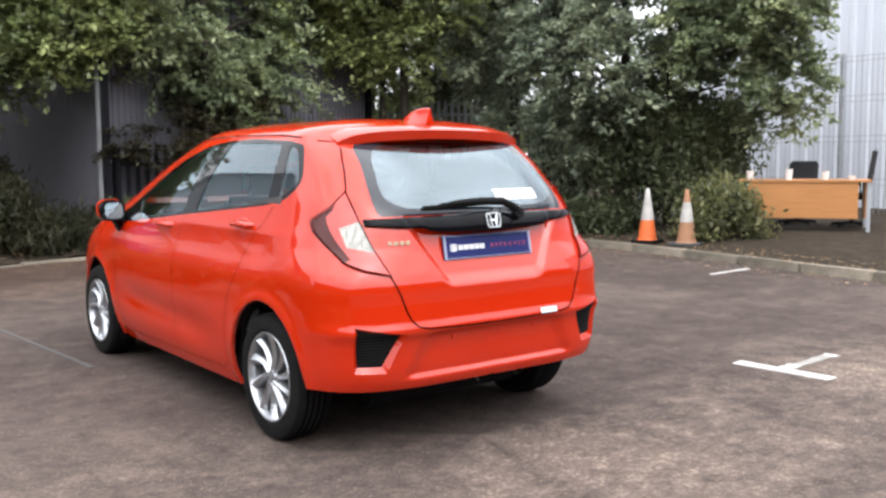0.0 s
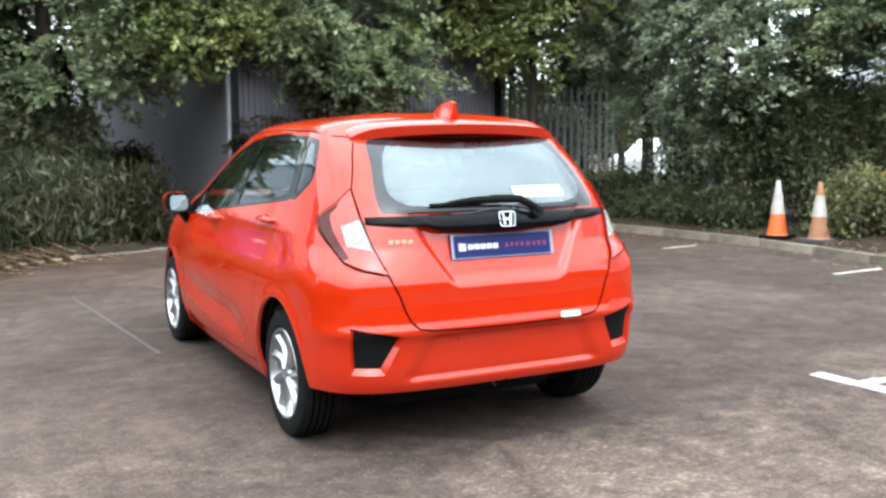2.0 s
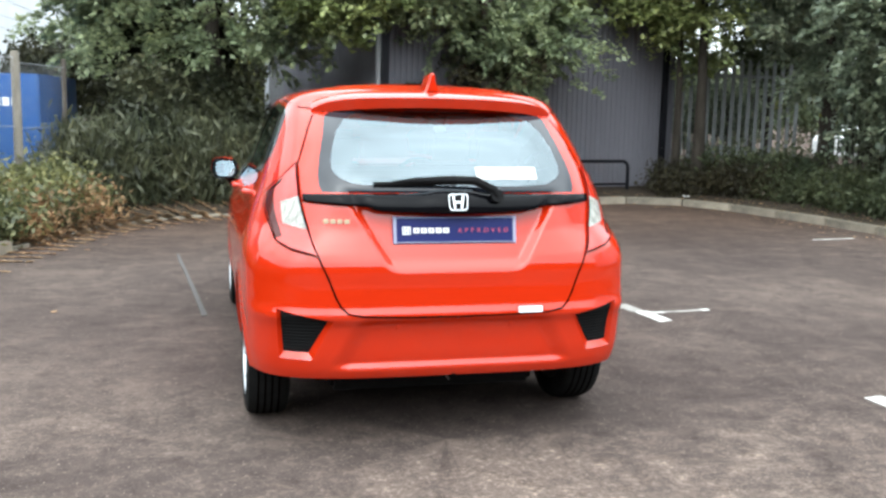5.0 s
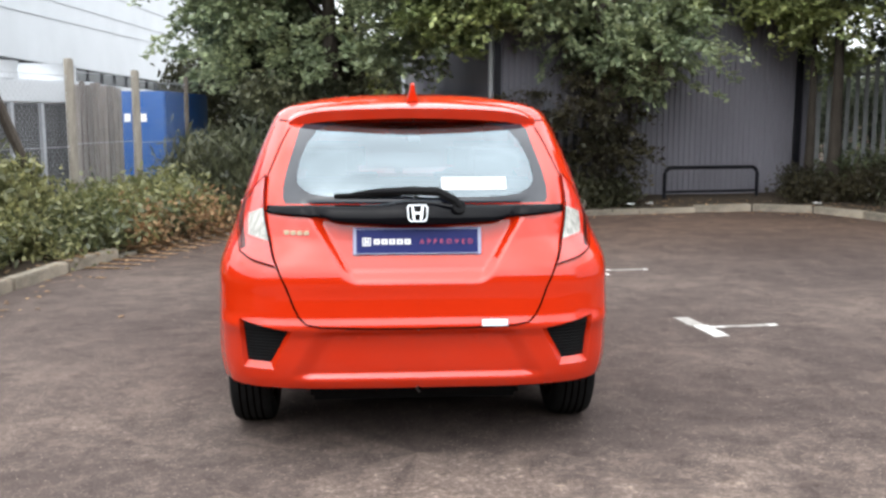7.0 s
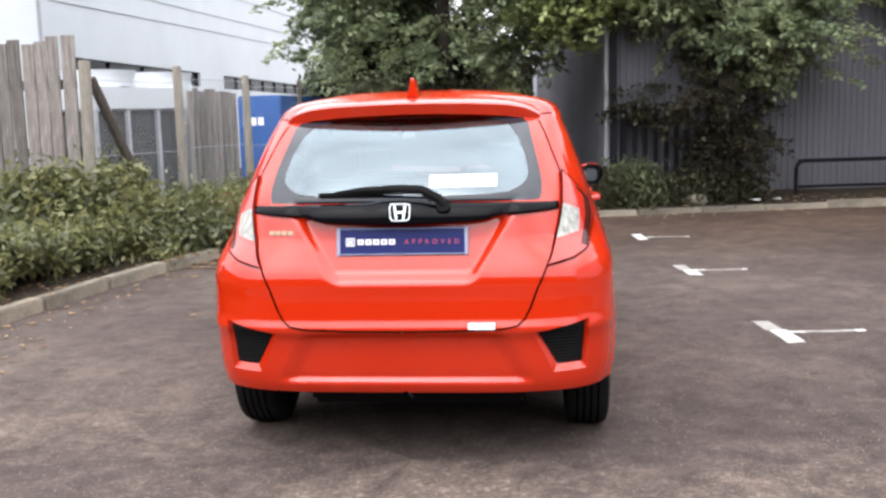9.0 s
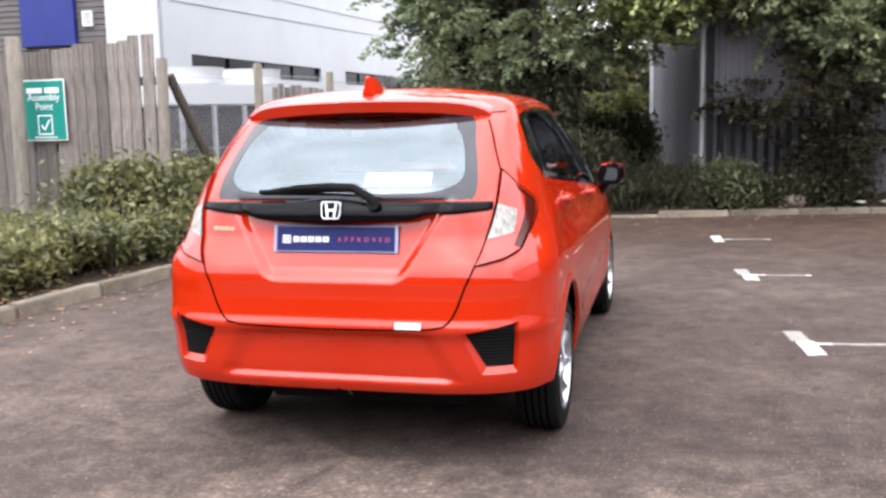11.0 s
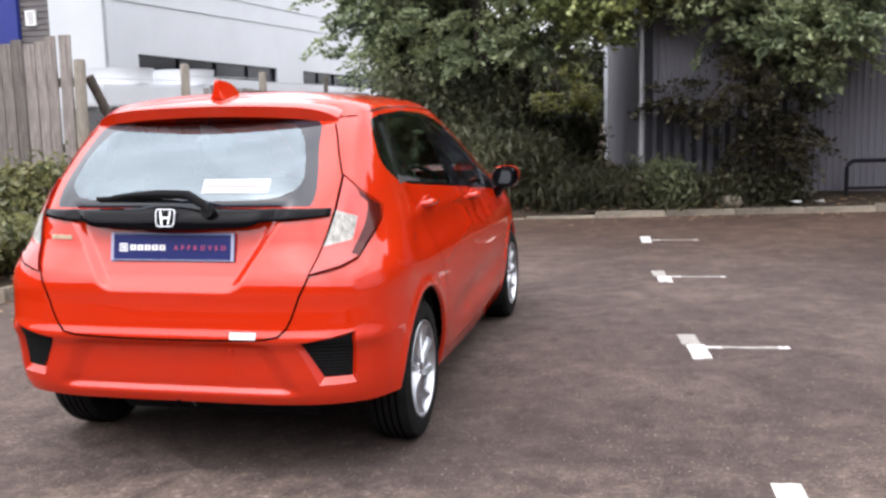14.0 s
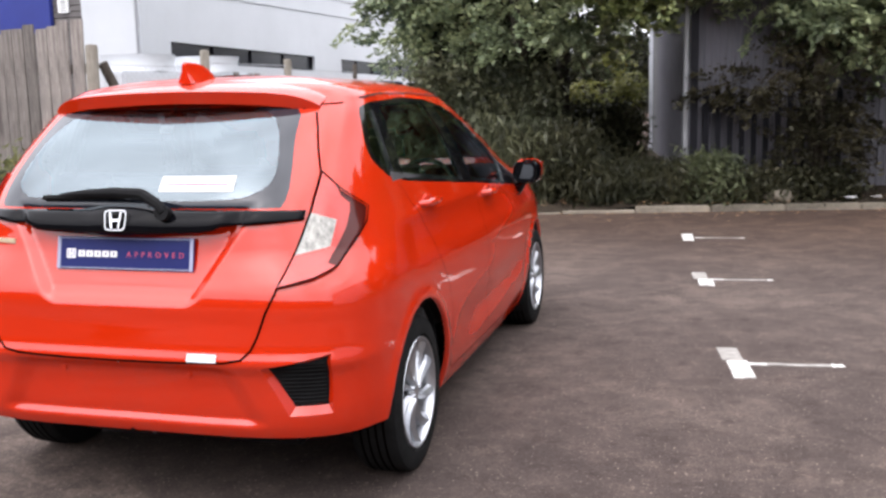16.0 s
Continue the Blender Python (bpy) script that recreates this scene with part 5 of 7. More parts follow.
# wheels
def wheel():
    hub = thing("wheel_template", "", "")
    tyre = lathe([(0.204, -0.085), (0.222, -0.095), (0.262, -0.096), (0.290, -0.086), (0.300, -0.068), (0.303, -0.03), (0.303, 0.03), (0.300, 0.068), (0.290, 0.086), (0.262, 0.096), (0.224, 0.095), (0.212, 0.082), (0.204, 0.06), (0.204, -0.06)], 64, "x", caps=False)
    tyre_ob = part("tyre", tyre, RUBBER, hub, "black road tyre", smooth=True)
    for gx in (-0.045, -0.015, 0.015, 0.045):
        part("tread_groove", lathe([(0.3036, gx - 0.004), (0.3038, gx), (0.3036, gx + 0.004)], 64, "x", caps=False), GAP, tyre_ob)
    rim = lathe([(0.214, 0.088), (0.211, 0.093), (0.205, 0.092), (0.200, 0.082), (0.195, 0.055), (0.193, 0.0), (0.191, -0.06), (0.21, -0.08), (0.214, -0.086)], 64, "x", caps=False)
    part("rim", rim, ALLOY, hub, "silver alloy rim", smooth=True)
    part("brake_disc", lathe([(0.0, 0.0), (0.115, 0.0), (0.118, -0.01), (0.118, -0.015)], 40, "x"), TRIM_GREY, hub, "dull steel brake disc", smooth=True)
    # black disc added in place of the shade between the spokes
    part("inner_shadow_plate", lathe([(0.0, -0.02), (0.191, -0.02), (0.191, -0.025)], 40, "x"), BLACK_MATT, hub, "added black disc standing for the shade behind the spokes")
    for k in range(10):
        bm = bmesh.new()
        a0 = 2 * math.pi * k / 10
        rows = []
        for i in range(9):
            t = i / 8
            r = 0.030 + 0.170 * t
            a = a0 + 0.27 * t**1.4
            half = 0.14 * (1 - t) ** 2 + 0.105 + (0.075 if k % 2 else 0.02) * t**3
            x = 0.078 - 0.012 * math.sin(math.pi * t) + 0.004 * t
            ridge = a + half * 0.25
            rows.append([bm.verts.new((xx, r * math.cos(aa), r * math.sin(aa))) for xx, aa in ((x - 0.034, a - half), (x - 0.010, a - half), (x + 0.006, ridge - 0.05), (x - 0.004, ridge + 0.06), (x - 0.016, a + half), (x - 0.034, a + half))])
        for p, q in zip(rows, rows[1:]):
            for j in range(5):
                bm.faces.new((p[j], p[j + 1], q[j + 1], q[j]))
        bm.faces.new(rows[0])
        bm.faces.new(rows[-1])
        bmesh.ops.recalc_face_normals(bm, faces=bm.faces)
        part("spoke", bm, ALLOY, hub, smooth=False)
    part("centre_cap", lathe([(0.0, 0.083), (0.020, 0.082), (0.030, 0.076), (0.036, 0.060)], 24, "x"), ALLOY, hub, "silver centre cap", smooth=True)
    for k in range(4):
        a = 2 * math.pi * (k + 0.5) / 4
        part("wheel_nut", lathe([(0.0, 0.072), (0.008, 0.072), (0.009, 0.055)], 8, "x", Matrix.Translation((0, 0.05 * math.cos(a), 0.05 * math.sin(a)))), CHROME, hub)
    return hub


def fit_wheels():
    """Each wheel is a part of the car: tyre with rim, spokes and nuts under it."""
    proto = wheel()
    pieces = sorted(proto.children_recursive, key=lambda o: o.name.split(".")[0] != "tyre")
    for yw in AXLES:
        for s in (1, -1):
            m = pose(s * 0.736, yw, 0.302) @ (Matrix() if s > 0 else Matrix.Rotation(math.pi, 4, "Z")) @ Matrix.Rotation(radians(yw * 77), 4, "X")
            tyre = new("wheel", pieces[0].data)
            tyre.parent = car
            tyre.matrix_basis = m
            tyre["label"] = "black tyre on a silver swirl-spoked alloy wheel"
            for o in pieces[1:]:
                c = new(o.name.split(".")[0], o.data)
                c.parent = tyre
                if "label" in o:
                    c["label"] = o["label"]
    for o in pieces + [proto]:
        bpy.data.objects.remove(o)


fit_wheels()


# cabin: floor, seats, dashboard, steering wheel, headlining
def seat(x, y, w, z0=0.40, bench=False):
    bm = bmesh.new()
    box(bm, (w, 0.50, 0.16), (x, y + 0.10, z0 + 0.08), 0.05)
    box(bm, (w, 0.14, 0.60), (x, y - 0.19, z0 + 0.42), 0.05, Matrix.Rotation(radians(18), 3, "X"))
    st = part("seat", bm, CLOTH, car, "dark grey cloth seat", smooth=True)
    for hx in ((x - w * 0.32, x + w * 0.32) if bench else (x,)):
        bm = bmesh.new()
        box(bm, (0.26, 0.09, 0.17), (hx, y - 0.30, z0 + 0.80), 0.035, Matrix.Rotation(radians(10), 3, "X"))
        part("headrest", bm, CLOTH, st, smooth=True)


bm = bmesh.new()
box(bm, (1.42, 2.3, 0.05), (0, 1.55, 0.36), 0.01)
box(bm, (1.30, 0.55, 0.30), (0, 0.42, 0.62), 0.03)
part("cabin_floor", bm, TRIM_GREY, car, "dark grey cabin floor and boot shelf")
seat(-0.36, 1.78, 0.50)
seat(0.36, 1.78, 0.50)
seat(0.0, 1.02, 1.26, 0.42, True)
bm = bmesh.new()
box(bm, (1.36, 0.45, 0.30), (0, 2.50, 0.80), 0.08)
dash = part("dashboard", bm, TRIM_GREY, car, "dark dashboard", smooth=True)
ring_pts = [(0.36 + 0.175 * math.cos(a), 2.22 + 0.06 * math.sin(a), 0.92 + 0.165 * math.sin(a)) for a in np.linspace(0, 2 * math.pi, 33)]
part("steering_wheel", tube(ring_pts, 0.014, 8), BLACK_MATT, dash, "black steering wheel", smooth=True)
for s in (1, -1):
    bm = bmesh.new()
    box(bm, (0.03, 0.86, 0.52), (s * 0.745, 1.22, 0.72), 0.01, Matrix.Rotation(radians(s * -4), 3, "Y"))
    box(bm, (0.03, 0.86, 0.50), (s * 0.752, 2.12, 0.68), 0.01, Matrix.Rotation(radians(s * -4), 3, "Y"))
    box(bm, (0.02, 2.05, 0.13), (s * 0.737, 1.55, 0.985), 0.006, Matrix.Rotation(radians(-5.5), 3, "X"))
    part("door_trim", bm, TRIM_GREY, car, "dark grey inner door lining")
bm = bmesh.new()
box(bm, (0.20, 0.03, 0.07), (0, 1.92, 1.33), 0.015)
part("interior_mirror", bm, BLACK_MATT, car)
bm = bmesh.new()
box(bm, (1.04, 1.15, 0.012), (0, 1.12, 1.425), 0.004)
part("headlining", bm, HEADLINER, car, "pale cloth headlining")


# ---- boundary: timber fence, chain-link, sign ----
def plank_fence():
    """Close-boarded fence, ends nearest the asphalt and runs back to the grey wall."""
    a, b = Vector((-3.86, 5.12, 0)), Vector((-9.4, 5.62, 0))
    t = (b - a).normalized()
    ln = (b - a).length
    yaw = math.degrees(math.atan2(t.y, t.x))
    f = thing("plank_fence", "tall weathered grey timber plank fence, slightly leaning", "fence", pose(a.x, a.y, 0, 0, 0, yaw))
    rng = np.random.default_rng(5)
    x, k = 0.0, 0
    while x < ln:
        w = rng.uniform(0.105, 0.135)
        top = 2.24 - 0.062 * x + rng.uniform(-0.035, 0.03)
        bm = bmesh.new()
        box(bm, (w, 0.02, top - 0.10), (0, 0, (top + 0.10) / 2), 0.003)
        for v in bm.verts:
            if v.co.z > 1:
                v.co.x += rng.uniform(-0.006, 0.006)
        ob = part("plank", bm, OLD_WOOD, f)
        ob.matrix_basis = pose(x + w / 2, 0.012 * (k % 2), 0, rng.uniform(-0.5, 0.5), rng.uniform(-0.8, 0.8), 0)
        x += w + rng.uniform(0.006, 0.024)
        k += 1
    for z in (0.5, 1.15, 1.80):
        bm = bmesh.new()
        box(bm, (ln, 0.05, 0.09), (ln / 2, -0.045, z), 0.005)
        part("rail", bm, DARK_WOOD, f)
    return f, a, t, yaw


fence, FA, FT, FYAW = plank_fence()


def round_post(name, label, x, y, h, r, material, lean=(0, 0)):
    bm = lathe([(r * 1.02, 0), (r, h * 0.5), (r * 0.97, h - 0.03), (r * 0.8, h - 0.006), (0.0, h)], 16)
    bm.transform(pose(0, 0, 0, *lean))
    rng = np.random.default_rng(int(h * 1000))
    for v in bm.verts:
        v.co.x += rng.uniform(-0.004, 0.004)
        v.co.y += rng.uniform(-0.004, 0.004)
    bm.transform(pose(x, y, 0.0))
    return tagged(part(name, bm, material, smooth=True), label, "post", group="fence posts")


def along(d, off=0.0):
    p = FA + FT * d + Vector((-FT.y, FT.x, 0)) * off
    return p.x, p.y


round_post("timber_post", "thick mossy round timber post before the plank fence", -5.36, 5.0, 2.28, 0.076, POST_WOOD, (0.4, 0.5))
round_post("timber_post", "short broad timber post at the end of the plank fence", *along(-0.10, 0.02), 2.02, 0.058, POST_WOOD, (0, 1.0))
round_post("timber_post", "weathered timber post of the chain-link fence", -3.41, 6.62, 2.03, 0.05, POST_WOOD)
round_post("timber_post", "weathered timber post of the chain-link fence", -3.05, 7.95, 1.97, 0.05, POST_WOOD)
round_post("timber_post", "thin dark post of the chain-link fence", -2.72, 9.35, 1.95, 0.03, DARK_WOOD)
brace = tube([(-3.80, 5.35, 1.86), (-3.45, 6.05, 0.25)], 0.05, 8)
tagged(part("brace_post", brace, DARK_WOOD), "dark leaning timber brace at the fence end", "post")


def sign():
    p = along(1.30, 0.065)
    m = pose(p[0], p[1], 1.535, 0, 0, FYAW + 180)
    s = thing("assembly_sign", "green and white assembly point sign on the plank fence", "sign", m)
    GREEN = mottled("sign_green", (0.0, 0.20, 0.165), (0.0, 0.25, 0.205), 3, 0.4, 0.0)
    bm = bmesh.new()
    box(bm, (0.54, 0.006, 0.63), (0, 0.0, 0), 0.002)
    part("board", bm, WHITE, s, "white edge of the sign board")
    bm = bmesh.new()
    box(bm, (0.516, 0.004, 0.606), (0, -0.004, 0))
    part("face", bm, GREEN, s, "green printed face")
    bm = bmesh.new()
    for k, w in enumerate((0.20, 0.18)):
        box(bm, (w, 0.002, 0.055), (-0.115 + 0.225 * k, -0.0075, 0.205))
    part("line_of_writing", bm, WHITE, s, "blurred white line of writing")
    for text, z in (("Assembly", 0.10), ("Point", 0.005)):
        cu = bpy.data.curves.new("letters", "FONT")
        cu.body, cu.size, cu.align_x, cu.extrude = text, 0.108, "CENTER", 0.001
        dep = bpy.data.objects.new("letters", cu)
        scene.collection.objects.link(dep)
        me = bpy.data.meshes.new_from_object(dep.evaluated_get(bpy.context.evaluated_depsgraph_get()))
        bpy.data.objects.remove(dep)
        me.materials.clear()
        me.materials.append(WHITE)
        o = new("writing", me)
        o.parent = s
        o.matrix_basis = pose(0, -0.0075, z, 90)
    bm = bmesh.new()
    for w, h, x, z in ((0.19, 0.014, 0, -0.055), (0.19, 0.014, 0, -0.245), (0.014, 0.19, -0.088, -0.15), (0.014, 0.19, 0.088, -0.15)):
        box(bm, (w, 0.002, h), (x, -0.0075, z))
    for (x0, z0), (x1, z1) in (((-0.045, -0.16), (-0.012, -0.20)), ((-0.012, -0.20), (0.055, -0.10))):
        d = math.hypot(x1 - x0, z1 - z0)
        box(bm, (d + 0.012, 0.002, 0.018), ((x0 + x1) / 2, -0.008, (z0 + z1) / 2), 0, Matrix.Rotation(-math.atan2(z1 - z0, x1 - x0), 3, "Y"))
    part("tick_symbol", bm, WHITE, s, "white tick in a square")
    bm = bmesh.new()
    box(bm, (0.30, 0.002, 0.012), (0, -0.0075, -0.278))
    part("small_print", bm, WHITE, s)


sign()


def chain_link(a, b, h, name="chain_link_fence"):
    a, b = Vector((*a, 0)), Vector((*b, 0))
    t = (b - a).normalized()
    ln = (b - a).length
    f = thing(name, "thin galvanised chain-link mesh between timber posts", "fence", pose(a.x, a.y, 0, 0, 0, math.degrees(math.atan2(t.y, t.x))))
    verts, faces = [], []
    step, w = 0.075, 0.0010

    def wire(x0, z0, x1, z1):
        d = Vector((x1 - x0, 0, z1 - z0)).normalized()
        n = Vector((-d.z, 0, d.x)) * w
        base = len(verts)
        for x, z in ((x0, z0), (x1, z1)):
            verts.extend([(x + n.x, 0, z + n.z), (x - n.x * 0.5, w, z - n.z * 0.5), (x - n.x * 0.5, -w, z - n.z * 0.5)])
        faces.extend([(base, base + 1, base + 4, base + 3), (base + 1, base + 2, base + 5, base + 4), (base + 2, base, base + 3, base + 5)])

    lo = 0.35
    hh = h - lo
    k = -hh
    while k < ln:
        for sgn in (1, -1):
            x0, x1 = (k, k + hh) if sgn > 0 else (k + hh, k)
            z0, z1 = lo, h
            pts = []
            for t_ in (0.0, 1.0):
                pts.append((x0 + (x1 - x0) * t_, z0 + (z1 - z0) * t_))
            (xa, za), (xb, zb) = pts
            if xa != xb:
                for lim, lower in ((0, True), (ln, False)):
                    if lower:
                        if xa < 0:
                            za += (zb - za) * (0 - xa) / (xb - xa); xa = 0
                        if xb < 0:
                            zb += (za - zb) * (0 - xb) / (xa - xb) if xa != xb else 0; xb = 0
                    else:
                        if xa > ln:
                            za += (zb - za) * (ln - xa) / (xb - xa) if xa != xb else 0; xa = ln
                        if xb > ln:
                            zb += (za - zb) * (ln - xb) / (xa - xb) if xa != xb else 0; xb = ln
            if abs(xa - xb) > 0.02:
                wire(xa, za, xb, zb)
        k += step
    mesh_object("mesh", verts, faces, STEEL, f)
    for z in (h - 0.01, (h + lo) / 2):
        part("line_wire", tube([(0, 0, z), (ln, 0, z)], 0.004, 5), STEEL, f)


chain_link((-3.80, 5.30), (-3.41, 6.62), 1.85)
chain_link((-3.41, 6.62), (-3.05, 7.95), 1.90)
chain_link((-3.05, 7.95), (-2.72, 9.35), 1.85)

# short panel of old boards behind the chain-link
bf = thing("board_panel", "old grey board screen behind the chain-link", "fence", pose(-3.62, 7.55, 0, 0, 0, 78))
rng = np.random.default_rng(8)
for k in range(9):
    bm = bmesh.new()
    box(bm, (0.10, 0.02, 1.75 + rng.uniform(-0.06, 0.06)), (0.13 * k, 0, 0.92), 0.003)
    part("board", bm, OLD_WOOD, bf)
for z in (0.5, 1.35):
    bm = bmesh.new()
    box(bm, (1.2, 0.04, 0.08), (0.52, 0.03, z), 0.004)
    part("rail", bm, OLD_WOOD, bf)


def chiller(x, y, yaw, n, label):
    """Head-high cooling unit: white top casing with round fan cowls over meshed coils between uprights."""
    c = thing("cooling_unit", label, "cooling unit", pose(x, y, 0, 0, 0, yaw), group="cooling units")
    pitch, d = 0.97, 0.84
    w = pitch * n + 0.06
    bm = bmesh.new()
    box(bm, (w, d, 0.27), (w / 2, 0, 1.70), 0.02)
    part("casing", bm, WHITE_CLAD, c, "white painted casing")
    bm = bmesh.new()
    box(bm, (w - 0.1, d - 0.14, 1.40), (w / 2, 0, 0.86))
    part("coil", bm, TRIM_GREY, c, "grey finned coil block")
    for side in (-1, 1):
        bm = bmesh.new()
        for k in range(int(w / 0.05)):
            box(bm, (0.006, 0.006, 1.38), (0.06 + 0.05 * k, side * (d / 2 - 0.04), 0.86))
        for k in range(28):
            box(bm, (w - 0.1, 0.006, 0.006), (w / 2, side * (d / 2 - 0.046), 0.20 + 0.05 * k))
        part("coil_guard", bm, WORN_STEEL, c, "grey wire guard over the coil")
        for k in range(2 * n + 1):
            bm = bmesh.new()
            box(bm, (0.05, 0.05, 1.57), ((w - 0.06) * k / (2 * n) + 0.03, side * (d / 2 - 0.01), 0.785), 0.004)
            part("upright", bm, PALE_STEEL, c)
    for k in range(n):
        m = Matrix.Translation((0.03 + pitch * (k + 0.5), 0, 1.835))
        part("fan_cowl", lathe([(0.42, 0.0), (0.40, 0.10), (0.42, 0.19), (0.385, 0.19), (0.35, 0.02)], 32, "z", m), WHITE_CLAD, c, "round white fan cowl", smooth=True)
        part("fan_grille", lathe([(0.0, 0.05), (0.35, 0.05), (0.35, 0.04)], 24, "z", m), TRIM_GREY, c, "grey fan grille")


chiller(-4.72, 6.62, 69, 2, "white cooling unit with round fans behind the fence")

# blue container with a strip of white lettering that cannot be read
blue = thing("blue_container", "bright blue metal container behind the fence", "container", pose(-3.12, 9.6, 0, 0, 0, -4))
bm = bmesh.new()
box(bm, (0.64, 2.4, 1.66), (-0.26, 1.2, 0.93), 0.02)
part("body", bm, BLUE_BRIGHT, blue)
bm = bmesh.new()
for k in range(3):
    box(bm, (0.085, 0.006, 0.11), (-0.46 + 0.11 * k, -0.004, 1.40))
part("writing_bar", bm, WHITE, blue, "white lettering bar")
for k in range(2):
    bm = bmesh.new()
    box(bm, (0.6, 0.12, 0.10), (-0.26, 0.3 + 1.8 * k, 0.05))
    part("skid", bm, DARK_STEEL, blue)


# ---- palisade, mesh fences and posts at the back ----
def palisade(name, label, a, b, h, material, pitch=0.155, z0=0.15):
    a, b = Vector((*a, 0)), Vector((*b, 0))
    t = (b - a).normalized()
    ln = (b - a).length
    f = thing(name, label, "fence", pose(a.x, a.y, 0, 0, 0, math.degrees(math.atan2(t.y, t.x))))
    pale = None
    n = int(ln / pitch)
    for k in range(n + 1):
        if pale is None:
            pale = prism([(-0.035, z0), (0.035, z0), (0.035, h - 0.08), (0.0, h), (-0.035, h - 0.08)], 0.014)
            ob = part("pale", pale, material, f)
            mesh = ob.data
        else:
            ob = new("pale", mesh)
            ob.parent = f
        ob.matrix_basis = pose(k * pitch, 0, 0)
    for z in (z0 + 0.22, h - 0.3):
        bm = bmesh.new()
        box(bm, (ln, 0.04, 0.05), (ln / 2, 0.035, z))
        part("rail", bm, material, f)
    for k in range(int(ln / 2.6) + 1):
        bm = bmesh.new()
        box(bm, (0.07, 0.07, h), (min(k * 2.6, ln), 0.09, h / 2))
        part("post", bm, material, f)


palisade("palisade_fence", "low dark spiked palisade fence before the grey wall", (1.80, 10.50), (3.55, 10.80), 1.52, DARK_STEEL)
palisade("palisade_fence", "tall grey steel palisade fence beside the trees", (7.1, 11.55), (9.3, 11.41), 2.4, DULL_GALV)
bm = bmesh.new()
box(bm, (0.10, 0.10, 5.5), (1.64, 10.50, 2.75), 0.008)
tagged(part("steel_post", bm, DARK_STEEL), "tall dark steel post at the corner of the unit", "post")
tagged(part("drainpipe", lathe([(0.035, 0.62), (0.035, 5.6)], 12, "z", Matrix.Translation((1.535, 10.48, 0))), mottled("weathered_grey_plastic", (0.15, 0.15, 0.155), (0.22, 0.22, 0.23), 6, 0.6, 0.0), smooth=True), "pale plastic drainpipe beside the dark post", "pipe")
bm = bmesh.new()
box(bm, (0.09, 0.09, 3.2), (6.68, 11.40, 1.6), 0.008)
tagged(part("steel_post", bm, DARK_STEEL), "dark steel post at the end of the grey wall", "post")


def hoop_rail(x, y, yaw, w=1.62, h=0.50):
    r, z0 = 0.12, 0.12
    pts = [(0, 0, z0), (0, 0, h + z0 - r)]
    pts += [(r - r * math.cos(a), 0, h + z0 - r + r * math.sin(a)) for a in np.linspace(0.2, math.pi / 2, 6)]
    pts += [(w - r + r * math.sin(a), 0, h + z0 - r + r * math.cos(a)) for a in np.linspace(0, math.pi / 2 - 0.2, 6)]
    pts += [(w, 0, h + z0 - r), (w, 0, z0)]
    bm = tube(pts, 0.03, 10)
    tube([(0, 0, z0 + 0.12), (w, 0, z0 + 0.12)], 0.022, 8, bm=bm)
    bm.transform(pose(x, y, 0, 0, 0, yaw))
    return tagged(part("hoop_barrier", bm, DARK_STEEL, smooth=True), "low dark tubular hoop barrier before the wall", "barrier")


hoop_rail(4.32, 10.80, 10)

# welded mesh security fence before the pale wall
mf = thing("mesh_fence", "tall grey welded mesh security fence", "fence", pose(13.3, 10.8, 0, 0, 0, -92))
LNF = 17.0
bm = bmesh.new()
verts, faces = [], []
for k in range(int(LNF / 0.10)):
    x = k * 0.10
    b0 = len(verts)
    verts += [(x - 0.005, -0.004, 0.1), (x + 0.005, -0.004, 0.1), (x + 0.005, -0.004, 3.0), (x - 0.005, -0.004, 3.0), (x, 0.006, 0.1), (x, 0.006, 3.0)]
    faces += [(b0, b0 + 1, b0 + 2, b0 + 3), (b0 + 1, b0 + 4, b0 + 5, b0 + 2), (b0 + 4, b0, b0 + 3, b0 + 5)]
mesh_object("upright_wire", verts, faces, STEEL, mf)["kind"] = "stuff"
for z in (0.15, 0.75, 0.85, 1.5, 1.6, 2.2, 2.3, 2.9, 2.98):
    part("cross_wire", tube([(0, 0.008, z), (LNF, 0.008, z)], 0.006, 5), STEEL, mf)
for k in range(8):
    bm = bmesh.new()
    box(bm, (0.07, 0.07, 3.05), (k * 2.4, 0.05, 1.52), 0.005)
    part("post", bm, PALE_STEEL, mf)


# ---- desk, chairs, cups ----
DESK_WOOD = mottled("orange_beech_laminate", (0.36, 0.15, 0.045), (0.47, 0.21, 0.07), 2.5, 0.5, 0.0, stretch=(1, 1, 10))
desk_m = pose(9.53, 4.38, 0.2, 0, 0, 123)
desk = thing("desk", "orange-brown laminate office desk standing outdoors", "desk", desk_m)
bm = bmesh.new()
box(bm, (1.75, 0.78, 0.028), (0, 0, 0.725), 0.004)
part("desktop", bm, DESK_WOOD, desk)
bm = bmesh.new()
box(bm, (1.45, 0.02, 0.50), (0.02, 0.36, 0.46), 0.002)
part("modesty_panel", bm, DESK_WOOD, desk)
bm = bmesh.new()
box(bm, (0.02, 0.55, 0.50), (-0.80, 0.05, 0.46), 0.002)
part("side_panel", bm, DESK_WOOD, desk)
for x in (-0.84, 0.84):
    for y in (-0.35, 0.35):
        bm = bmesh.new()
        box(bm, (0.045, 0.045, 0.71), (x, y, 0.355), 0.004)
        part("leg", bm, PALE_STEEL, desk)
    bm = bmesh.new()
    box(bm, (0.045, 0.72, 0.03), (x, 0, 0.02), 0.004)
    part("foot_bar", bm, PALE_STEEL, desk)


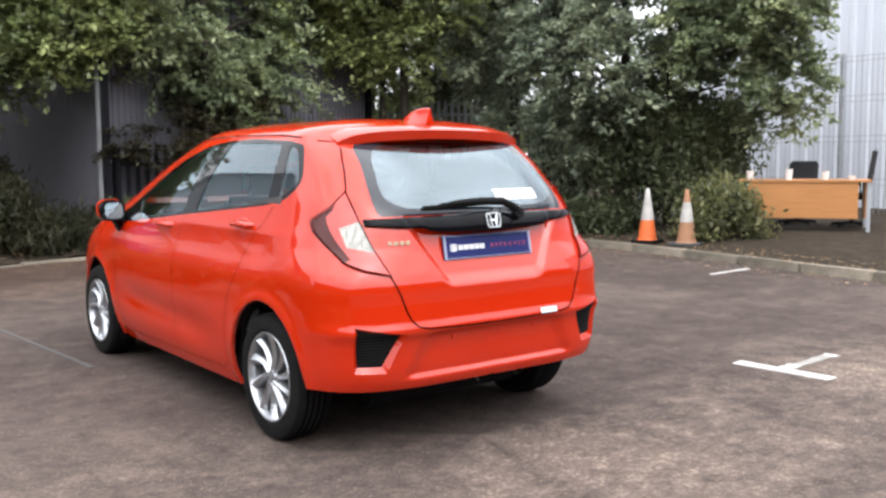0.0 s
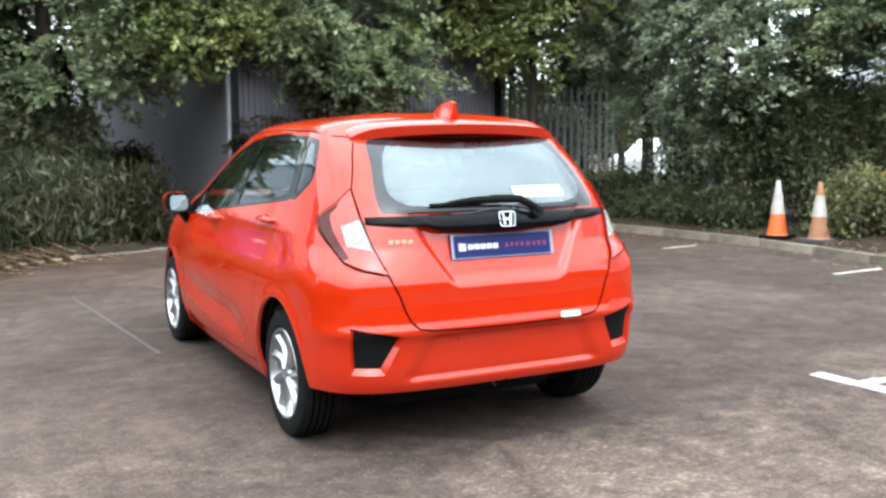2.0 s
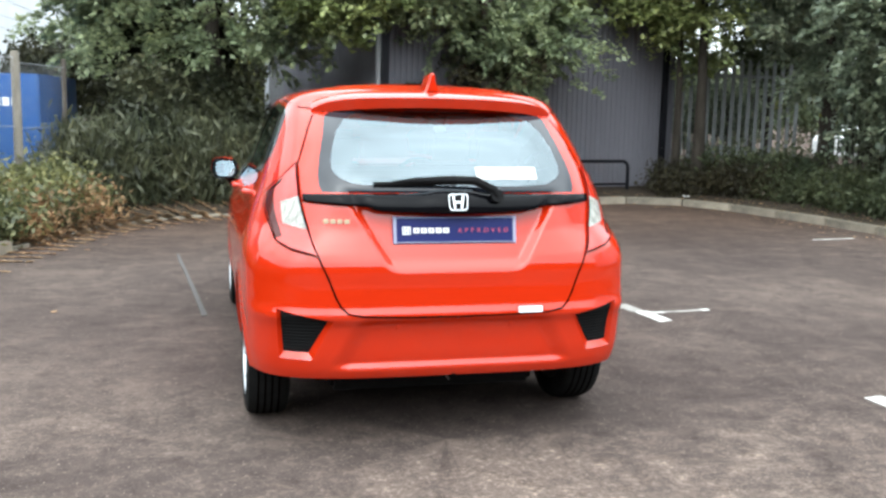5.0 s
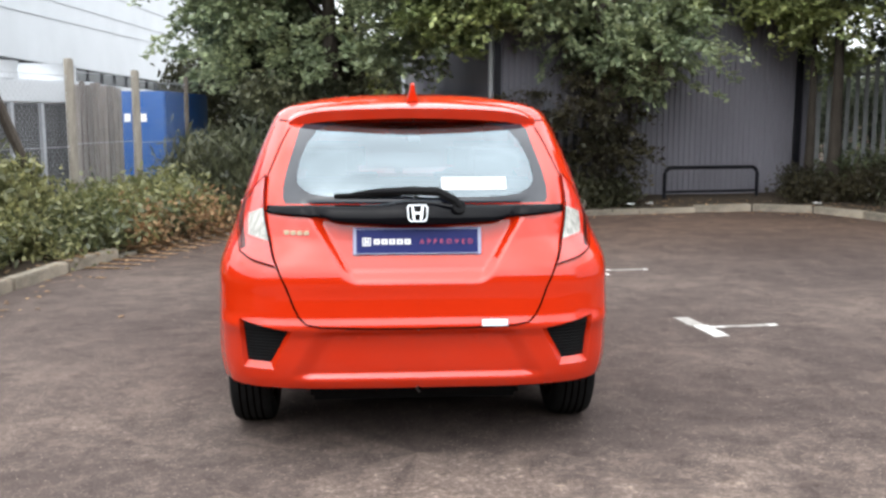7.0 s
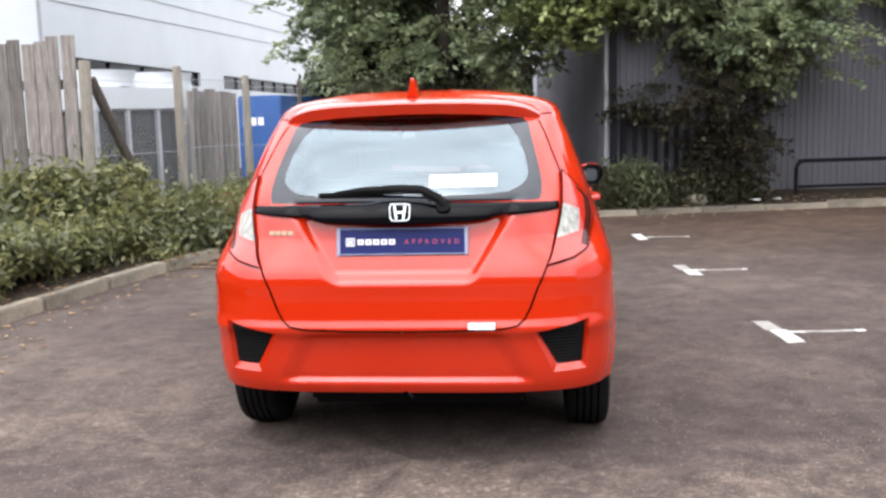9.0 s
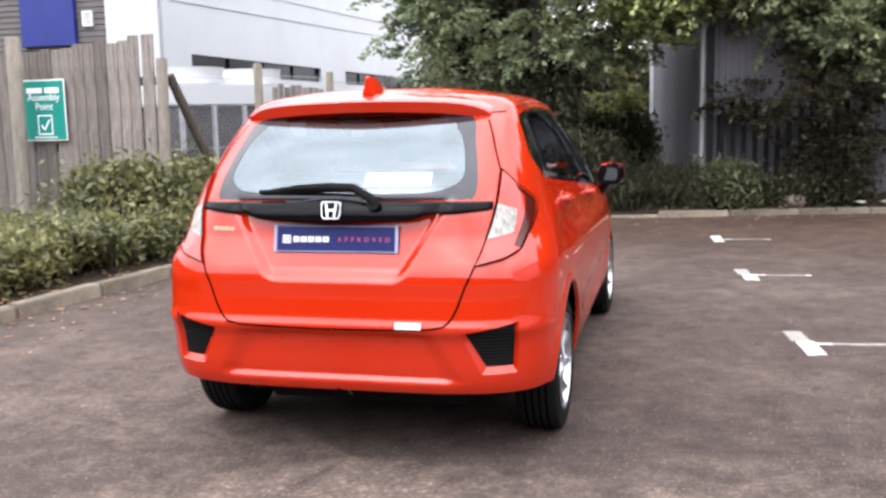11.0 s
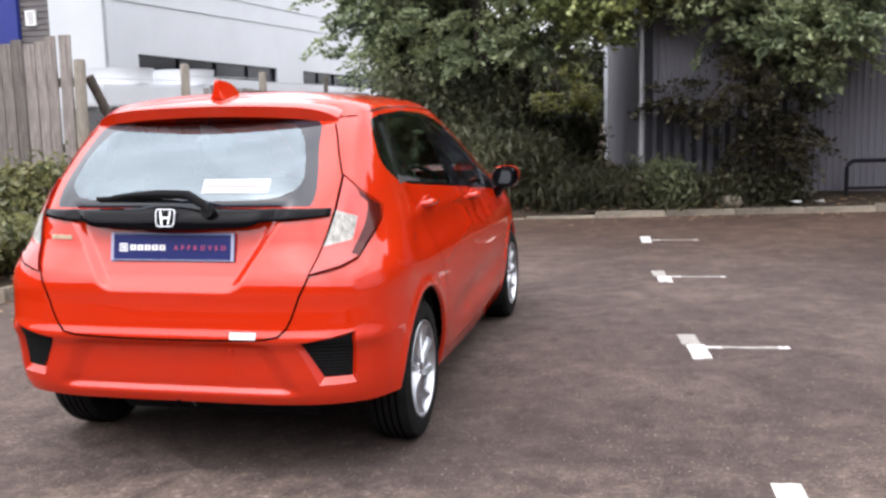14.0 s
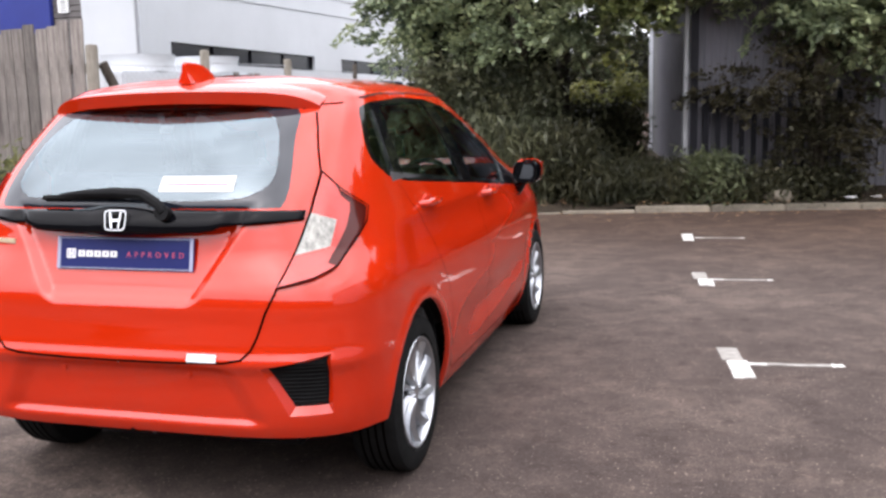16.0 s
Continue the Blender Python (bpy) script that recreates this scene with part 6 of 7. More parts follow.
def office_chair(x, y, yaw, label, back=0.62, z=0.2):
    c = thing("office_chair", label, "chair", pose(x, y, z, 0, 0, yaw), group="office chairs by the desk")
    bm = bmesh.new()
    box(bm, (0.50, 0.48, 0.09), (0, 0, 0.48), 0.035)
    part("seat", bm, CLOTH, c, smooth=True)
    bm = bmesh.new()
    box(bm, (0.44, 0.07, back), (0, -0.25, 0.55 + back / 2), 0.03, Matrix.Rotation(radians(8), 3, "X"))
    part("backrest", bm, CLOTH, c, smooth=True)
    for s in (1, -1):
        part("armrest", tube([(s * 0.27, -0.12, 0.46), (s * 0.30, -0.10, 0.68), (s * 0.30, 0.16, 0.70)], 0.022, 8), BLACK_MATT, c, smooth=True)
    part("column", lathe([(0.03, 0.08), (0.03, 0.44)], 12), DARK_STEEL, c)
    for k in range(5):
        a = 2 * math.pi * k / 5
        leg = part("leg", tube([(0, 0, 0.10), (0.28 * math.cos(a), 0.28 * math.sin(a), 0.07)], 0.02, 8), BLACK_MATT, c)
        part("castor", lathe([(0.0, -0.02), (0.03, -0.02), (0.03, 0.02), (0.0, 0.02)], 12, "x", Matrix.Translation((0.28 * math.cos(a), 0.28 * math.sin(a), 0.03))), RUBBER, leg)


office_chair(10.42, 4.15, 30, "black office chair with high back beside the desk")
office_chair(10.29, 4.96, 105, "black office chair with low back behind the desk", back=0.44)
CUP = mottled("pale_paper_cup", (0.66, 0.62, 0.58), (0.80, 0.76, 0.72), 20, 0.6, 0.0)
for x, y, h in ((0.72, 0.22, 0.13), (0.20, 0.26, 0.15), (-0.28, 0.20, 0.12), (-0.62, 0.2, 0.06)):
    p = desk_m @ Vector((x, y, 0.739))
    bm = lathe([(0.0, 0.0), (0.040, 0.0), (0.055, h), (0.050, h), (0.036, 0.01), (0.0, 0.01)], 20)
    bm.transform(Matrix.Translation(p))
    tagged(part("paper_cup", bm, CUP, smooth=True), "pale paper cup standing on the desk", "cup", group="cups on the desk")


# ---- traffic cones ----
CONE_ORANGE = mottled("faded_orange_plastic", (0.55, 0.10, 0.02), (0.72, 0.15, 0.035), 6, 0.6, 0.1, 0.002)
CONE_DULL = mottled("dirty_brown_orange_plastic", (0.22, 0.11, 0.06), (0.40, 0.19, 0.10), 5, 0.7, 0.1, 0.002)
SLEEVE = mottled("dirty_white_reflective_sleeve", (0.22, 0.20, 0.18), (0.60, 0.57, 0.54), 5, 0.6, 0.0)


def cone(x, y, body, tip, label, turn):
    c = thing("traffic_cone", label, "traffic cone", pose(x, y, 0.10, 0, 0, turn), group="traffic cones on the verge")
    bm = bmesh.new()
    box(bm, (0.36, 0.36, 0.05), (0, 0, 0.025), 0.015)
    part("base", bm, BLACK_MATT if body is not CONE_DULL else TRIM_GREY, c, "dark rubber base")
    rad = lambda z: 0.125 - 0.100 * (z - 0.05) / 0.70
    part("lower_cone", lathe([(0.14, 0.05), (rad(0.06), 0.065), (rad(0.32), 0.32)], 28), body, c, smooth=True)
    part("sleeve", lathe([(rad(0.32) + 0.003, 0.32), (rad(0.58) + 0.003, 0.58)], 28), SLEEVE, c, "white reflective band", smooth=True)
    part("tip", lathe([(rad(0.58), 0.58), (rad(0.74), 0.74), (0.020, 0.75), (0.0, 0.745)], 28), tip, c, smooth=True)


cone(7.30, 5.32, CONE_ORANGE, SLEEVE, "orange and white traffic cone on the kerb verge", 20)
cone(7.36, 4.70, CONE_DULL, CONE_DULL, "dirty brown-orange and white traffic cone", 5)


# ---- plants ----
LEAF_TREE = leaf_material("broad_tree_leaves", (0.15, 0.185, 0.113), (0.42, 0.47, 0.295))
LEAF_BRIGHT = leaf_material("fresh_yellow_green_leaves", (0.17, 0.20, 0.085), (0.46, 0.51, 0.23))
LEAF_GREY = leaf_material("grey_green_leaves", (0.138, 0.168, 0.128), (0.375, 0.42, 0.315))
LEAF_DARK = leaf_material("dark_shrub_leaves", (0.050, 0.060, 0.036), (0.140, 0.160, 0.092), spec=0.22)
LEAF_HEDGE = leaf_material("hedge_leaves", (0.060, 0.072, 0.034), (0.29, 0.285, 0.135))
LEAF_LONG = leaf_material("long_drooping_leaves", (0.044, 0.048, 0.031), (0.150, 0.155, 0.098), spec=0.35)
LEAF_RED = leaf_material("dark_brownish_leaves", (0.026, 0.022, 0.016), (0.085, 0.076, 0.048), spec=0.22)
LEAF_YELLOW = leaf_material("yellow_green_leaves", (0.08, 0.085, 0.018), (0.20, 0.20, 0.05))
DEAD = leaf_material("dead_fallen_leaves", (0.20, 0.105, 0.055), (0.52, 0.34, 0.20), 0.8)
# leaf colour lowered to put the shade below the canopy into the undergrowth
LEAF_SHADED = leaf_material("deep_green_leaves", (0.026, 0.027, 0.017), (0.070, 0.069, 0.043), spec=0.18)
BARK = dull(mottled("dark_bark", (0.020, 0.017, 0.014), (0.065, 0.055, 0.045), 12, 0.95, 0.8, 0.02, stretch=(1, 1, 0.25)), 0.1)


def tree(x, y, h, label, crown, seed, leaf=LEAF_TREE, r=0.13, n_limb=9, lobes=24, per=34, size=0.10, low=1.5, spread=0.23, trunk_lean=(0, 0), z0=0.2, tips=520, shift=(0.0, 0.0)):
    """Tapered trunk, limbs and a crown of leaf clumps with gaps. crown: half extents x, y and its offset."""
    rng = np.random.default_rng(seed)
    t = thing("tree", label, "tree", pose(x, y, z0))
    top = Vector((trunk_lean[0], trunk_lean[1], h * 0.75))
    pts = [Vector((0, 0, -0.15)), Vector((0.03, -0.02, h * 0.12)), top * 0.4 + Vector((0.05, 0.03, 0)), top * 0.7, top]
    part("trunk", tube(pts, r, 10, [r * 1.25, r, r * 0.8, r * 0.55, r * 0.25]), BARK, t, smooth=True)
    rx, ry = crown
    centres = []
    zm, rz = (low + h) / 2, (h - low) / 2
    while len(centres) < lobes:
        p = rng.uniform(-1, 1, 3)
        q = np.linalg.norm(p)
        if 0.35 < q < 1:
            centres.append((p[0] * rx, p[1] * ry, zm + p[2] * rz))
    centres = np.array(centres)
    for k in range(n_limb):
        c = centres[k % lobes]
        zs = max(0.35 * h * 0.5, min(c[2] - 0.5, h * 0.6))
        base = top * (zs / top.z)
        mid = base.lerp(Vector(c), 0.5) + Vector((0, 0, 0.15))
        part("limb", tube([base, mid, Vector(c)], r * 0.35, 7, [r * 0.42, r * 0.26, r * 0.08]), BARK, t, smooth=True)
    tip, way = [], []
    lobe_r = rng.uniform(0.17, 0.42, lobes)
    weight = lobe_r**2 / (lobe_r**2).sum()
    for _ in range(tips):
        j = rng.choice(lobes, p=weight)
        p = rng.normal(0, 1, 3)
        p *= (0.5 + 0.55 * rng.random()) / np.linalg.norm(p)
        if rng.random() < 0.07:
            p *= 1.45
        tip.append(centres[j] + p * np.array([rx, ry, rz * 0.8]) * lobe_r[j])
        out = np.array([p[0], p[1], 0.35 * p[2]]) + 0.35 * np.array([centres[j][0] / rx, centres[j][1] / ry, 0]) + rng.normal(0, 0.25, 3)
        way.append(out / np.linalg.norm(out))
    tip = np.array(tip) + np.array([*shift, 0.0])
    keep = tip[:, 2] > low - 0.25
    spray_cloud("crown", tip[keep], np.array(way)[keep], int(per * 1.3), spread * 1.9, size * 0.86, leaf, t, rng)
    return t


tree(-0.9, 11.2, 6.4, "large leafy tree in the corner of the car park", (2.3, 1.6), 1, low=1.75, lobes=45, tips=1050, r=0.16, per=38, size=0.12)
tree(3.15, 10.45, 5.6, "slender spreading tree before the grey wall", (1.9, 1.0), 2, low=1.75, lobes=30, tips=950, r=0.09, per=34, size=0.12)
tree(6.62, 10.85, 5.8, "light leafy tree close to the grey wall", (1.5, 0.7), 12, low=2.3, lobes=21, tips=520, r=0.07, per=34, size=0.12, shift=(-1.15, 0.0), leaf=LEAF_BRIGHT)
tree(8.95, 6.35, 5.6, "leafy tree overhanging the desk", (1.0, 1.35), 14, low=1.4, lobes=24, tips=760, r=0.08, per=34, size=0.12, shift=(0.35, -0.8))
tree(9.6, 12.9, 6.2, "dark tree behind the palisade fence", (1.9, 1.0), 13, low=1.7, lobes=30, tips=900, r=0.1, per=34, size=0.13, leaf=LEAF_DARK)
tree(6.9, 10.6, 6.0, "leafy tree at the end of the grey wall", (1.6, 1.1), 3, low=1.95, lobes=27, tips=760, r=0.10, per=36, size=0.12, leaf=LEAF_BRIGHT)
tree(8.55, 6.9, 6.0, "dense bushy tree with branches down to the verge", (1.35, 1.9), 4, low=0.55, lobes=45, tips=1250, r=0.12, per=38, size=0.12, leaf=LEAF_GREY)
tree(8.6, 9.6, 6.2, "dark bushy tree beside the palisade fence", (1.3, 1.3), 5, low=1.6, lobes=30, tips=820, r=0.11, per=36, size=0.12, leaf=LEAF_GREY)
tree(-0.42, 11.2, 5.8, "fresh green leafy tree at the corner post", (1.0, 0.55), 41, low=1.95, lobes=16, tips=460, r=0.06, per=34, size=0.12, shift=(1.37, -0.95), leaf=LEAF_BRIGHT)
tree(-0.7, 14.2, 6.8, "tall tree behind the corner post", (1.3, 1.3), 6, low=2.9, lobes=24, tips=560, r=0.13, per=34, size=0.12)
tree(-1.75, 13.1, 6.6, "tall leafy tree behind the hedge", (1.35, 1.6), 7, low=1.4, lobes=24, tips=640, r=0.13, per=36, size=0.12)
tree(14.1, 17.5, 4.6, "yellowing tree beyond the palisade fence", (1.6, 1.5), 9, low=0.9, lobes=18, tips=200, r=0.1, per=30, leaf=LEAF_YELLOW, size=0.14)
tree(-0.6, 19.6, 2.9, "small yellow-green shrub tree in the gap", (0.95, 0.8), 10, low=0.4, lobes=12, tips=120, r=0.05, per=30, leaf=LEAF_YELLOW)


def bush(name, label, path, half, z0, z1, n, per, size, leaf, seed, droop=0.4, slim=0.42, spread=0.11, category="hedge", dome=True):
    """A hedge or shrub that follows a line: stems inside and leaf clumps over its surface."""
    rng = np.random.default_rng(seed)
    b = thing(name, label, category)
    pts = [Vector((*p, 0)) for p in path]
    cs, stems = [], bmesh.new()
    seg = [(b_ - a_).length for a_, b_ in zip(pts, pts[1:])]
    total = sum(seg)
    for k in range(n):
        d = rng.random() * total
        i = 0
        while d > seg[i] and i < len(seg) - 1:
            d -= seg[i]
            i += 1
        t = (pts[i + 1] - pts[i]).normalized()
        nr = Vector((-t.y, t.x, 0))
        a = rng.uniform(-1, 1)
        lim = (1 - abs(a) ** 2.2) ** 0.5 if dome else 1
        hgt = z0 + (z1 - z0) * lim * (0.25 + 0.8 * rng.random() ** 0.6)
        p = pts[i] + t * d + nr * a * half
        wob = 0.12 * noise.noise((p.x * 1.3, p.y * 1.3, seed))
        cs.append((p.x, p.y, hgt + wob))
        if k % max(1, n // 60) == 0:
            tube([(p.x, p.y, z0 - 0.12), (p.x + rng.uniform(-0.05, 0.05), p.y, (z0 + hgt) / 2), (p.x + rng.uniform(-0.1, 0.1), p.y + rng.uniform(-0.1, 0.1), hgt)], 0.008, 5, bm=stems)
    part("stem_tangle", stems, BARK, b)["kind"] = "stuff"
    leaf_cloud("foliage", cs, per, spread, size, leaf, b, rng, droop=droop, slim=slim, lay=0.7)
    return b


def kerb_offset(i0, i1, off):
    """Points along the kerb line, set back behind it."""
    fine = spline(KERB_LINE, 0.25)
    out = []
    for i, p in enumerate(fine):
        if i0 <= i <= i1:
            q = p + outward(fine, i) * off
            out.append((q.x, q.y))
    return out[::2]


def index_at(y, first=True):
    fine = spline(KERB_LINE, 0.25)
    return min(range(len(fine) // 2), key=lambda i: abs(fine[i].y - y))


bush("hedge", "low clipped hedge with pale green tops along the kerb", kerb_offset(index_at(-2.5), index_at(5.0), 0.62), 0.34, 0.12, 0.47, 1600, 26, 0.085, LEAF_HEDGE, 21, slim=0.35, spread=0.07, dome=False)
bush("hedge", "taller loose hedge before the plank fence", kerb_offset(index_at(-1.0), index_at(4.1), 1.40), 0.40, 0.15, 0.46, 900, 26, 0.095, LEAF_HEDGE, 22, slim=0.3)
bush("shrub", "yellow-green bushy shrub at the fence end", [(-4.35, 4.35), (-3.80, 5.0), (-3.62, 5.8)], 0.34, 0.15, 0.86, 380, 28, 0.09, LEAF_HEDGE, 23, category="shrub")
bush("shrub", "tangled brambles below the chain-link fence", [(-3.45, 5.8), (-3.05, 7.2), (-2.6, 8.5)], 0.50, 0.12, 0.52, 760, 26, 0.09, LEAF_HEDGE, 24, category="shrub")
bush("shrub", "low ivy and weeds behind the kerb", kerb_offset(index_at(4.9), index_at(6.2), 0.50), 0.34, 0.10, 0.34, 260, 26, 0.075, LEAF_HEDGE, 25, category="shrub")
bush("shrub", "dense shrub with long drooping leaves in the corner", [(-2.75, 8.9), (-2.0, 9.6), (-1.0, 10.0), (-0.35, 10.05)], 0.58, 0.12, 1.02, 780, 26, 0.19, LEAF_LONG, 26, droop=1.6, slim=0.16, spread=0.13, category="shrub")
bush("shrub", "low drooping undergrowth behind the back kerb", [(0.1, 9.8), (0.8, 9.95), (1.55, 10.05)], 0.42, 0.10, 0.44, 420, 24, 0.15, LEAF_SHADED, 36, droop=1.3, slim=0.16, spread=0.12, category="shrub")
bush("shrub", "dark drooping shrub beside the corner of the unit", [(-0.40, 10.05), (0.35, 10.05)], 0.50, 0.12, 0.85, 260, 26, 0.17, LEAF_SHADED, 46, droop=1.4, slim=0.18, spread=0.13, category="shrub")
bush("shrub", "low dark undergrowth in the gap between the buildings", [(-0.70, 12.4), (0.75, 12.7)], 0.45, 0.15, 1.15, 300, 26, 0.12, LEAF_SHADED, 47, category="shrub")
bush("shrub", "brown dead leaves caught in brambles", [(-3.0, 6.3), (-2.65, 7.6), (-2.2, 8.4)], 0.30, 0.10, 0.32, 230, 20, 0.075, DEAD, 37, slim=0.55, category="shrub")
bush("shrub", "dark tall shrub mass behind the drooping leaves", [(-2.0, 10.1), (-1.2, 10.6), (-0.35, 10.9)], 0.5, 0.2, 1.75, 800, 28, 0.11, LEAF_LONG, 27, category="shrub")
tree(3.2, 10.3, 2.35, "small dark brownish tree under the slender one", (1.3, 0.45), 28, low=0.3, lobes=18, tips=150, r=0.04, per=30, size=0.09, leaf=LEAF_RED, n_limb=8, z0=0.15)
bush("shrub", "dark rounded mound of weeds behind the back kerb", [(1.65, 9.9), (2.1, 10.0)], 0.34, 0.1, 0.55, 150, 26, 0.10, LEAF_DARK, 42, slim=0.3, category="shrub")
bush("shrub", "dark low shrub behind the back kerb", [(1.3, 9.78), (2.4, 10.0), (3.6, 10.28)], 0.28, 0.1, 0.38, 360, 26, 0.08, LEAF_SHADED, 29, category="shrub")
bush("shrub", "loose tall thicket behind the palisade fence", [(7.3, 12.2), (8.4, 12.3), (9.1, 12.2)], 0.5, 0.1, 1.9, 190, 26, 0.11, LEAF_GREY, 34, category="shrub", dome=False)
bush("shrub", "dry low scrub below the grey wall", [(6.2, 10.7), (7.2, 10.4), (7.8, 9.2)], 0.5, 0.12, 0.55, 420, 24, 0.075, LEAF_RED, 30, category="shrub")
bush("shrub", "green shrub beside the desk", [(7.95, 4.35), (8.15, 4.8), (8.4, 5.2)], 0.42, 0.12, 0.85, 320, 28, 0.085, LEAF_HEDGE, 31, category="shrub")
bush("shrub", "dark undergrowth below the bushy trees", [(7.75, 9.6), (7.95, 8.0), (7.95, 6.2)], 0.42, 0.1, 0.55, 500, 28, 0.085, LEAF_DARK, 32, category="shrub")
bush("shrub", "bushy green shrub with loose branches under the trees", [(8.45, 7.0), (8.45, 6.4), (8.85, 6.0), (9.9, 6.1)], 0.50, 0.55, 2.0, 680, 30, 0.11, LEAF_DARK, 38, category="shrub", spread=0.16)
bush("shrub", "dark straggling shrub before the palisade fence", [(6.9, 10.75), (7.9, 10.5), (8.1, 9.3)], 0.5, 0.15, 0.70, 210, 24, 0.11, LEAF_DARK, 43, spread=0.14, category="shrub")
bush("shrub", "dark shrub beyond the palisade fence", [(12.3, 12.5), (13.2, 12.4), (14.2, 12.2)], 0.6, 0.2, 2.2, 460, 28, 0.13, LEAF_DARK, 44, spread=0.2, category="shrub", dome=False)
bush("shrub", "loose grey-green shrub between the bushy trees", [(8.40, 8.75), (8.42, 8.2), (8.55, 7.5)], 0.30, 0.2, 2.1, 230, 28, 0.115, LEAF_GREY, 48, spread=0.16, category="shrub", dome=False)
bush("hedge", "far dark hedge across the yard beyond the white car", [(11.0, 25.0), (17.0, 25.5), (24.0, 24.0)], 0.7, 0.1, 2.8, 520, 24, 0.25, LEAF_DARK, 45, spread=0.3, dome=False)
bush("hedge", "far dark hedge beyond the gap between the units", [(-5.5, 22.5), (-2.0, 22.3), (0.5, 22.0)], 0.6, 0.1, 2.6, 620, 26, 0.2, LEAF_SHADED, 40, spread=0.25, dome=False)
bush("shrub", "dark thicket behind the corner shrubs", [(-2.4, 11.8), (-1.4, 12.1), (-0.65, 12.4)], 0.6, 0.2, 2.7, 1000, 30, 0.12, LEAF_SHADED, 39, category="shrub", dome=False)


def litter():
    """Fallen leaves on the soil and asphalt edge."""
    rng = np.random.default_rng(77)
    cs = []
    fine = spline(KERB_LINE, 0.25)
    for _ in range(2600):
        i = int(rng.integers(20, len(fine) - 12))
        o = rng.normal(0.15, 0.35)
        q = fine[i] + outward(fine, i) * o
        z = 0.006 if o < 0.0 else (0.108 if o < 0.2 else 0.13)
        cs.append((q.x + rng.normal(0, 0.05), q.y + rng.normal(0, 0.05), z))
    lo, hi = index_at(5.3), index_at(8.9)
    for _ in range(5200):
        i = int(rng.integers(lo, hi))
        o = rng.uniform(-0.45, 1.05) if rng.random() < 0.8 else rng.normal(0.0, 0.12)
        q = fine[i] + outward(fine, i) * o
        low = 0.08 * sunk(q.x, q.y) * max(0, 1 - max(o, 0))
        cs.append((q.x, q.y, 0.006 if o < 0 else 0.108 - low if o < 0.12 else 0.125 + 0.06 * o - low))
    for _ in range(4200):
        i = int(rng.integers(index_at(6.2), index_at(8.7)))
        o = rng.normal(0.02, 0.13)
        q = fine[i] + outward(fine, i) * o
        heap = 0.07 * math.exp(-((o + 0.04) / 0.10) ** 2) * rng.random()
        low = 0.08 * sunk(q.x, q.y)
        cs.append((q.x, q.y, (0.008 if o < 0 else 0.108 - low if o < 0.12 else 0.13 - 0.8 * low) + heap))
    ob = leaf_cloud("leaf_litter", cs, 1, 0.0, 0.07, DEAD, None, rng, slim=0.6)
    me = ob.data
    co = np.empty(len(me.vertices) * 3)
    me.vertices.foreach_get("co", co)
    co = co.reshape(-1, 4, 3)
    mid = co.mean(1)
    co[:, :, 2] = mid[:, None, 2] + np.abs(co[:, :, 2] - mid[:, None, 2]) * 0.25
    me.vertices.foreach_set("co", co.reshape(-1))
    tagged(ob, "dry brown fallen leaves along the kerb", "leaf litter", kind="stuff")


litter()

# stones and scraps behind the back kerb
for x, y, s in ((2.72, 9.80, 0.16), (2.60, 9.86, 0.10)):
    bm = bmesh.new()
    bmesh.ops.create_icosphere(bm, subdivisions=3, radius=1)
    for v in bm.verts:
        v.co *= 1 + 0.25 * noise.noise(v.co * 1.4 + Vector((x, y, 0)))
        v.co = Vector((v.co.x * s, v.co.y * s * 0.7, v.co.z * s * 0.62))
    bm.transform(pose(x, y, 0.15))
    tagged(part("stone", bm, KERB, smooth=True), "rough pale stone lying behind the kerb", "stone", group="stones")
for x, y, yaw, w in ((3.55, 9.92, 20, 0.14), (3.85, 9.98, 60, 0.15), (7.85, 4.55, 30, 0.30), (6.35, 9.85, 10, 0.12)):
    bm = bmesh.new()
    n = 6
    g = [[bm.verts.new(((i / n - 0.5) * w, (j / n - 0.5) * w * 0.6, 0.035 * noise.noise((i * 0.9, j * 0.8, x)) + 0.02)) for i in range(n + 1)] for j in range(n + 1)]
    for j in range(n):
        for i in range(n):
            bm.faces.new((g[j][i], g[j][i + 1], g[j + 1][i + 1], g[j + 1][i]))
    bmesh.ops.solidify(bm, geom=bm.faces[:], thickness=0.003)
    bm.transform(pose(x, y, 0.125, 0, 0, yaw))
    tagged(part("paper_scrap", bm, PAPER), "crumpled white scrap of litter on the soil", "litter", group="litter scraps")


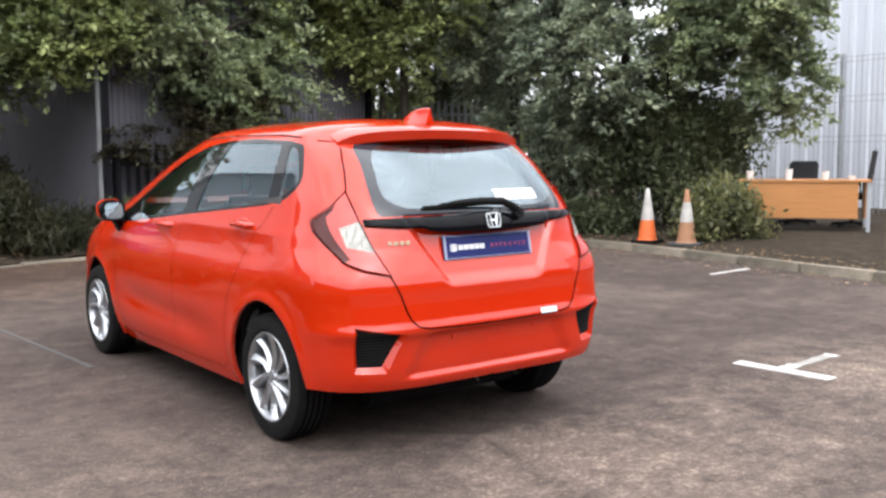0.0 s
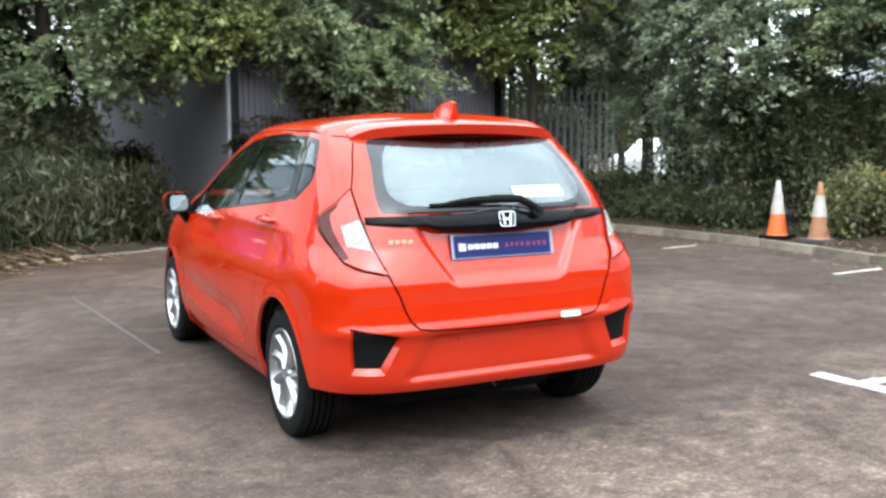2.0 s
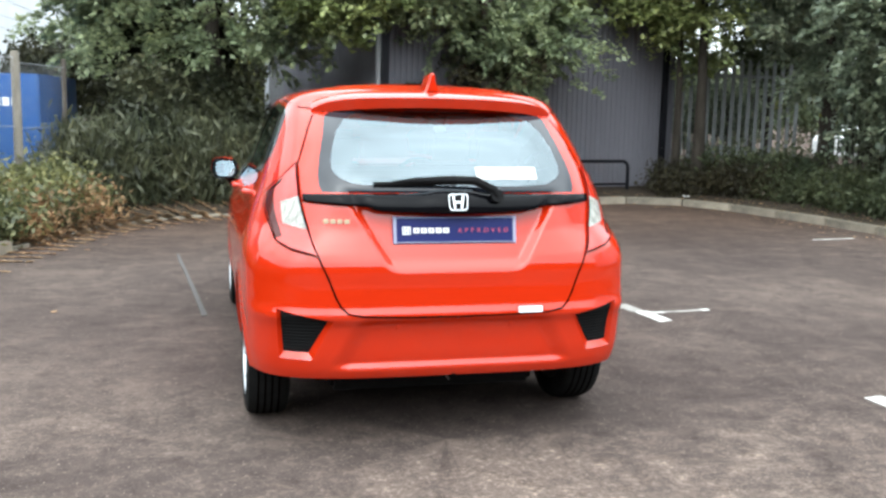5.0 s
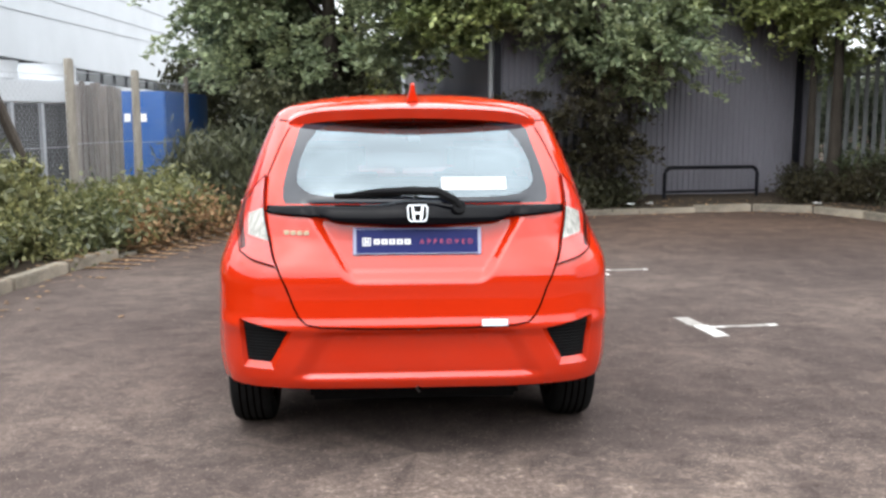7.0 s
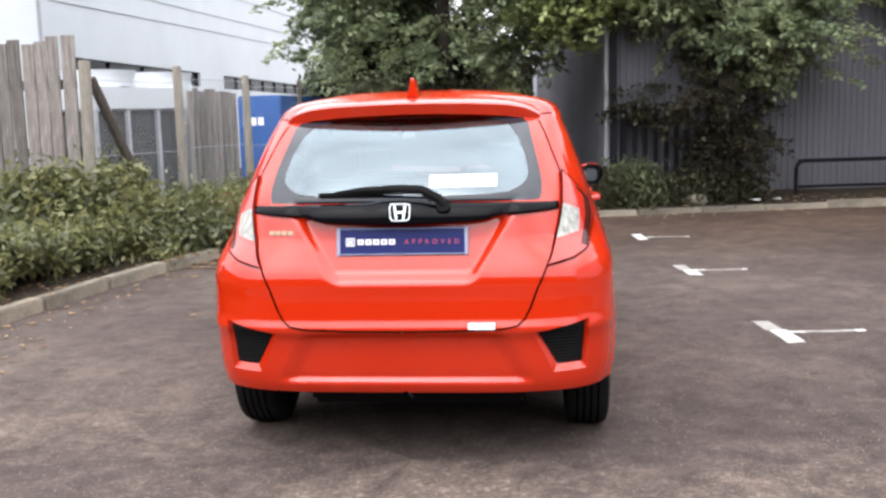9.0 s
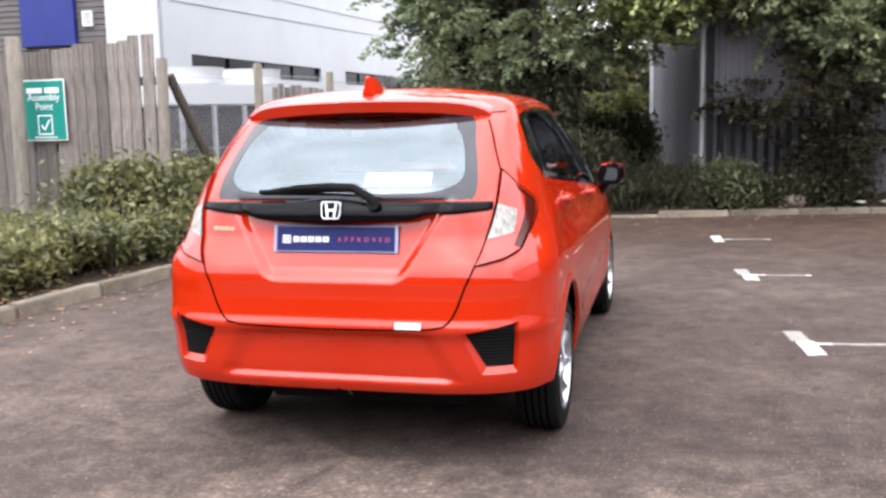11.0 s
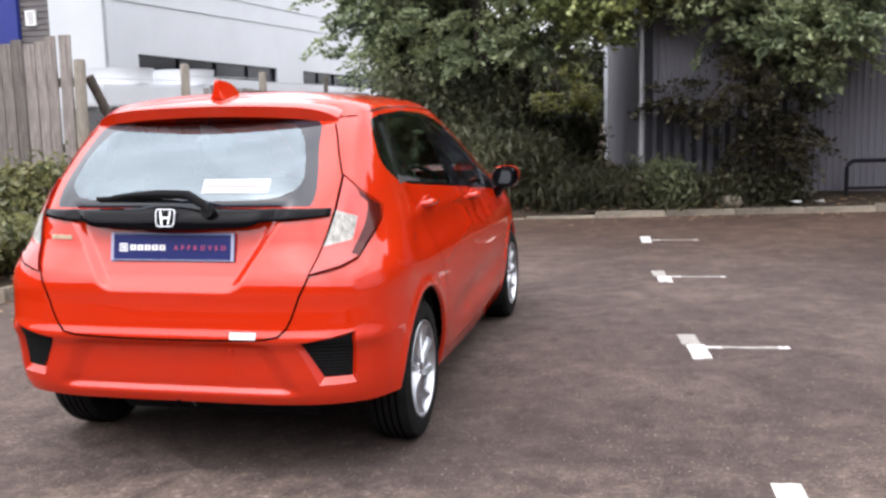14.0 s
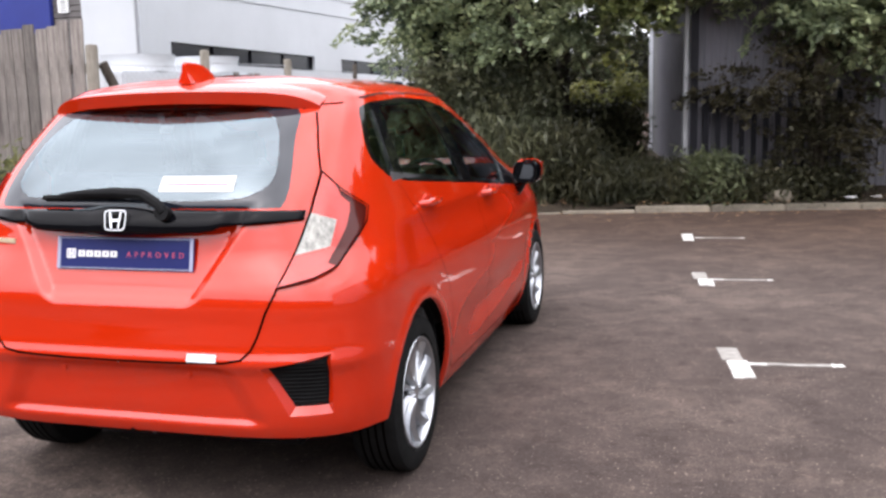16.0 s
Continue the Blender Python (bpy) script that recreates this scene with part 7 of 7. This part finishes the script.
# parked white car far beyond the palisade fence
def far_car(x, y, yaw):
    c = thing("parked_car", "white car parked beyond the palisade fence", "car", pose(x, y, 0, 0, 0, yaw))
    CW = mat("white_car_paint", (0.78, 0.78, 0.78), 0.3, coat=0.8)
    prof = [(-2.1, 0.35), (-2.1, 0.85), (-1.9, 0.95), (-1.2, 1.0), (-0.5, 1.42), (0.7, 1.46), (1.5, 1.05), (2.0, 0.92), (2.1, 0.6), (2.05, 0.3)]
    bm = prism(prof, 1.7, Matrix.Translation((0, -0.85, 0)))
    bmesh.ops.bevel(bm, geom=[e for e in bm.edges], offset=0.06, segments=2, affect="EDGES")
    part("body", bm, CW, c, smooth=True)
    for s in (-0.855, 0.855):
        bm = prism([(-1.0, 1.02), (-0.45, 1.36), (0.65, 1.40), (1.25, 1.04)], 0.02, Matrix.Translation((0, s - 0.01, 0)))
        part("side_window", bm, DARK_GLASS, c)
        for xx in (-1.3, 1.3):
            w = part("wheel", lathe([(0.0, -0.1), (0.31, -0.1), (0.32, 0), (0.31, 0.1), (0.0, 0.1)], 24, "x", Matrix.Translation((xx, s * 0.93, 0.32)) @ Matrix.Rotation(math.pi / 2, 4, "Z")), RUBBER, c, smooth=True)
            part("hubcap", lathe([(0.0, 0.105), (0.20, 0.10), (0.2, -0.1), (0.0, -0.105)], 20, "x", Matrix.Translation((xx, s * 0.935, 0.32)) @ Matrix.Rotation(math.pi / 2, 4, "Z")), ALLOY, w)


far_car(17.9, 20.0, 20)


# ---- kerb stones, one by one ----
kerb = thing("kerb", "weathered concrete kerb stones edging the asphalt", "kerb", kind="structure")
bm = bmesh.new()
box(bm, (0.90, 0.125, 0.20), (0, 0, 0.0), 0.012)
stone = part("kerb_stone", bm, KERB, kerb)
stone_mesh = stone.data
rng = np.random.default_rng(4)
for i, (a, b) in enumerate(zip(KERB_PTS, KERB_PTS[1:])):
    o = stone if i == 0 else new("kerb_stone", stone_mesh)
    o.parent = kerb
    c, d = (a + b) / 2, b - a
    nr = Vector((-d.y, d.x, 0)).normalized()
    o.matrix_basis = Matrix.Translation(c + nr * 0.062 + Vector((0, 0, 0.002 - 0.082 * sunk(c.x, c.y) + rng.uniform(-0.006, 0.006)))) @ pose(0, 0, 0, 0, rng.uniform(-0.3, 0.3), math.degrees(math.atan2(d.y, d.x)) + rng.uniform(-0.5, 0.5)) @ Matrix.Diagonal(((d.length - 0.012) / 0.90, 1, 1, 1))
